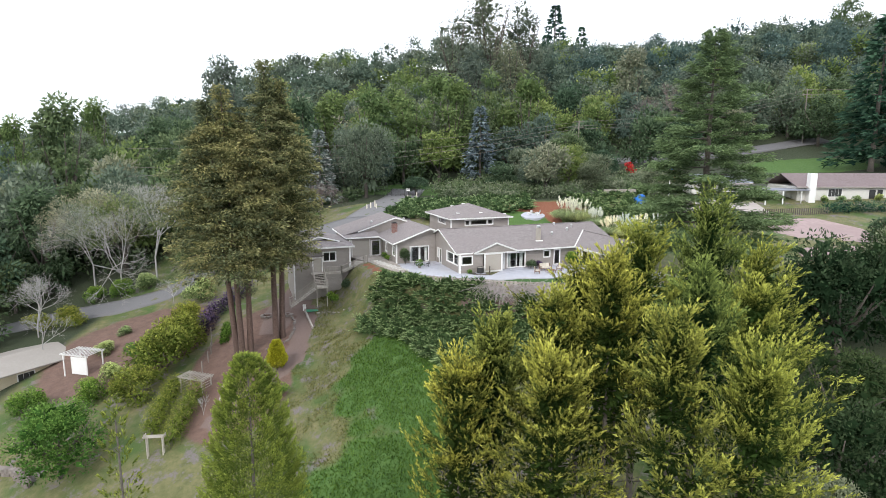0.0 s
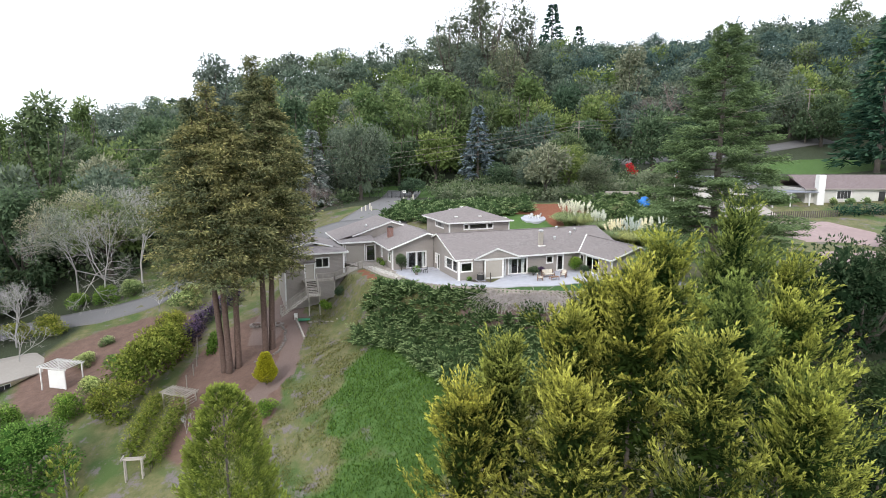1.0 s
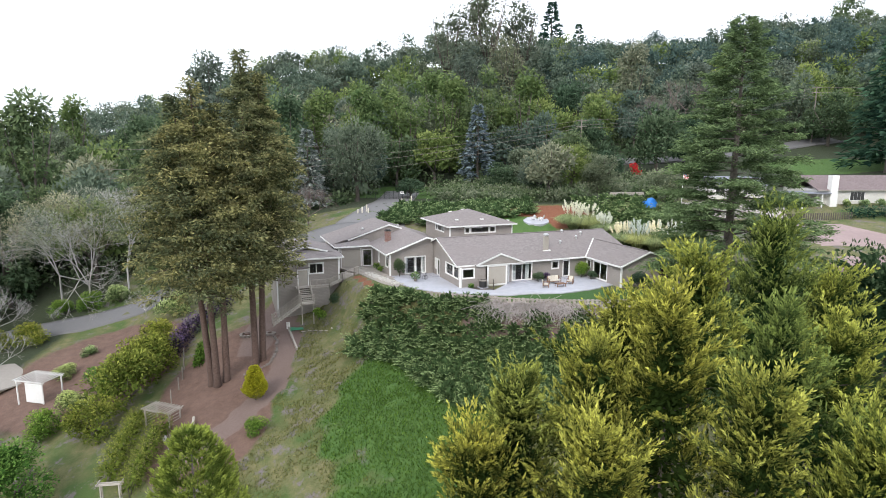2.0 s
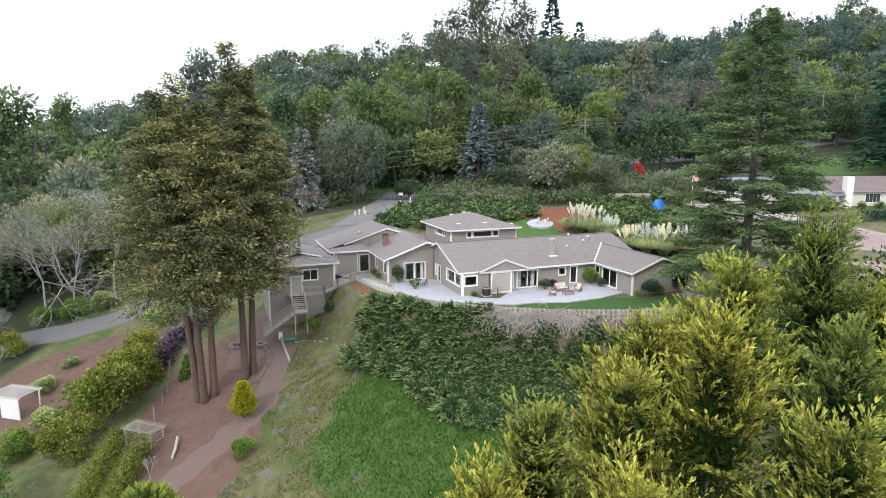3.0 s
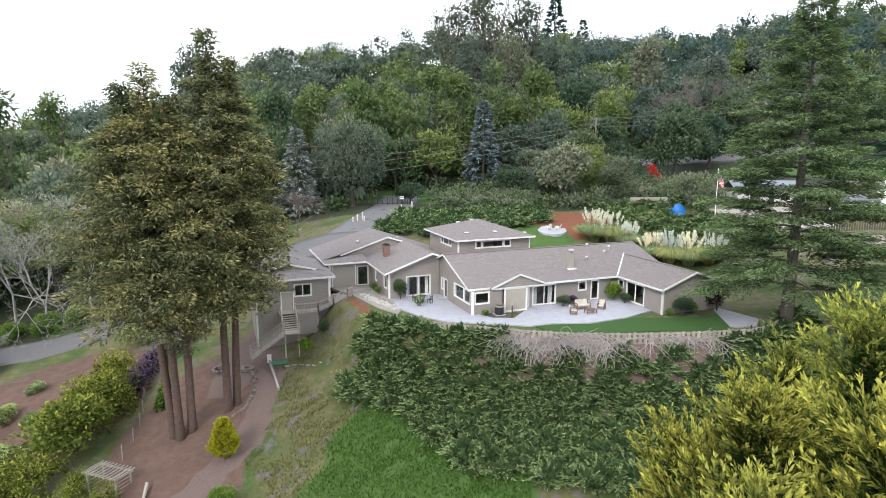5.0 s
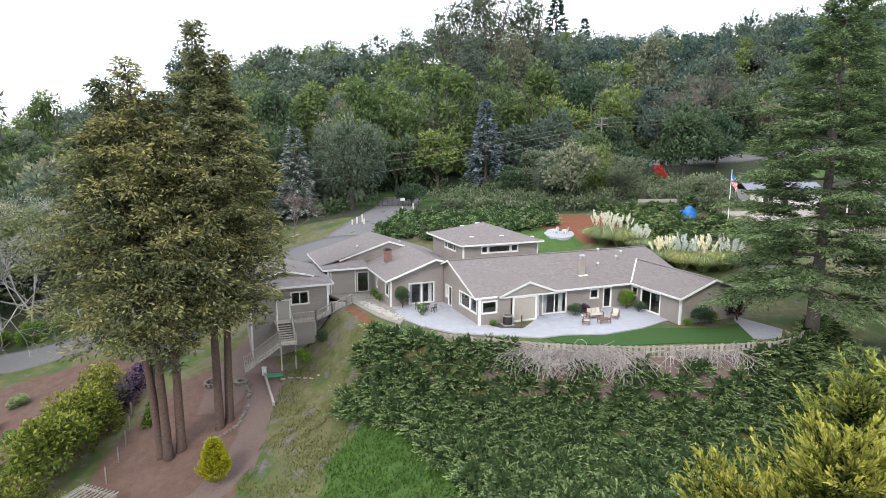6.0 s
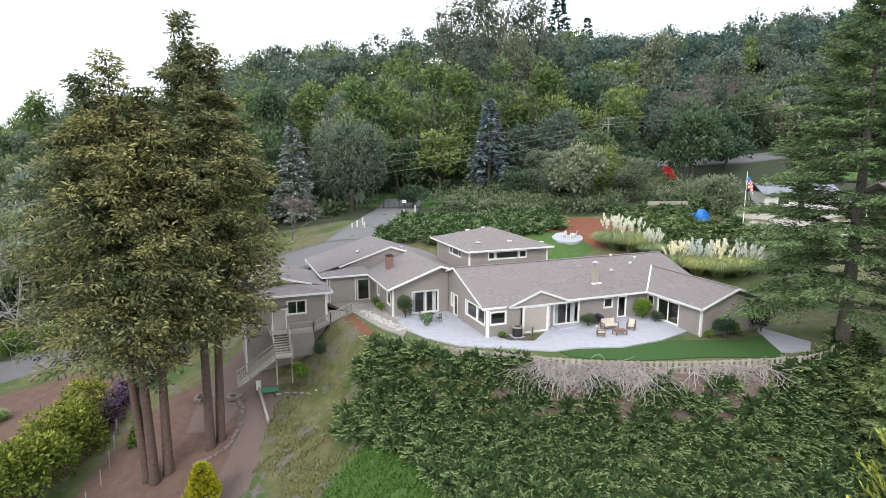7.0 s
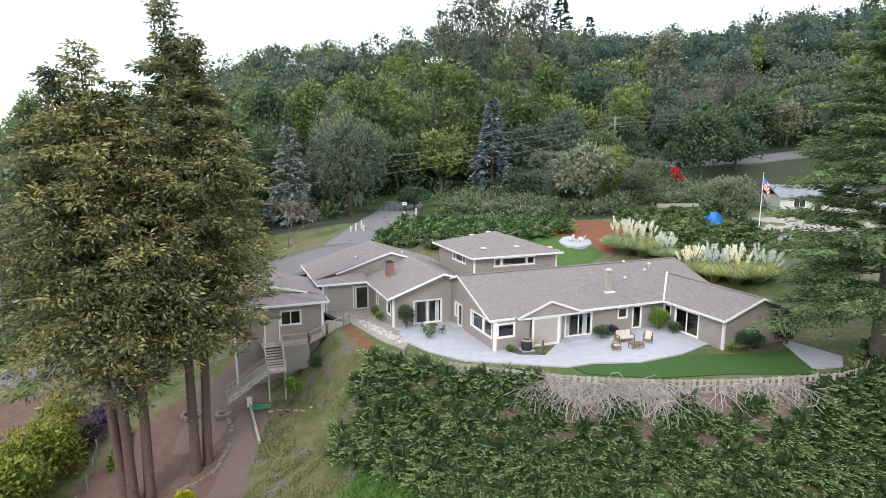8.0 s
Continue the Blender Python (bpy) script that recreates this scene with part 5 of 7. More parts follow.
# ---- trees and shrubs placed one by one ----
PLANTED = [
    # x, y, shape, leaf, scale, tall, label
    (-38.8, 51.5, ("near", 1), "shrub", 0.8, 0.85, "broad dark green shrub with glossy leaves"),
    (18, 137, ("near", 0), "oak_grey", 0.85, 0.9, "rounded grey-green tree behind the mulch bed"),
    (25.5, 141, ("near", 1), "oak_light", 0.85, 1.1, "rounded shrub with a yellow top"),
    (31, 138, ("near", 2), "oak_grey", 0.85, 0.9, "rounded grey-green tree behind the mulch bed"),
    (50, 158, ("oak", 2), "oak", 1.25, 1.15, "broad dark oak beside the road"),
    (34, 163, ("oak", 1), "oak", 1.1, 1.1, "dark oak beside the road"),
    (38.5, 118.5, ("shrub", 0), "oak_grey", 1.7, 1.0, "rounded grey-green shrub by the neighbour's yard"),
    (27, 152, ("oak", 3), "oak", 1.0, 1.1, "dark oak beyond the rounded shrubs"),
    (35, 150, ("oak", 0), "oak", 0.8, 0.8, "dark oak beyond the rounded shrubs"),
    (16, 150, ("oak", 1), "oak_grey", 0.9, 0.9, "grey-green tree beyond the mulch bed"),
    (10, 146, ("oak", 2), "oak", 0.7, 0.8, "dark green tree beyond the juniper bed"),
    (22, 160, ("oak", 0), "oak_far", 1.1, 1.2, "dark oak below the hill"),
    (72, 182, ("oak", 2), "oak", 1.2, 1.1, "dark oak above the road"),
    (88, 188, ("oak", 1), "oak_far", 1.2, 1.1, "dark oak above the road"),
    (60, 164, ("oak", 0), "oak", 1.0, 1.1, "dark oak beside the road"),
    (-10.5, 137, ("oak", 3), "oak", 0.55, 0.75, "clipped green shrub beside the gate"),
    (43, 64, ("near", 0), "oak_dark", 1.25, 1.1, "dark oak on the slope"),
    (52, 66, ("near", 1), "oak_dark", 1.2, 1.1, "dark oak on the slope"),
    (33.5, 65, ("shrub", 0), "oak_dark", 1.4, 1.0, "dark green shrub on the bank below the cedar"),
    (30.5, 62.5, ("shrub", 1), "oak_dark", 1.4, 0.8, "dark green shrub on the bank below the cedar"),
    (37, 68.5, ("shrub", 1), "oak_dark", 1.7, 1.0, "dark green shrub on the bank below the cedar"),
    (38, 54, ("near", 2), "oak_dark", 0.95, 1.0, "dark oak on the slope"),
    (58, 78, ("oak", 2), "oak_grey", 0.75, 0.9, "grey-green oak below the neighbour's yard"),
    (64, 86, ("oak", 1), "oak", 0.7, 0.9, "green oak below the neighbour's yard"),
    (30, 43, ("near", 0), "oak_dark", 0.9, 1.0, "dark green bushy tree on the slope"),
    (37, 44, ("near", 1), "oak_grey", 0.8, 1.0, "grey-green bushy tree on the slope"),
    (25.5, 36.5, ("near", 2), "oak_grey", 0.6, 1.2, "bushy grey-green tree on the slope"),
    (31, 34, ("near", 1), "oak_grey", 0.75, 0.9, "grey-green bushy tree on the slope"),
    (4.9, 156, ("fir", 0), "spruce", 1.0, 0.98, "grey-blue conifer beside the gate"),
    (-21.5, 133, ("near", 0), "oak_grey", 1.2, 1.3, "grey-green willowy tree by the drive"),
    (-28, 141, ("tall", 2), "oak_grey", 0.85, 1.0, "grey-green willowy tree by the drive"),
    (-31, 129, ("fir", 1), "spruce", 0.85, 1.0, "grey conifer by the drive"),
    (98, 145, ("fir", 0), "darkconifer", 1.8, 1.0, "tall dark conifer beside the neighbour's lawn"),
    (106, 150, ("fir", 1), "darkconifer", 1.7, 1.0, "tall dark conifer beside the neighbour's lawn"),
    (104, 178, ("oak", 0), "oak", 1.25, 1.0, "dark oak beside the road"),
    (10, 240, ("gum", 0), "euc", 2.2, 1.08, "very tall grey-green eucalyptus"),
    (24, 246, ("gum", 1), "euc", 1.9, 1.0, "very tall grey-green eucalyptus"),
    (-3, 236, ("gum", 2), "euc", 2.0, 0.98, "very tall grey-green eucalyptus"),
    (4, 214, ("gum", 1), "euc", 1.5, 0.95, "tall grey-green eucalyptus with airy foliage"),
    (17, 222, ("gum", 2), "euc", 1.5, 1.0, "tall grey-green eucalyptus with airy foliage"),
    (50, 341, ("fir", 0), "darkconifer", 1.9, 0.9, "dark conifer on the crest of the hill"),
    (65, 343, ("fir", 1), "darkconifer", 1.2, 1.0, "dark conifer on the crest of the hill"),
    (-90, 220, ("fir", 1), "darkconifer", 1.1, 1.0, "dark conifer on the crest of the hill"),
    (205, 335, ("oak", 0), "oak", 1.7, 1.2, "wide pine on the crest of the hill"),
    (262, 330, ("fir", 0), "darkconifer", 1.2, 1.0, "dark conifer on the crest of the hill"),
]
for i, (x, y) in enumerate(((-13, 160), (-24, 157), (-2, 168), (10, 172), (-35, 162), (-7, 180), (-20, 178), (-46, 158), (18, 168))):
    PLANTED.append((x, y, ("tall", i % 3), "oak_light", 1.3, 1.0, "leafy drooping green tree behind the gate"))
for i, (x, y, s) in enumerate(((-78, 107, 1.35), (-87, 101, 1.3), (-70, 112, 1.2), (-93, 110, 1.4), (-80, 119, 1.3), (-62, 116, 1.15), (-53, 111, 1.0), (-97, 93, 1.2), (-86, 88, 1.1), (-46, 116, 1.1), (-40, 124, 1.0), (-100, 102, 1.3), (-74, 92, 0.9))):
    PLANTED.append((x, y, ("oak", i % 4), ("oak", "oak", "oak_light", "oak")[i % 4], s * 0.84, 1.0, "dense dark green oak beyond the lane"))
for i, (x, y, s, leaf) in enumerate(((-36.5, 72.0, 1.6, "olive"), (-35.8, 67.0, 1.75, "olive"), (-36.8, 62.0, 1.2, "olive"), (-38.0, 77.5, 1.2, "olive"), (-40.5, 70, 1.0, "shrub"), (-42, 66.5, 0.8, "juniper"), (-48, 79.5, 0.5, "juniper"), (-48.4, 75, 0.65, "juniper"), (-57, 94.5, 0.9, "shrub"), (-60, 84.8, 1.0, "olive"), (-65, 84.5, 0.9, "olive"),
                                     (-53, 95.5, 0.9, "juniper"), (-19.1, 59.1, 0.55, "shrub"), (-41, 89, 1.1, "juniper"), (-43, 63, 0.9, "shrub"), (-45, 58, 1.0, "shrub"), (-50, 62, 1.0, "shrub"), (-61, 93.5, 0.8, "shrub"))):
    PLANTED.append((x, y, ("shrub", i % 2), leaf, s, 0.9 if s > 0.7 else 0.8, {"olive": "rounded yellow-green shrub on the slope", "shrub": "rounded mid-green shrub on the slope", "juniper": "low dark green clipped shrub"}[leaf]))
for i, (x, y, k, leaf, s, tall, label) in enumerate(PLANTED):
    cat = "shrub" if k[0] == "shrub" or "shrub" in label else "tree"
    tree(x, y, k, leaf, s, label, cat, "shrub" if cat == "shrub" else "tree", i * 67.0, tall)

# ---- bare trees ----
def bare(x, y, H, seed, mat, label, levels=6, spread_=0.5, fork=3, rise=0.12, moss=0):
    base = thing("bare_tree", pose(x, y, gz(x, y) - 0.2), label, "tree")
    me = bare_tree_mesh("limbs", seed, H, levels, spread_, rise, fork)
    part("branchwork", me, mat, base)
    if moss:
        rng = np.random.default_rng(seed)
        lv = Leaves()
        for _ in range(40):
            d = sphere_dirs(1, rng, -0.2)[0]
            clump(lv, (d[0] * H * 0.36, d[1] * H * 0.36, H * 0.55 + d[2] * H * 0.36), H * 0.11, moss, 0.45, 0.08, rng, 0.8, False)
        part("lichen", lv.mesh("lichen"), "moss", base)


bare(-52.0, 96.5, 19, 31, "twig", "pale leafless tree with upright limbs", 8, 0.33, 3, 0.2)
bare(-58, 96, 19, 32, "twig", "pale leafless tree hung with grey lichen", 8, 0.5, 3, 0.08, 150)
bare(-64, 98, 18, 37, "twig", "pale leafless tree hung with grey lichen", 8, 0.5, 3, 0.08, 150)
bare(-46, 90, 6.5, 33, "twig", "low sprawling pale leafless tree", 7, 0.7, 3, 0.0)
bare(-63, 82, 13, 34, "twig", "leafless pale tree beside the lane", 8, 0.5, 3, 0.06)
bare(-58, 76, 9.5, 38, "twig", "sprawling pale leafless tree beside the lane", 6, 0.6, 3, 0.05)
bare(-27.5, 114, 10.5, 35, "twig_brown", "leafless pinkish-brown tree by the parking court", 8, 0.48)
bare(-26.8, 57.2, 4.2, 36, "twig", "small slender leafless pale tree", 5, 0.3)
bare(67, 188, 23, 39, "twig_brown", "large leafless brown tree in the wood", 7, 0.45)
bare(57, 184, 20, 40, "twig_brown", "large leafless brown tree in the wood", 7, 0.45)
bare(34, 38, 8, 41, "twig_brown", "leafless brown tree on the slope", 6, 0.4)

# ---- wooded hill: nearer trees one by one ----
rng = np.random.default_rng(77)
spots = [(x, y, 7.0) for x, y, *_ in PLANTED if y > 125]
lone = len(spots)
LANES = ([(-33, 109), (-39, 104), (-44.5, 98), (-48.5, 93), (-55, 90.6), (-64, 89), (-73, 86.3), (-96, 79)], [(40, 171), (52, 170), (64, 171), (80, 176), (110, 184)])


def open_ground(x, y):
    """True where the wood grows."""
    if min(near_line(x, y, LANES[0]), near_line(x, y, LANES[1])) < 5:
        return False
    if y < 128:
        return x < -40 and (y > 104 or (x < -72 and y > 62))
    if x > 22:
        return y > 180 or (x > 120)
    return not (-20 < x < 16 and y < 150)


for _ in range(9000):
    y = rng.uniform(62, 205)
    x = rng.uniform(-0.9, 0.82) * (y + 8)
    gap = rng.uniform(7.5, 11)
    if open_ground(x, y) and all((x - a) ** 2 + (y - b) ** 2 > (gap * 0.5 + g * 0.5) ** 2 for a, b, g in spots):
        spots.append((x, y, gap))
MATS = ["oak", "oak", "oak_far", "oak_light", "oak_grey", "euc", "oak"]
for x, y, g in spots[lone:]:
    k = ("wood", int(rng.integers(5))) if rng.uniform() < 0.85 else ("tall", int(rng.integers(3)))
    s = g / 8.2 * rng.uniform(0.95, 1.2)
    tree(x, y, k, MATS[int(rng.integers(7))], s, "leafy green tree in the wood on the hill", turn=rng.uniform(0, 360), tall=rng.uniform(0.9, 1.25), group="trees of the wood")


def far_wood(name, mat, seed, count, y0, y1, a0=-0.84, a1=0.8):
    """The crowns of the upper wood, past counting."""
    rng = np.random.default_rng(seed)
    lv = Leaves()
    for _ in range(count):
        y = rng.uniform(y0 ** 2, y1 ** 2) ** 0.5
        x = rng.uniform(a0, a1) * y
        z, R, H = gz(x, y), rng.uniform(4.5, 9), rng.uniform(8, 15) if rng.uniform() < 0.7 else rng.uniform(15, 21)
        for _ in range(5):
            d = sphere_dirs(1, rng, -0.2)[0]
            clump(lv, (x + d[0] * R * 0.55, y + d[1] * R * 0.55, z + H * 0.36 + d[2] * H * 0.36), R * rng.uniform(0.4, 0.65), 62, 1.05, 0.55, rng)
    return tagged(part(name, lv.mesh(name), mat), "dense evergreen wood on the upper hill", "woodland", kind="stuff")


far_wood("upper_wood", "oak_far", 301, 330, 198, 345)
far_wood("upper_wood", "oak_far", 305, 110, 235, 343, 0.12, 0.72)
far_wood("upper_wood", "euc", 302, 150, 200, 345)
far_wood("upper_wood", "oak_light", 303, 60, 200, 330)
far_wood("upper_wood", "oak_grey", 304, 70, 200, 350)


def undergrowth(name, mat, seed, count, inside, r0, r1, label, per=70, length=0.6, width=0.3, flat=0.75, category="undergrowth"):
    """Low leafy growth over a stretch of the plan."""
    rng = np.random.default_rng(seed)
    lv = Leaves()
    made = 0
    while made < count:
        p = inside(rng)
        if p is None:
            continue
        r = rng.uniform(r0, r1)
        clump(lv, (p[0], p[1], gz(*p) + r * 0.4), r, per, length, width, rng, flat, True, 0.0, 1.25)
        made += 1
    return tagged(part(name, lv.mesh(name), mat), label, category, kind="stuff")


def sprays(name, mat, seed, count, inside, label, size=1.0, category="juniper"):
    """Spreading juniper: overlapping flat fans that arch outwards, paler at their ends."""
    rng = np.random.default_rng(seed)
    lv = Leaves()
    up = np.array([0, 0, 1.0])
    made = 0
    while made < count:
        p = inside(rng)
        if p is None:
            continue
        made += 1
        base = np.array([p[0], p[1], gz(*p) + rng.uniform(0.1, 0.45) * size])
        tone = rng.normal(scale=0.1)
        # darkest blades at the base, shade painted in below the fans
        e = sphere_dirs(14, rng, -0.2)
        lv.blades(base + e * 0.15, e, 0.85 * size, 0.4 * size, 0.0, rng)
        for _ in range(10):
            a = rng.uniform(0, math.tau)
            d = np.array([math.cos(a), math.sin(a) - 0.35, rng.uniform(0.25, 0.75)])
            d /= np.linalg.norm(d)
            L = rng.uniform(0.9, 1.7) * size
            lat = np.cross(d, up)
            lat /= np.linalg.norm(lat)
            n = 13
            s = (np.arange(n) + 0.5) / n
            sg = np.where(np.arange(n) % 2, 1.0, -1.0)
            P = base + d * (s * L)[:, None] - up * (0.22 * L * s * s)[:, None]
            D = d * 0.8 + lat * (sg * 0.75 * (1.15 - s))[:, None] + rng.normal(scale=0.15, size=(n, 3))
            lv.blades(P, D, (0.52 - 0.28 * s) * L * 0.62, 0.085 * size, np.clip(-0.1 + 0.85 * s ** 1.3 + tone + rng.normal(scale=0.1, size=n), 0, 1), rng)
    return tagged(part(name, lv.mesh(name), mat), label, category, kind="stuff")


def in_wood(rng):
    y = rng.uniform(64, 200)
    x = rng.uniform(-0.9, 0.82) * (y + 8)
    return (x, y) if open_ground(x, y) else None


def in_bank(rng):
    x, d = rng.uniform(-14, 36), rng.uniform(0.2, 13)
    edge = -10.2 - d * 0.26 + 0.6 * math.sin(d * 1.7)
    if x < edge or (x < 3 and d > 7.8 + 0.9 * max(x + 6, 0) + 0.4 * max(-9 - x, 0)) or (3.5 < x < 23 and d < 1.7 + 0.6 * math.sin(x * 1.3)) or (x > 26 and d > 12):
        return None
    return x, float(terrace_edge(x)) - d


def behind_house(rng):
    x, y = rng.uniform(-15, 14), rng.uniform(106, 131)
    return (x, y) if 104 + 0.0 * x < y < 131 and x > -14.5 + (y - 108) * 0.22 and y > 108.5 + 0.35 * max(x + 2, 0) and y < 124 + 0.1 * x else None


def beside_mulch(rng):
    x, y = rng.uniform(22, 40), rng.uniform(102, 124)
    return (x, y) if x > 24 - (y - 102) * 0.05 else None


def in_shrubbery(rng):
    x, y = rng.uniform(-7, 46), rng.uniform(124, 151)
    if (x < 8 and y < 131) or (x < -5 and y < 140) or (25 < x < 40 and y < 132):
        return None
    return x, y


undergrowth("shrubbery", "oak_grey", 55, 170, in_shrubbery, 1.0, 2.1, "loose grey-green shrubbery behind the garden", 80, 0.5, 0.26)
undergrowth("shrubbery", "oak", 56, 130, in_shrubbery, 1.0, 2.3, "loose dark green shrubbery behind the garden", 80, 0.5, 0.26)
undergrowth("undergrowth", "oak", 51, 620, in_wood, 1.4, 3.0, "tangled dark undergrowth below the trees", 60, 0.9, 0.5)
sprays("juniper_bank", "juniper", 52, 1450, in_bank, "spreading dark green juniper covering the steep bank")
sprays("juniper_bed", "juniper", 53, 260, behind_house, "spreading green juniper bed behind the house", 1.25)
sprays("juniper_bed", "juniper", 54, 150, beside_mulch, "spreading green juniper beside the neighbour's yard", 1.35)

# ---- fence along the terrace ----
FENCE = [(-3.4, 72.6), (-0.6, 71.6), (1.7, 71.0), (5.1, 70.1), (9.0, 69.5), (13.0, 69.4), (17.1, 69.6), (21.4, 70.2), (25.6, 71.0), (28.0, 72.2), (29.8, 74.0)]


def along(pts, step):
    """Evenly spaced places on a broken line, with its heading."""
    out, carry = [], 0.0
    for (ax, ay), (bx, by) in zip(pts, pts[1:]):
        n = math.hypot(bx - ax, by - ay)
        d = carry
        while d < n:
            out.append((ax + (bx - ax) * d / n, ay + (by - ay) * d / n, math.degrees(math.atan2(by - ay, bx - ax))))
            d += step
        carry = d - n
    return out


fence = thing("fence", pose(0, 0, 0), "low weathered wooden board fence along the edge of the terrace", "fence")


def shared(name, bm, mat):
    me = bpy.data.meshes.new(name)
    bmesh.ops.recalc_face_normals(bm, faces=bm.faces)
    bm.to_mesh(me)
    bm.free()
    me.materials.append(M[mat])
    return me


board_me = shared("board", box(bmesh.new(), -0.14, -0.02, 0, 0.14, 0.02, 1.12), "fence")
cross_me = shared("rail_piece", box(bmesh.new(), -0.28, -0.015, -0.06, 0.28, 0.015, 0.06), "fence")
post_me = shared("post", box(bmesh.new(), -0.06, -0.06, -0.4, 0.06, 0.06, 1.2), "fence")
for i, (x, y, a) in enumerate(along(FENCE, 0.5)):
    b = part("board", board_me, None, fence)
    b.matrix_local = pose(x, y, -0.46 + 0.03 * math.sin(i * 2.1), 0, 0, a)
    for z in (0.12, 0.56, 1.0):
        r = part("rail_piece", cross_me, None, fence)
        r.matrix_local = pose(x + 0.25 * math.cos(radians(a)), y + 0.25 * math.sin(radians(a)), z - 0.46, 0, 0, a) @ pose(0, 0.035, 0)
    if i % 5 == 0:
        p_ = part("post", post_me, None, fence)
        p_.matrix_local = pose(x, y, -0.7, 0, 0, a) @ pose(0.25, 0.1, 0)


# dead vine stems on the bare part of the bank
def vines():
    rng = np.random.default_rng(15)
    lv = Leaves()
    for _ in range(105):
        x = rng.uniform(2.0, 23.0) if rng.uniform() < 0.4 else rng.uniform(3.0, 13.0)
        y = float(terrace_edge(x)) - rng.uniform(-0.1, 1.4)
        root = np.array([x, y, gz(x, y) + 0.45])
        for _ in range(int(rng.integers(5, 10))):
            p, d = root.copy(), np.array([rng.normal(scale=0.7), -0.9, -0.25 + rng.normal(scale=0.3)])
            r = rng.uniform(0.025, 0.05)
            for _ in range(5):
                d = d + rng.normal(scale=0.28, size=3)
                d[2] -= 0.12
                q = p + d / np.linalg.norm(d) * 0.46
                q[2] = max(q[2], gz(q[0], q[1]) + 0.04)
                sticks(lv, [p], [q], r, r * 0.85)
                p, r = q, r * 0.86
    return lv.mesh("dead_vines")


tagged(part("dead_vines", vines(), "stem"), "tangle of dead pale vine stems hanging down the bank", "vines", kind="stuff")

# concrete walk at the far end, low kerb by the lawn
bm = bmesh.new()
slab(bm, [tuple(to_world(*q, -0.01)) for q in ((24.9, -7.6), (26.0, -6.9), (26.6, -11.8), (24.4, -13.4), (21.6, -12.9))], 0.2)
tagged(part("side_walk", bm, "concrete"), "pale concrete walk beside the lawn", "path", kind="structure")


# ---- deck, ramp and stairs of the lower wing ----
deck = thing("deck_stairs", HOUSE, "grey wooden landing, ramp and stairs with slatted railings", "stairs")
part("landing", box(bmesh.new(), -18.1, 10.9, -1.22, -13.9, 12.38, -1.1), "deck", deck)
bm = bmesh.new()
slab(bm, [(-13.9, 10.9, -1.1), (-10.4, 11.7, -0.03), (-9.6, 12.6, -0.03), (-11.6, 14.2, -0.03), (-13.9, 12.38, -1.1)], 0.12)
part("ramp", bm, "deck", deck)
part("skirt", box(bmesh.new(), -16.4, 10.95, -3.6, -13.9, 11.05, -1.22), "siding", deck)
tread_me = shared("tread", box(bmesh.new(), -0.72, -0.16, -0.05, 0.72, 0.16, 0), "deck")
for i in range(7):
    t_ = part("tread", tread_me, None, deck)
    t_.matrix_local = pose(-17.2, 10.75 - i * 0.27, -1.27 - i * 0.17)
    r_ = part("riser", box(bmesh.new(), -17.9, 10.88 - i * 0.27, -1.27 - i * 0.17, -16.5, 10.91 - i * 0.27, -1.1 - i * 0.17), "bark", deck)
part("middle_landing", box(bmesh.new(), -17.95, 7.9, -2.52, -16.4, 9.0, -2.4), "deck", deck)
for i in range(14):
    t_ = part("tread", tread_me, None, deck)
    t_.matrix_local = pose(-18.1 - i * 0.24, 8.45 + i * 0.06, -2.58 - i * 0.18, 0, 0, 90)
baluster_me = shared("baluster", box(bmesh.new(), -0.022, -0.022, 0, 0.022, 0.022, 0.95), "deck")
newel_me = shared("newel", box(bmesh.new(), -0.055, -0.055, -0.15, 0.055, 0.055, 1.12), "deck")


def railing(parent, a, b, gap=0.16):
    a, b = Vector(a), Vector(b)
    n = max(2, int((b - a).length / gap))
    for i in range(n + 1):
        q = part("baluster" if 0 < i < n else "newel", baluster_me if 0 < i < n else newel_me, None, parent)
        q.location = a.lerp(b, i / n)
    up = Vector((0, 0, 1))
    part("handrail", beam(bmesh.new(), a + up * 0.98, b + up * 0.98, 0.11, 0.06), "deck", parent)
    part("bottom_rail", beam(bmesh.new(), a + up * 0.1, b + up * 0.1, 0.05, 0.07), "deck", parent)


railing(deck, (-16.4, 10.9, -1.1), (-13.9, 10.9, -1.1))
railing(deck, (-13.9, 10.9, -1.1), (-12.1, 11.3, -0.55))
railing(deck, (-12.1, 11.3, -0.55), (-10.4, 11.7, -0.03))
railing(deck, (-10.4, 11.7, -0.03), (-9.6, 12.6, -0.03))
railing(deck, (-16.42, 10.85, -1.1), (-16.42, 9.0, -2.35), 0.2)
railing(deck, (-17.98, 10.85, -1.1), (-17.98, 9.0, -2.35), 0.2)
railing(deck, (-18.0, 7.8, -2.4), (-21.4, 8.6, -4.95), 0.2)
railing(deck, (-18.0, 9.1, -2.4), (-21.4, 9.9, -4.95), 0.2)
railing(deck, (-16.4, 7.9, -2.4), (-17.95, 7.9, -2.4), 0.2)
for u, v, z in ((-16.5, 8.0, -2.5), (-17.9, 8.0, -2.5), (-13.95, 11.0, -1.2), (-12.1, 11.4, -0.6)):
    part("deck_post", box(bmesh.new(), u - 0.06, v - 0.06, z - 2.6, u + 0.06, v + 0.06, z), "deck", deck)


# ---- on the patio ----
def at_house(u, v, turn=0.0, z=0.0):
    return HOUSE @ pose(u, v, z, 0, 0, turn)


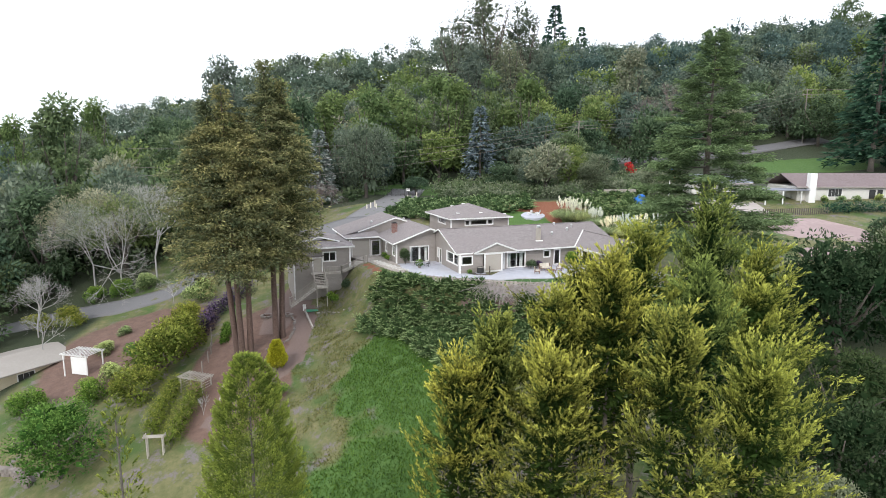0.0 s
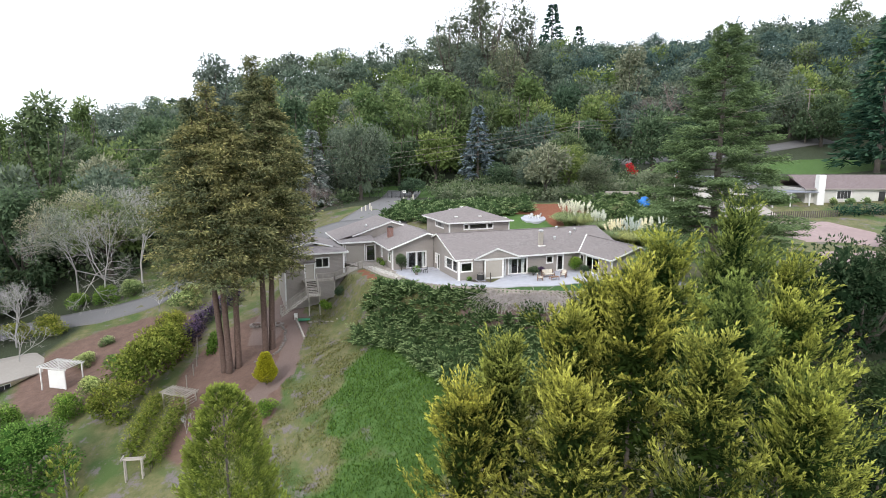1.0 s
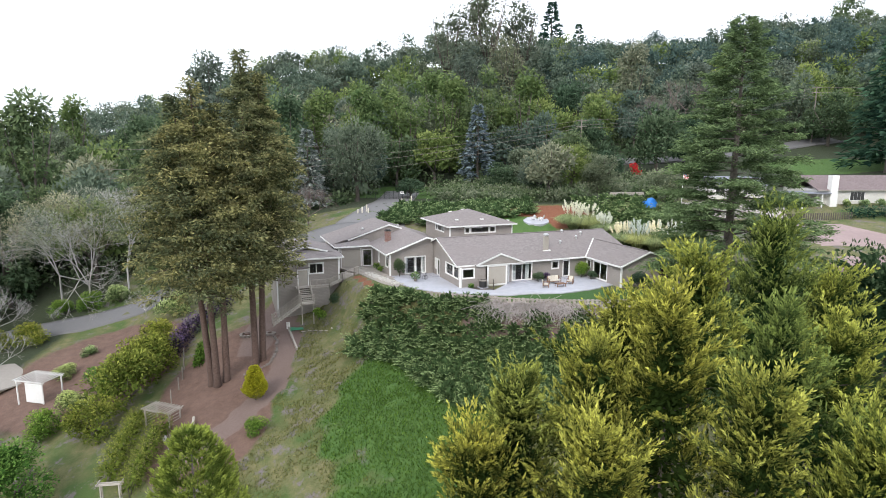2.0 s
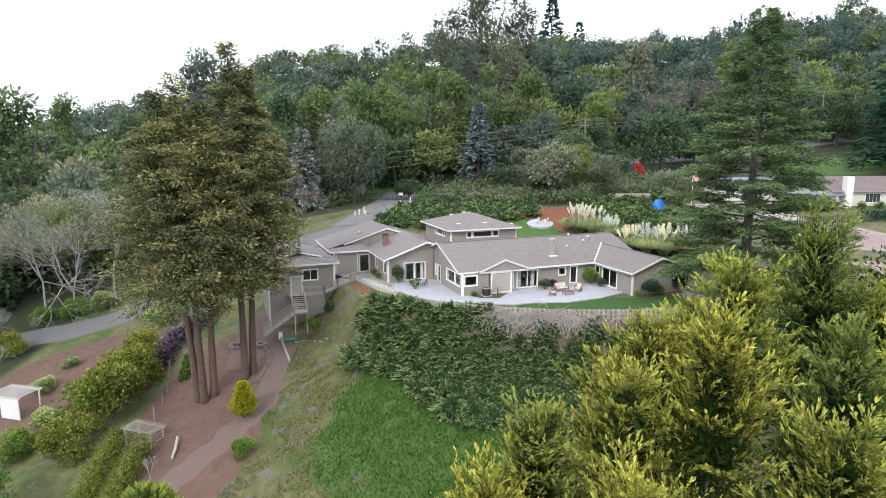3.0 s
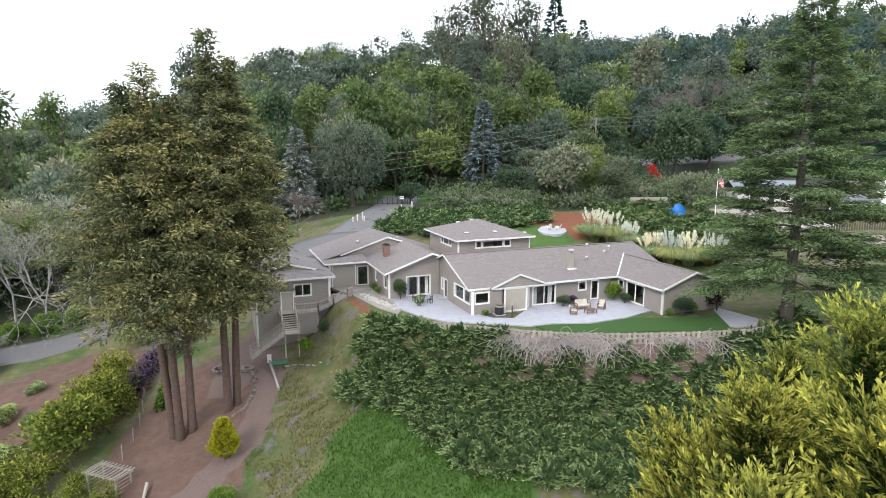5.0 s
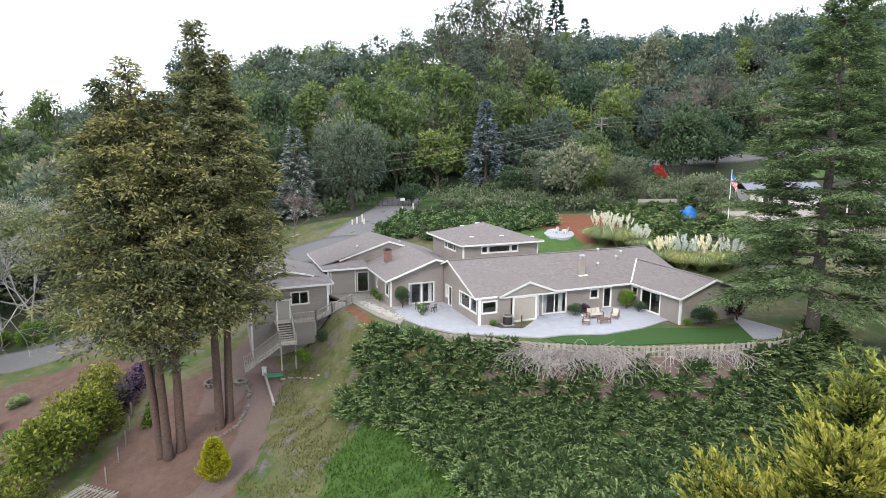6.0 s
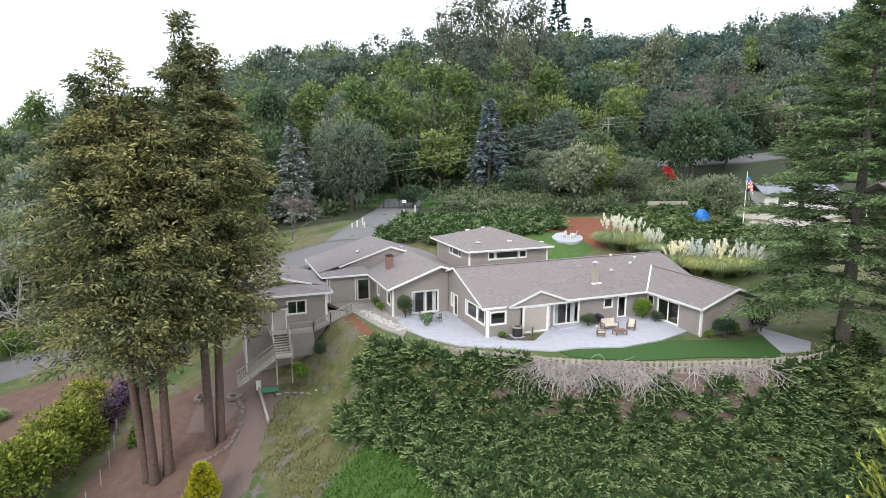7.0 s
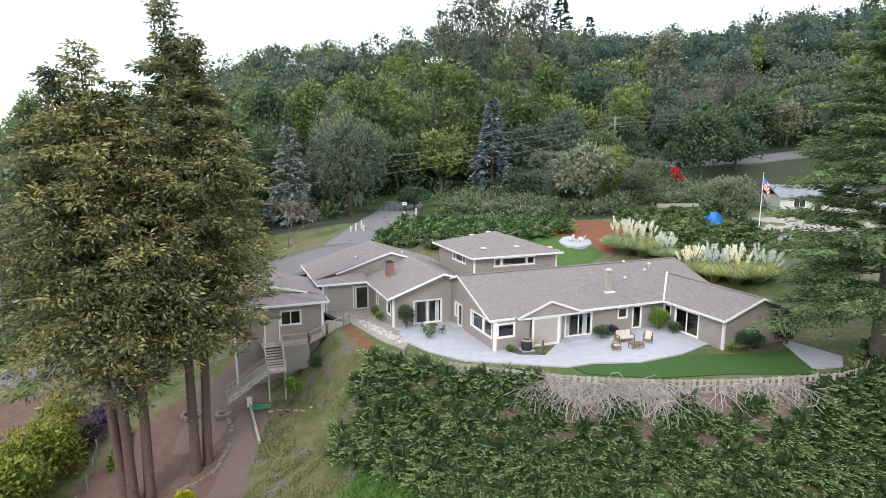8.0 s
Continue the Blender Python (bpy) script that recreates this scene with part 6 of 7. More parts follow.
def seat_thing(name, m, width, label, category, group=""):
    """An outdoor seat with teak frame, cushion and slatted arms."""
    t = thing(name, m, label, category, group)
    w = width / 2
    for x in (-w + 0.04, w - 0.04):
        for y, h in ((-0.33, 0.6), (0.33, 0.85)):
            part("leg", box(bmesh.new(), x - 0.035, y - 0.035, 0, x + 0.035, y + 0.035, h, 0.008), "teak", t)
        part("armrest", box(bmesh.new(), x - 0.05, -0.4, 0.6, x + 0.05, 0.36, 0.64, 0.01), "teak", t)
    part("seat_frame", box(bmesh.new(), -w + 0.05, -0.34, 0.28, w - 0.05, 0.34, 0.34), "teak", t)
    n = max(1, round(width / 0.65))
    for i in range(n):
        x0, x1 = -w + 0.1 + (width - 0.2) * i / n, -w + 0.1 + (width - 0.2) * (i + 1) / n
        part("cushion", box(bmesh.new(), x0 + 0.01, -0.36, 0.34, x1 - 0.01, 0.26, 0.47, 0.04), "cushion", t)
        part("back_cushion", box(bmesh.new(), x0 + 0.01, -0.07, 0, x1 - 0.01, 0.07, 0.5, 0.04, pose(0, 0.28, 0.44, -14)), "cushion", t)
    part("back_rail", box(bmesh.new(), -w + 0.04, 0.33, 0.8, w - 0.04, 0.38, 0.88, 0.01), "teak", t)
    return t


seat_thing("garden_sofa", at_house(12.1, -2.1, -4), 1.65, "teak garden sofa with cream cushions", "sofa")
seat_thing("garden_armchair", at_house(10.0, -3.6, 62), 0.78, "teak garden armchair with cream cushions", "chair", "armchairs round the coffee table")
seat_thing("garden_armchair", at_house(13.9, -3.0, -48), 0.78, "teak garden armchair with cream cushions", "chair", "armchairs round the coffee table")
ct = thing("coffee_table", at_house(11.9, -3.9, -4), "low reddish-brown teak coffee table", "table")
for i in range(7):
    part("slat", box(bmesh.new(), -0.6, -0.36 + i * 0.105, 0.4, 0.6, -0.27 + i * 0.105, 0.43), "teak", ct)
for x in (-0.55, 0.55):
    for y in (-0.31, 0.31):
        part("leg", box(bmesh.new(), x - 0.035, y - 0.035, 0, x + 0.035, y + 0.035, 0.4), "teak", ct)
part("apron", box(bmesh.new(), -0.56, -0.33, 0.33, 0.56, 0.33, 0.395), "teak", ct)

bt = thing("bistro_table", at_house(-3.0, 6.6), "small dark metal patio table", "table")
bm = bmesh.new()
bmesh.ops.create_cone(bm, cap_ends=True, segments=24, radius1=0.45, radius2=0.45, depth=0.03, matrix=pose(0, 0, 0.72))
part("tabletop", bm, "black", bt)
for i in range(4):
    part("leg", beam(bmesh.new(), (0.32 * math.cos(i * 1.571), 0.32 * math.sin(i * 1.571), 0), (0.22 * math.cos(i * 1.571), 0.22 * math.sin(i * 1.571), 0.71), 0.03, 0.03), "black", bt)


def metal_chair(m, label):
    t = thing("patio_chair", m, label, "chair", "chairs round the patio table")
    for x in (-0.2, 0.2):
        for y, h in ((-0.2, 0.44), (0.2, 0.88)):
            part("leg", box(bmesh.new(), x - 0.015, y - 0.015, 0, x + 0.015, y + 0.015, h), "black", t)
    part("seat", box(bmesh.new(), -0.23, -0.23, 0.43, 0.23, 0.22, 0.46, 0.01), "black", t)
    for i in range(5):
        part("back_slat", box(bmesh.new(), -0.18 + i * 0.09 - 0.012, 0.19, 0.46, -0.18 + i * 0.09 + 0.012, 0.205, 0.86), "black", t)
    part("back_rail", box(bmesh.new(), -0.22, 0.185, 0.84, 0.22, 0.215, 0.89), "black", t)


metal_chair(at_house(-2.4, 5.8, 215), "dark metal patio chair beside the small table")
metal_chair(at_house(-3.7, 7.2, 40), "dark metal patio chair beside the small table")


def pot_plant(m, r, h, leaf, label, per=200):
    t = thing("potted_plant", m, label, "plant")
    bm = bmesh.new()
    bmesh.ops.create_cone(bm, cap_ends=True, segments=18, radius1=r * 0.35, radius2=r * 0.5, depth=h * 0.45, matrix=pose(0, 0, h * 0.225))
    part("pot", bm, "stone", t)
    lv = Leaves()
    clump(lv, (0, 0, h * 0.72), r, per, 0.22, 0.09, np.random.default_rng(int(h * 100)), 0.9)
    part("leaves", lv.mesh("leaves"), leaf, t)


pot_plant(at_house(-3.9, 5.2), 0.5, 0.95, "shrub", "bushy green plant in a stone pot")


def bush(u, v, r, h, leaf, label, seed, n=700, length=0.16, z=0.0, name="shrub", world_xy=None):
    """A dense small shrub standing on the ground."""
    m = at_house(u, v, 0, z) if world_xy is None else pose(*world_xy)
    t = thing(name, m, label, "shrub")
    rng = np.random.default_rng(seed)
    bm = bmesh.new()
    for i in range(5):
        a = i * 1.26
        tube(bm, [(0, 0, -0.05), (math.cos(a) * r * 0.3, math.sin(a) * r * 0.3, h * 0.5)], [0.03, 0.012], 5)
    part("stems", bm, "bark", t)
    lv = Leaves()
    for i in range(7):
        d = sphere_dirs(1, rng, -0.5)[0]
        clump(lv, (d[0] * r * 0.42, d[1] * r * 0.42, h * 0.5 + d[2] * h * 0.26), min(r, h * 0.5) * 0.62, n // 7, length, length * 0.45, rng, max(0.8, h / (2.4 * r)))
    part("leaves", lv.mesh("leaves"), leaf, t)


bush(-5.0, 8.5, 0.8, 2.5, "oak", "tall clipped green shrub against the house", 401, 4200, 0.13)
bush(10.7, -0.6, 0.8, 1.3, "oak", "rounded green shrub against the house", 402, 2000, 0.13)
bush(12.2, -0.3, 0.7, 1.0, "purple", "low dark reddish shrub against the house", 403)
bush(17.4, -0.4, 0.95, 2.3, "shrub", "tall leafy green shrub in the corner of the house", 404, 2600, 0.14)
bush(17.8, -1.9, 0.95, 1.1, "oak", "low dark green shrub by the patio", 405, 2000, 0.13)
bush(20.3, -8.1, 1.25, 2.1, "oak", "rounded dark green shrub at the end of the house", 406, 3600, 0.13)
bush(24.9, -8.0, 1.3, 3.2, "maroon", "tall dark maroon shrub at the end of the house", 416, 3000, 0.16)
bush(21.8, -7.8, 0.8, 1.2, "shrub", "leafy green shrub at the end of the house", 407)
bush(1.2, -0.9, 0.4, 0.6, "shrub", "small green plant by the corner of the house", 408, 300)
bush(18.9, -7.6, 0.4, 0.7, "shrub", "small green plant by the corner of the house", 409, 300)
bush(-13.3, 9.6, 0.9, 1.8, "oak", "dark green shrub below the deck", 410, 1800, 0.16, -3.6)
bush(-15.9, 7.6, 0.9, 1.6, "shrub", "green shrub beside the stairs", 411, 900, 0.2, -4.6)
bush(-6.6, 12.0, 0.45, 0.9, "shrub", "small green plant along the entry walk", 412, 300)
bush(-6.7, 14.0, 0.45, 1.1, "shrub", "small green plant along the entry walk", 413, 300)
bm = bmesh.new()
slab(bm, [tuple(to_world(*q, -0.005)) for q in ((0.05, -0.3), (3.5, -0.3), (3.5, -2.3), (1.5, -1.7), (-1.0, 0.3), (0.0, 1.4))], 0.15)
tagged(part("planting_bed", bm, "bark"), "bare dark soil bed at the corner of the house", "flower bed", kind="structure")

ac = thing("air_conditioner", at_house(2.75, -0.95), "dark grey outdoor air conditioning unit", "air conditioner")
bm = bmesh.new()
bmesh.ops.create_cone(bm, cap_ends=True, segments=28, radius1=0.46, radius2=0.46, depth=0.8, matrix=pose(0, 0, 0.45))
part("casing", bm, "black", ac)
bm = bmesh.new()
bmesh.ops.create_cone(bm, cap_ends=True, segments=28, radius1=0.5, radius2=0.48, depth=0.08, matrix=pose(0, 0, 0.89))
part("top_ring", bm, "soffit", ac)
for i in range(6):
    part("grille_bar", beam(bmesh.new(), (0.4 * math.cos(i * 0.524), 0.4 * math.sin(i * 0.524), 0.95), (-0.4 * math.cos(i * 0.524), -0.4 * math.sin(i * 0.524), 0.95), 0.02, 0.02), "black", ac)
part("base_pad", box(bmesh.new(), -0.55, -0.55, -0.02, 0.55, 0.55, 0.05), "concrete", ac)

gate = thing("garden_gate", at_house(3.9, -1.6, 62), "low grey wooden garden gate beside the patio", "gate")
for i in range(8):
    part("picket", box(bmesh.new(), -0.9 + i * 0.24, -0.02, 0.05, -0.78 + i * 0.24, 0.02, 1.05), "deck", gate)
for z in (0.25, 0.85):
    part("rail", box(bmesh.new(), -0.95, 0.02, z, 0.95, 0.05, z + 0.09), "deck", gate)
part("post", box(bmesh.new(), -1.08, -0.07, -0.1, -0.94, 0.07, 1.25), "bark", gate)
for u0, u1, v0, v1 in ((7.4, 9.6, -0.75, 0.4), (14.7, 16.1, -0.5, 0.4)):
    tagged(part("door_step", box(bmesh.new(), u0, v0, 0, u1, v1, 0.13, 0.015), "concrete"), "pale concrete step below a glazed door", "step", kind="structure").matrix_world = HOUSE
tagged(part("door_step", box(bmesh.new(), -1.0, 6.6, 0, -0.05, 7.8, 0.13, 0.015), "concrete"), "pale concrete step below a glazed door", "step", kind="structure").matrix_world = HOUSE


# stones of the entry walk: flags and a border of pebbles
def stone_mesh(name, seed, mat, r, thick, sides=7):
    rng = np.random.default_rng(seed)
    bm = bmesh.new()
    pts = [(math.cos(k * math.tau / sides) * r * rng.uniform(0.75, 1.1), math.sin(k * math.tau / sides) * r * rng.uniform(0.75, 1.1), thick) for k in range(sides)]
    slab(bm, pts, thick * 1.5)
    return shared(name, bm, mat)


rng = np.random.default_rng(21)
walk_stones = thing("flagstones", HOUSE, "uneven brown and grey flagstones of the entry walk", "flagstones")
flag_mes = [stone_mesh("flagstone", 500 + i, "flag", 0.42, 0.035) for i in range(4)]
for i in range(9):
    for j in range(3):
        f_ = part("flagstone", flag_mes[(i + j) % 4], None, walk_stones)
        f_.matrix_local = pose(-9.2 + j * 0.95 + i * 0.14 + rng.uniform(-0.1, 0.1), 15.8 - i * 0.95 + rng.uniform(-0.1, 0.1), -0.015, 0, 0, rng.uniform(0, 360))
peb_mes = [stone_mesh("pebble", 520 + i, "pebble", 0.13, 0.1, 6) for i in range(3)]
pebbles = thing("pebble_border", HOUSE, "border of pale rounded pebbles beside the entry walk", "pebbles")
for i in range(150):
    a = rng.uniform(0, 1)
    f_ = part("pebble", peb_mes[i % 3], None, pebbles)
    s_ = rng.uniform(0.7, 1.6)
    f_.matrix_local = pose(-9.2 + a * 2.3 + rng.uniform(-0.1, 1.0), 12.6 - a * 8.2 + rng.uniform(-0.4, 0.4), -0.02, 0, 0, rng.uniform(0, 360)) @ Matrix.Scale(s_, 4)

# ---- below the house: path edge, stones, small things ----
kerb = thing("path_kerb", pose(0, 0, 0), "low pale concrete kerb beside the dirt path", "kerb")
K = [(-21.6, 78.6), (-20.6, 76.6), (-19.7, 74.8), (-19.0, 73.4)]
for (ax, ay), (bx, by) in zip(K, K[1:]):
    part("kerb_piece", beam(bmesh.new(), (ax, ay, gz(ax, ay) + 0.12), (bx, by, gz(bx, by) + 0.12), 0.2, 0.4), "flag", kerb)
edge_mes = [stone_mesh("stone", 530 + i, "stone", 0.13, 0.1, 6) for i in range(3)]
edge_stones = thing("edging_stones", pose(0, 0, 0), "row of grey-brown stones edging the redwood bed", "stones")
for i, (x, y, a) in enumerate(along([(-23.4, 77.5), (-22.0, 75.5), (-21.4, 73), (-21.5, 70.5), (-22.6, 69), (-24, 68.6)], 0.34)):
    f_ = part("stone", edge_mes[i % 3], None, edge_stones)
    f_.matrix_local = pose(x + rng.uniform(-0.1, 0.1), y + rng.uniform(-0.1, 0.1), gz(x, y) + 0.02, 0, 0, i * 50) @ Matrix.Scale(rng.uniform(0.9, 1.8), 4)
for n_, (cx, cy, r) in enumerate(((-26.5, 77.8, 0.8), (-23.4, 77.2, 0.55))):
    ring = thing("stone_ring", pose(cx, cy, gz(cx, cy)), "ring of dark rough stones round a tree stump", "stone ring")
    for k in range(11):
        f_ = part("stone", edge_mes[k % 3], None, ring)
        f_.matrix_local = pose(r * math.cos(k * 0.571), r * math.sin(k * 0.571), 0.04, 0, 0, k * 40) @ Matrix.Scale(1.7, 4)
    bm = bmesh.new()
    tube(bm, [(0, 0, -0.1), (0, 0, 0.28)], [r * 0.5, r * 0.42], 12)
    part("stump", bm, "bark_red", ring)
step_stones = thing("stepping_stones", pose(0, 0, 0), "pale flat stepping stones across the grass", "stepping stones")
for i in range(6):
    x, y = -19.2 + i * 0.75, 77.2 + 0.25 * math.sin(i)
    f_ = part("stone", flag_mes[i % 4], None, step_stones)
    f_.matrix_local = pose(x, y, gz(x, y) + 0.03, 0, 0, i * 70) @ Matrix.Scale(0.7, 4)
mat_ = tagged(part("green_mat", box(bmesh.new(), -0.8, -0.6, 0, 0.8, 0.6, 0.05, 0.02), "green_plastic"), "flat green plastic sheet on the grass", "plastic sheet")
mat_.matrix_world = pose(-20.2, 77.8, gz(-20.2, 77.8) + 0.06, 0, 0, 20)
up_ = thing("utility_box", pose(-21.3, 78.0, gz(-21.3, 78.0)), "small pale utility box beside the kerb", "utility box")
part("cabinet", box(bmesh.new(), -0.2, -0.15, -0.1, 0.2, 0.15, 0.75, 0.03), "white", up_)
part("cap", box(bmesh.new(), -0.24, -0.19, 0.75, 0.24, 0.19, 0.8, 0.02), "white", up_)

# yellow shrub
ys = thing("yellow_shrub", pose(-20.8, 63.8, gz(-20.8, 63.8) - 0.1), "bright yellow conical shrub on bare soil", "shrub")
bm = bmesh.new()
tube(bm, [(0, 0, -0.1), (0, 0, 1.4)], [0.09, 0.03], 6)
part("stem", bm, "bark", ys)
part("leaves", conifer_mesh("leaves", 610, 3.5, 1.05, 0.05, 300, 46, 0.16, 0.075, 0.5, 1.3, 0.75, 0.2, 0.4, 0, 1.1), "yellow", ys)


# purple flowering row and the long hedges
def row(name, pts, r, mat, label, seed, step=0.7, per=150, length=0.2, tall=1.0, category="hedge"):
    t = thing(name, pose(0, 0, 0), label, category)
    rng = np.random.default_rng(seed)
    lv = Leaves()
    bm = bmesh.new()
    for x, y, a in along(pts, step):
        g = gz(x, y)
        clump(lv, (x + rng.normal(scale=0.12), y + rng.normal(scale=0.12), g + r * tall * 0.75), r * rng.uniform(0.85, 1.15), per, length, length * 0.45, rng, tall)
        tube(bm, [(x, y, g - 0.1), (x, y, g + r * tall * 0.6)], [0.05, 0.02], 5)
    part("leaves", lv.mesh("leaves"), mat, t)
    part("stems", bm, "bark", t)


row("flowering_hedge", [(-34.6, 75.5), (-35.2, 79.5), (-34.8, 84), (-33.5, 89)], 1.25, "purple", "row of purple-flowering shrubs along the drive", 71, 0.8, 170, 0.25, 1.15)
row("hedge", [(-32.2, 62.2), (-31.7, 58.5), (-31.2, 54.6)], 1.1, "olive", "narrow clipped yellow-green hedge", 72, 0.4, 260, 0.14, 1.3)
row("hedge", [(-28.8, 60.2), (-28.7, 57.5), (-28.4, 52.8)], 1.1, "olive", "narrow clipped yellow-green hedge", 73, 0.4, 260, 0.14, 1.3)
row("flower_border", [(-31.8, 76.5), (-31.0, 74), (-30.6, 72.2)], 0.4, "grass", "low green strappy plants beside the wire fence", 74, 0.45, 60, 0.4, 0.9, "plants")

# wire fence with posts on the left of the redwoods
wf = thing("wire_fence", pose(0, 0, 0), "old wire fence on thin grey posts", "fence")
wire_pts = [(x, y) for x, y, a in along([(-33.2, 74.5), (-31.6, 71.0), (-30.4, 66.5), (-30.6, 63.5)], 2.4)]
for x, y in wire_pts:
    part("post", box(bmesh.new(), x - 0.05, y - 0.05, gz(x, y) - 0.3, x + 0.05, y + 0.05, gz(x, y) + 1.5), "pole", wf)
for (ax, ay), (bx, by) in zip(wire_pts, wire_pts[1:]):
    for h in (0.3, 0.6, 0.9, 1.2, 1.45):
        part("wire", beam(bmesh.new(), (ax, ay, gz(ax, ay) + h), (bx, by, gz(bx, by) + h), 0.012, 0.012), "black", wf)


# rose arbor and white pergola
def pergola(name, m, w, d, h, mat, label, slats, lattice=False):
    t = thing(name, m, label, "pergola")
    for x in (-w / 2, w / 2):
        for y in (-d / 2, d / 2):
            part("post", box(bmesh.new(), x - 0.06, y - 0.06, -0.5, x + 0.06, y + 0.06, h), mat, t)
    for y in (-d / 2, d / 2):
        part("beam", box(bmesh.new(), -w / 2 - 0.3, y - 0.04, h - 0.02, w / 2 + 0.3, y + 0.04, h + 0.14), mat, t)
    for i in range(slats):
        x = -w / 2 - 0.2 + (w + 0.4) * i / (slats - 1)
        part("slat", box(bmesh.new(), x - 0.03, -d / 2 - 0.3, h + 0.14, x + 0.03, d / 2 + 0.3, h + 0.24), mat, t)
    if lattice:
        for x in (-w / 2, w / 2):
            for i in range(7):
                part("lattice_bar", box(bmesh.new(), x - 0.02, -d / 2, 0.2 + i * 0.3, x + 0.02, d / 2, 0.24 + i * 0.3), mat, t)
    return t


pergola("arbor", pose(-29.8, 62.2, gz(-29.8, 62.2) - 0.4, 0, 0, -18), 3.0, 1.5, 1.8, "deck", "weathered wooden garden arbor with slatted top", 10, True)
wp = pergola("pergola", pose(-49.0, 71.2, gz(-49, 71.2), 0, 0, -12), 3.6, 2.6, 2.4, "white", "white-painted garden pergola with a solid side panel", 10)
part("panel", box(bmesh.new(), -0.6, -1.33, 0.0, 1.9, -1.27, 2.3), "white", wp)
pergola("gate_frame", pose(-29.6, 52.4, gz(-29.6, 52.4), 0, 0, 10), 1.5, 0.3, 2.0, "deck", "plain grey wooden garden gate frame", 2)
lg = tagged(part("log", tube(bmesh.new(), [(-26.3, 61.5, gz(-26.3, 61.5) + 0.45), (-25.9, 60.2, gz(-25.9, 60.2) + 0.3), (-25.7, 59.0, gz(-25.7, 59) + 0.12)], [0.14, 0.13, 0.12], 7), "deck"), "short pale log lying on bare soil", "log")

# rubble wall in the near corner of the neighbour's garden
rw_ = thing("rubble_wall", pose(0, 0, 0), "low dry wall of grey rubble stones", "wall")
rub = [stone_mesh("stone", 540 + i, "stone", 0.4, 0.3, 6) for i in range(3)]
for i, (x, y, a) in enumerate(along([(-49, 53.6), (-44.5, 52.6), (-41.5, 50.6)], 0.55)):
    for k in range(2):
        f_ = part("stone", rub[(i + k) % 3], None, rw_)
        f_.matrix_local = pose(x + rng.uniform(-0.1, 0.1), y + rng.uniform(-0.1, 0.1), gz(x, y) + 0.1 + k * 0.38, rng.uniform(-8, 8), rng.uniform(-8, 8), i * 60 + k * 25)


# ---- behind the house ----
pad = tagged(part("stone_pad", tube(bmesh.new(), [(0, 0, -0.6), (0, 0, 0.06)], [2.3, 2.25], 36), "concrete"), "round pale stone seating pad", "pad", kind="structure")
pad_rise = [math.degrees(math.atan((gz(13.9, 113.2) - gz(13.9, 109.2)) / 4)), math.degrees(math.atan((gz(15.9, 111.2) - gz(11.9, 111.2)) / 4))]
pad.matrix_world = pose(13.9, 111.2, gz(13.9, 111.2) + 0.03, 0.7 * pad_rise[0], -0.7 * pad_rise[1])


def adirondack(m, label):
    t = thing("garden_chair", m, label, "chair", "white chairs on the stone pad")
    part("seat", box(bmesh.new(), -0.28, -0.4, 0, 0.28, 0.3, 0.04, 0.008, pose(0, 0, 0.33, -10)), "white", t)
    for i in range(5):
        part("back_slat", box(bmesh.new(), -0.27 + i * 0.11, -0.012, 0, -0.18 + i * 0.11, 0.012, 0.85 - 0.05 * abs(i - 2), 0.006, pose(0, 0.26, 0.28, -22)), "white", t)
    for x in (-0.33, 0.33):
        part("armrest", box(bmesh.new(), x - 0.07, -0.45, 0.58, x + 0.07, 0.35, 0.61, 0.008), "white", t)
        part("leg", box(bmesh.new(), x - 0.03, -0.42, 0, x + 0.03, -0.32, 0.58), "white", t)
        part("leg", box(bmesh.new(), x - 0.03, 0.15, 0, x + 0.03, 0.27, 0.58), "white", t)


pz = gz(13.9, 111.2) + 0.06
adirondack(pose(13.4, 111.4, pz, 0, 0, 200), "white wooden garden chair on the stone pad")
adirondack(pose(14.8, 111.0, pz, 0, 0, 235), "white wooden garden chair on the stone pad")


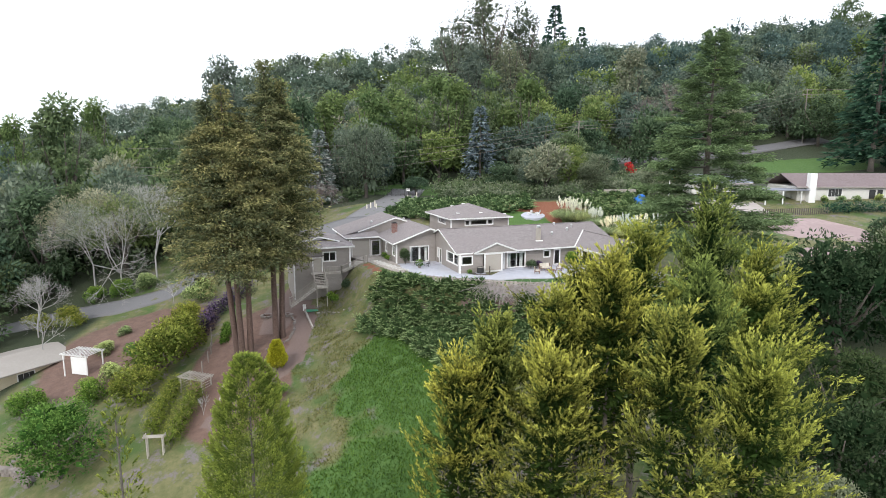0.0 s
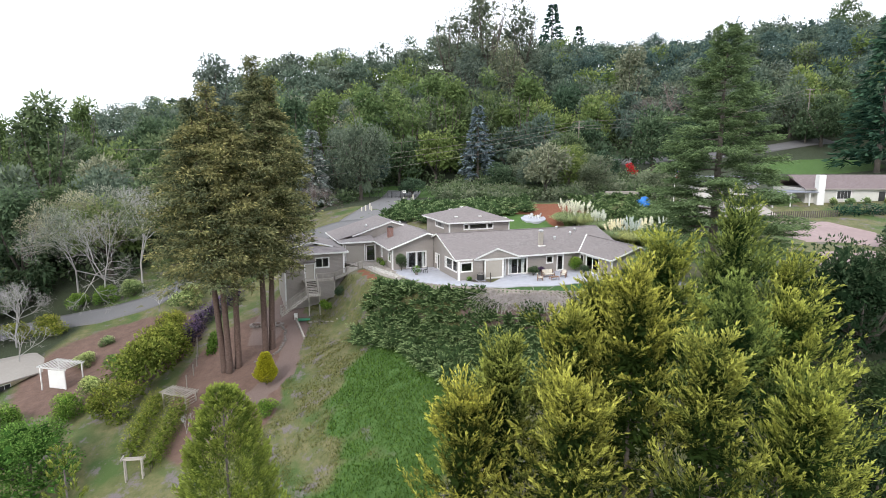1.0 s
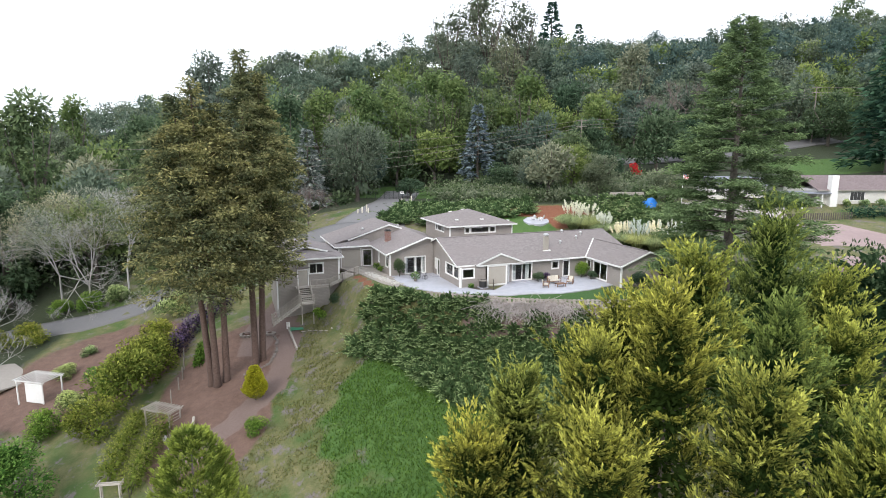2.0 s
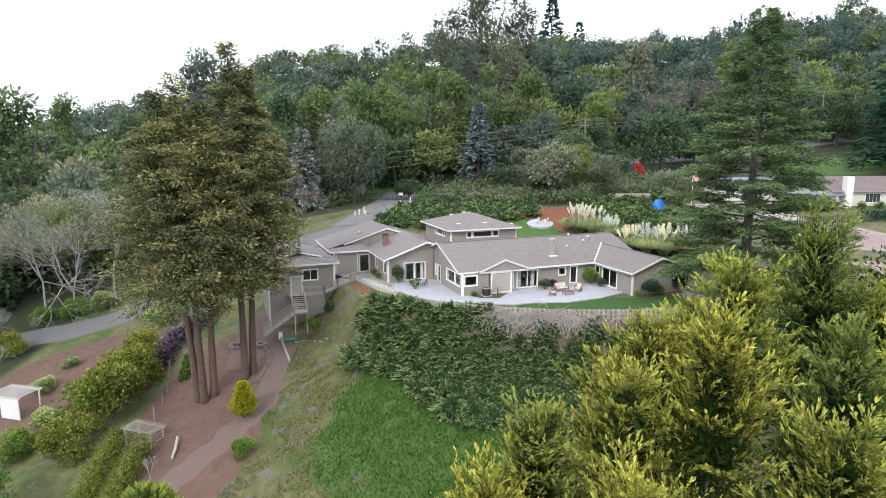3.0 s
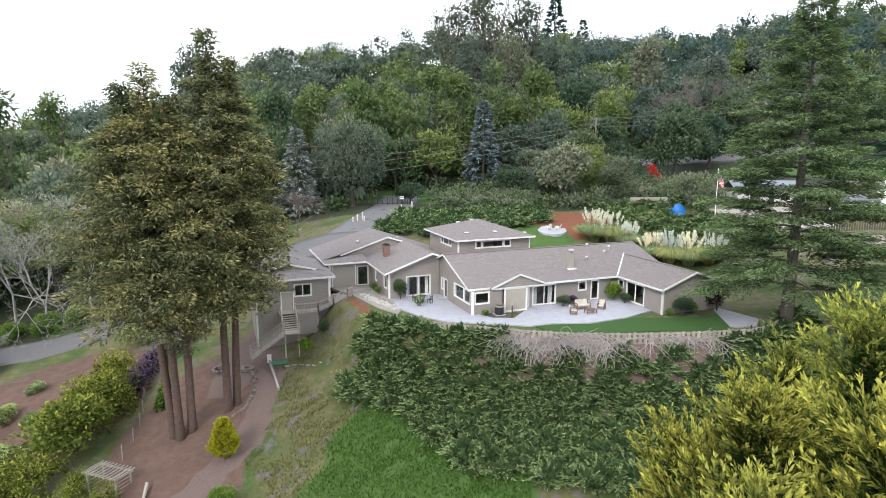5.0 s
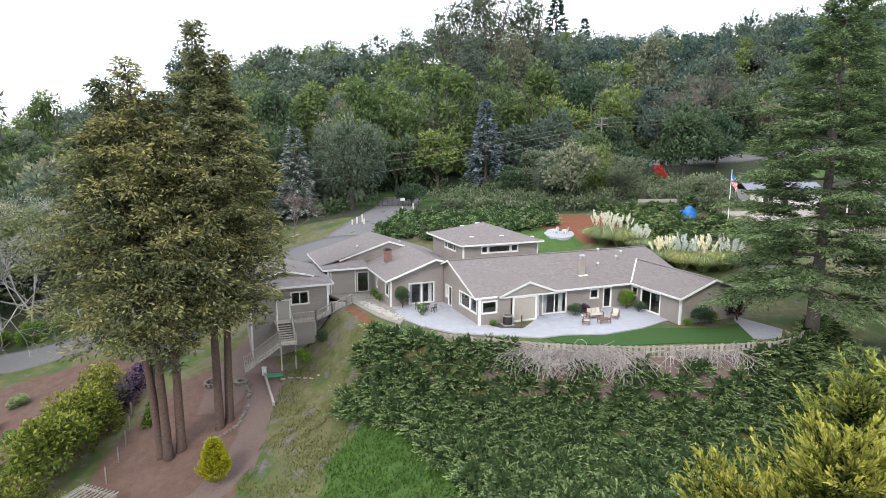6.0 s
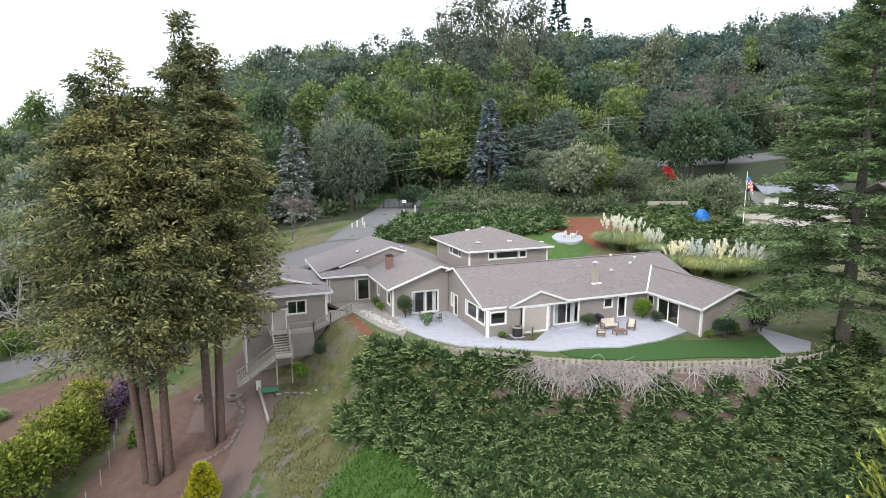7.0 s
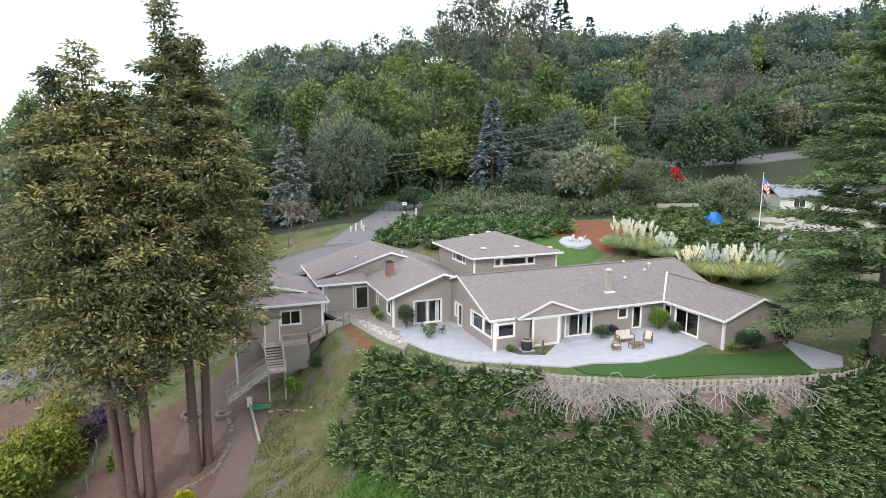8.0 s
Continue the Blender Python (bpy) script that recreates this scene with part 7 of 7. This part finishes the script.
def pampas(x, y, s, seed, label):
    t = thing("pampas_grass", pose(x, y, gz(x, y) - 0.1), label, "grass", "pampas grass clumps")
    rng = np.random.default_rng(seed)
    lv = Leaves()
    n = 1800
    a = rng.uniform(0, math.tau, n)
    out = np.stack([np.cos(a), np.sin(a), np.zeros(n)], axis=1)
    reach = rng.uniform(0.2, 1, n) ** 0.6
    p0 = out * (0.3 * s * rng.uniform(0, 1, n))[:, None]
    d1 = out * (0.5 * reach)[:, None] + np.array([0, 0, 1.0])
    L1 = rng.uniform(0.8, 1.45, n) * s
    p1 = p0 + unit(d1) * L1[:, None]
    lv.blades(p0, d1, L1 * 1.1, 0.06, 0.2 + 0.4 * rng.uniform(0, 1, n), rng)
    d2 = out * (0.9 * reach + 0.3)[:, None] + np.array([0, 0, -0.35])
    lv.blades(p1, d2, L1 * 0.8, 0.05, 0.5 + 0.5 * rng.uniform(0, 1, n), rng)
    part("blades", lv.mesh("blades"), "pampas", t)
    pl = Leaves()
    m = 26
    a = rng.uniform(0, math.tau, m)
    for i in range(m):
        o = np.array([math.cos(a[i]), math.sin(a[i]), 0]) * rng.uniform(0.05, 0.9) * s
        top = o * 1.25 + np.array([0, 0, s * rng.uniform(1.2, 2.0)])
        sticks(pl, [o * 0.3], [top], 0.02, 0.012)
        k = 44
        f = rng.uniform(0, 1, k)
        ax = unit((top - o * 0.3)[None])[0]
        pl.blades(top + ax * (f * 0.9)[:, None] + rng.normal(scale=0.07, size=(k, 3)), ax + rng.normal(scale=0.28, size=(k, 3)), 0.3, 0.085, 0.5, rng)
    part("plumes", pl.mesh("plumes"), "plume", t)


for i, (x, y, s) in enumerate(((19.8, 107.6, 1.75), (22.0, 107.0, 1.7), (24.2, 105.4, 1.3), (28.6, 100.2, 1.6), (31.0, 99.4, 1.7), (33.4, 98.6, 1.6), (26.4, 101.5, 1.3))):
    pampas(x, y, 1.18 * s, 700 + i, "large pampas grass clump with cream plumes")

# entrance gate, sign, bollards
eg = thing("entrance_gate", pose(0, 0, 0), "black metal driveway gate and fence", "gate")
for i in range(12):
    x = -20 + i * 1.0
    z = gz(x, 135.5)
    part("post", box(bmesh.new(), x - 0.04, 135.46, z - 0.2, x + 0.04, 135.54, z + (2.0 if i % 3 == 0 else 1.6)), "black", eg)
for i in range(11):
    x = -20 + i * 1.0
    z = gz(x + 0.5, 135.5)
    for h in (0.25, 1.5):
        part("rail", box(bmesh.new(), x, 135.48, z + h, x + 1.0, 135.52, z + h + 0.05), "black", eg)
    for k in range(1, 5):
        part("bar", box(bmesh.new(), x + k * 0.2 - 0.01, 135.49, z + 0.1, x + k * 0.2 + 0.01, 135.51, z + 1.55), "black", eg)
sg = thing("sign", pose(-12.1, 135.2, gz(-12.1, 135.2)), "small white sign on a post beside the gate", "sign")
part("post", box(bmesh.new(), -0.04, 0, -0.2, 0.04, 0.06, 1.4), "black", sg)
part("plate", box(bmesh.new(), -0.4, -0.05, 1.2, 0.4, -0.01, 1.75), "white", sg)
part("bar", box(bmesh.new(), -0.28, -0.06, 1.5, 0.28, -0.052, 1.58), "black", sg)
for x, y, h in ((-17.9, 116.5, 1.1), (-17.2, 117.5, 1.3), (-16.7, 116.2, 0.9), (-18.6, 116.0, 0.8), (-9.6, 128.5, 1.5), (-11.5, 127.5, 1.0)):
    bl = thing("bollard", pose(x, y, gz(x, y)), "short pale cream bollard beside the drive", "bollard", "bollards beside the drive")
    bm = bmesh.new()
    bmesh.ops.create_cone(bm, cap_ends=True, segments=14, radius1=0.13, radius2=0.13, depth=h, matrix=pose(0, 0, h / 2 - 0.05))
    bmesh.ops.create_uvsphere(bm, u_segments=14, v_segments=7, radius=0.13, matrix=pose(0, 0, h - 0.05))
    part("shaft", bm, "cushion", bl)

# ---- power line ----
POLES = [(29.9, 153.5, 23.6), (101.5, 181.6, 34.0)]
for x, y, top in POLES:
    pl = thing("utility_pole", pose(x, y, gz(x, y)), "weathered wooden utility pole with a cross-arm", "utility pole", "utility poles")
    h = top - gz(x, y)
    bm = bmesh.new()
    tube(bm, [(0, 0, -0.5), (0, 0, h)], [0.2, 0.14], 10)
    part("shaft", bm, "pole", pl)
    for dz in (0.3, 1.6):
        part("cross_arm", box(bmesh.new(), -1.3, -0.08, h - dz - 0.1, 1.3, 0.06, h - dz + 0.06), "pole", pl)
    for dx in (-1.2, -0.5, 0.5, 1.2):
        bm = bmesh.new()
        bmesh.ops.create_cone(bm, cap_ends=True, segments=8, radius1=0.06, radius2=0.04, depth=0.22, matrix=pose(dx, 0, h - 0.14))
        part("insulator", bm, "black", pl)


def cable(a, b, sag, r=0.03):
    a, b = Vector(a), Vector(b)
    pts = [a.lerp(b, i / 24) - Vector((0, 0, sag * 4 * (i / 24) * (1 - i / 24))) for i in range(25)]
    bm = bmesh.new()
    tube(bm, pts, [r] * 25, 4)
    tagged(part("power_cable", bm, "pole"), "thin sagging overhead power cable", "cable", "overhead cables")


for k, (z0, z1) in enumerate(((25.1, 16.5), (24.2, 12.8), (23.4, 11.2), (22.0, 8.8))):
    cable((29.9, 153.5 - k * 0.3, z0 - 1.7), (-64, 112 - k * 0.4, z1), 2.2)
for k, (z0, z1) in enumerate(((25.1, 33.8), (24.0, 32.4), (23.2, 31.5))):
    cable((29.9, 153.5, z0 - 1.7), (101.5, 181.6, z1), 1.8)
    cable((101.5, 181.6, z1), (190, 205, z1 + 9), 2.0)

# ---- neighbours ----
def simple_house(name, m, w, d, h, rise, wall, roof, label, windows, doors=()):
    """A long low house: walls, gabled roof, white-framed windows, dark doors."""
    t = thing(name, m, label, "house")
    part("wall", box(bmesh.new(), 0, 0, -6, w, d, h), wall, t)
    for y0, y1, z0, z1 in ((-0.6, d / 2, h - 0.05, h + rise), (d + 0.6, d / 2, h - 0.05, h + rise)):
        bm = bmesh.new()
        slab(bm, [(-0.5, y0, z0), (w + 0.5, y0, z0), (w + 0.5, y1, z1), (-0.5, y1, z1)], 0.18)
        part("roof", bm, roof, t)
    part("gutter", box(bmesh.new(), -0.5, -0.7, h - 0.2, w + 0.5, -0.6, h - 0.02), "soffit", t)
    for x0, x1, z0, z1 in windows:
        wd = part("window", box(bmesh.new(), x0 - 0.1, -0.05, z0 - 0.1, x1 + 0.1, 0.02, z1 + 0.1), "white", t)
        n = max(1, round((x1 - x0) / 0.7))
        for i in range(n):
            part("pane", box(bmesh.new(), x0 + (x1 - x0) * i / n + 0.03, -0.07, z0, x0 + (x1 - x0) * (i + 1) / n - 0.03, -0.052, z1), "black", wd)
    for x0, x1 in doors:
        part("door", box(bmesh.new(), x0, -0.05, 0, x1, 0.02, 2.1), "black", t)
    return t


NX, NY = 64.0, 113.5
nh = simple_house("neighbour_house", pose(NX, NY, gz(70, 113) + 0.1, 0, 0, 4), 36, 10, 2.7, 2.3, "white_wall", "nroof", "long white single-storey house with a brown shingled roof", [(6.0, 8.6, 0.8, 2.2), (21, 23, 0.9, 2.1)], [(14.0, 15.2), (15.6, 16.6)])
part("chimney", box(bmesh.new(), 1.6, -1.1, -1, 2.9, 0.0, 5.2, 0.03), "white", nh, "white-painted chimney")
part("porch_roof", box(bmesh.new(), -7, -1.5, 2.0, 1.5, 4, 2.2), "blue_roof", nh)
for x in (-6.8, -3.5, 0):
    part("porch_post", box(bmesh.new(), x - 0.08, -1.4, -1, x + 0.08, -1.24, 2.0), "white", nh)
simple_house("neighbour_cottage", pose(46.5, 119.5, gz(50, 119) + 0.1, 0, 0, -6), 11, 7, 2.5, 1.5, "white_wall", "blue_roof", "small white cottage with a blue-grey roof", [(2.0, 3.6, 0.9, 2.0), (7.0, 8.4, 0.9, 2.0)], [(5.0, 5.9)])
simple_house("neighbour_house", pose(-61, 63, gz(-58, 66) - 0.3, 0, 0, 62), 15, 9, 2.6, 1.0, "cream", "soffit", "cream-coloured house with a low pale roof", [(3, 5, 0.9, 2.0), (8, 10, 0.9, 2.0)])
simple_house("white_house", pose(-43, 139, gz(-38, 139) + 2.5, 0, 0, -5), 12, 8, 3.0, 1.2, "white_wall", "metal", "pale house with a light roof behind the trees", [(4, 6, 1.0, 2.2), (8, 10, 1.0, 2.2)])
simple_house("hilltop_house", pose(84, 322, gz(88, 322) + 4.5, 0, 0, 0), 16, 9, 4, 2.0, "white_wall", "nroof", "pale house on the crest of the hill", [(3, 6, 1.0, 2.6), (9, 12, 1.0, 2.6)])
bm = bmesh.new()
slab(bm, [(x, y, gz(x, y) + 0.25) for x, y in ((50, 84), (64, 86), (66, 97), (62, 103), (52, 103))], 0.5)
tagged(part("neighbour_yard", bm, "yard"), "pinkish paved yard below the neighbour's house", "yard", kind="structure")
bm = bmesh.new()
slab(bm, [(x, y, gz(x, y) + 0.2) for x, y in ((39, 106), (56, 107), (56, 117), (40, 116))], 0.5)
tagged(part("neighbour_patio", bm, "flag"), "pale paved patio beside the cottage", "patio", kind="structure")
row("neighbour_hedge", [(66, 107.5), (80, 108.5), (100, 109.5)], 1.1, "darkconifer", "clipped dark hedge in front of the white house", 75, 0.8, 110, 0.3, 1.0)
nf = thing("neighbour_fence", pose(0, 0, 0), "dark wooden picket fence in front of the white house", "fence")
for i, (x, y, a) in enumerate(along([(54, 105.5), (66, 106.8)], 0.4)):
    part("picket", box(bmesh.new(), x - 0.1, y - 0.02, gz(x, y) - 0.1, x + 0.1, y + 0.02, gz(x, y) + 1.2), "bark", nf)
for i, (x, y) in enumerate(((68.5, 112.4), (71.5, 112.3), (74.5, 112.6), (79, 113), (82, 113.2))):
    bush(0, 0, 0.8, 1.3, "juniper", "rounded clipped shrub against the white house", 800 + i, 400, 0.3, 0, "shrub", (x, y, gz(x, y)))
fp = thing("flagpole", pose(38.9, 110.3, gz(38.9, 110.3)), "white flagpole with a hanging striped flag", "flagpole")
bm = bmesh.new()
tube(bm, [(0, 0, -0.3), (0, 0, 8.2)], [0.07, 0.04], 8)
part("pole", bm, "white", fp)
V, F = [], []
for i in range(9):
    for k in range(8):
        V.append((0.06 + i * 0.1 + 0.02 * k, 0.1 * math.sin(i * 1.3 + k * 0.2), 7.6 - k * 0.24 - i * 0.13))
for i in range(8):
    for k in range(7):
        F.append((i * 8 + k, i * 8 + k + 1, (i + 1) * 8 + k + 1, (i + 1) * 8 + k))
flag_me = fast_mesh("flag", V, F)
for key in ("red", "white", "blue"):
    flag_me.materials.append(M[key])
for i, poly in enumerate(flag_me.polygons):
    poly.material_index = 2 if (i // 7 < 4 and i % 7 < 3) else (0 if i % 2 == 0 else 1)
part("flag", flag_me, None, fp)
# tarpaulin over a low heap, pale wall, red maple
def heap(name, x, y, r, h, mat, label, category, seed):
    rng = np.random.default_rng(seed)
    bm = bmesh.new()
    bmesh.ops.create_icosphere(bm, subdivisions=3, radius=1)
    for v in bm.verts:
        k = 1 + 0.25 * noise.noise(v.co * 1.8 + Vector((seed, 0, 0)))
        v.co = Vector((v.co.x * r * k, v.co.y * r * k, max(v.co.z, -0.2) * h * k))
    ob = tagged(part(name, bm, mat, smooth=True), label, category)
    ob.matrix_world = pose(x, y, gz(x, y))
    return ob


heap("tarpaulin", 35.9, 118.0, 1.5, 1.6, "blue", "bright blue tarpaulin over a low heap", "tarpaulin", 3)
bm = bmesh.new()
slab(bm, [(31.5, 129.8, gz(33, 130) + 0.6), (38, 128.5, gz(37, 129) + 0.6), (38, 128.9, gz(37, 129) + 0.6), (31.5, 130.2, gz(33, 130) + 0.6)], 1.4)
tagged(part("garden_wall", bm, "flag"), "low pale stone garden wall beyond the shrubs", "wall", kind="structure")
rm = thing("red_maple", pose(43.5, 154, gz(43.5, 154)), "small tree with bright red leaves by the road", "tree")
bm = bmesh.new()
tube(bm, [(0, 0, -0.2), (0, 0, 1.8)], [0.08, 0.04], 6)
part("trunk", bm, "bark", rm)
lv = Leaves()
rng = np.random.default_rng(4)
for c in ((0, 0, 1.6), (0.7, 0, 1.0), (-0.3, 0.2, 2.6)):
    clump(lv, c, 0.85, 90, 0.5, 0.3, rng, 0.8)
part("crown", lv.mesh("crown"), "red", rm)


# ---- grass on the slope ----
def tufts(name, mat, seed, count, inside, length, label):
    rng = np.random.default_rng(seed)
    lv = Leaves()
    xy = inside(rng, count)
    z = ground_height(xy[:, 0], xy[:, 1])
    P = np.column_stack([xy, z - 0.02])
    D = rng.normal(scale=0.5, size=(len(P), 3)) + np.array([0, 0, 1.0])
    lv.blades(P, D, length * rng.uniform(0.5, 1.4, len(P)), length * 0.3, rng.uniform(0, 1, len(P)), rng)
    tagged(part(name, lv.mesh(name), mat), label, "grass", kind="stuff")


def on_slope(rng, n):
    xy = np.column_stack([rng.uniform(-20, 1, n), rng.uniform(46, 84, n)])
    z = zones(xy[:, 0], xy[:, 1])
    patch = np.sin(xy[:, 0] * 0.9 + 1.3 * np.sin(xy[:, 1] * 0.5)) * np.sin(xy[:, 1] * 0.7)
    keep = (z["dirt"] < 0.4) & (z["path"] < 0.4) & (z["lawn"] < 0.4) & (xy[:, 1] < terrace_edge(xy[:, 0]) - 0.3) & (patch + rng.normal(scale=0.3, size=n) > -0.2)
    return xy[keep]


def on_lawn(rng, n):
    xy = np.column_stack([rng.uniform(-14, 4, n), rng.uniform(34, 71, n)])
    z = zones(xy[:, 0], xy[:, 1])
    return xy[z["lawn"] + rng.normal(scale=0.1, size=n) > 0.45]


tufts("wild_grass", "drygrass", 91, 60000, on_slope, 0.2, "tufts of wild yellow-green grass on the slope")
tufts("meadow_grass", "grass", 92, 45000, on_lawn, 0.26, "lush green grass on the slope")
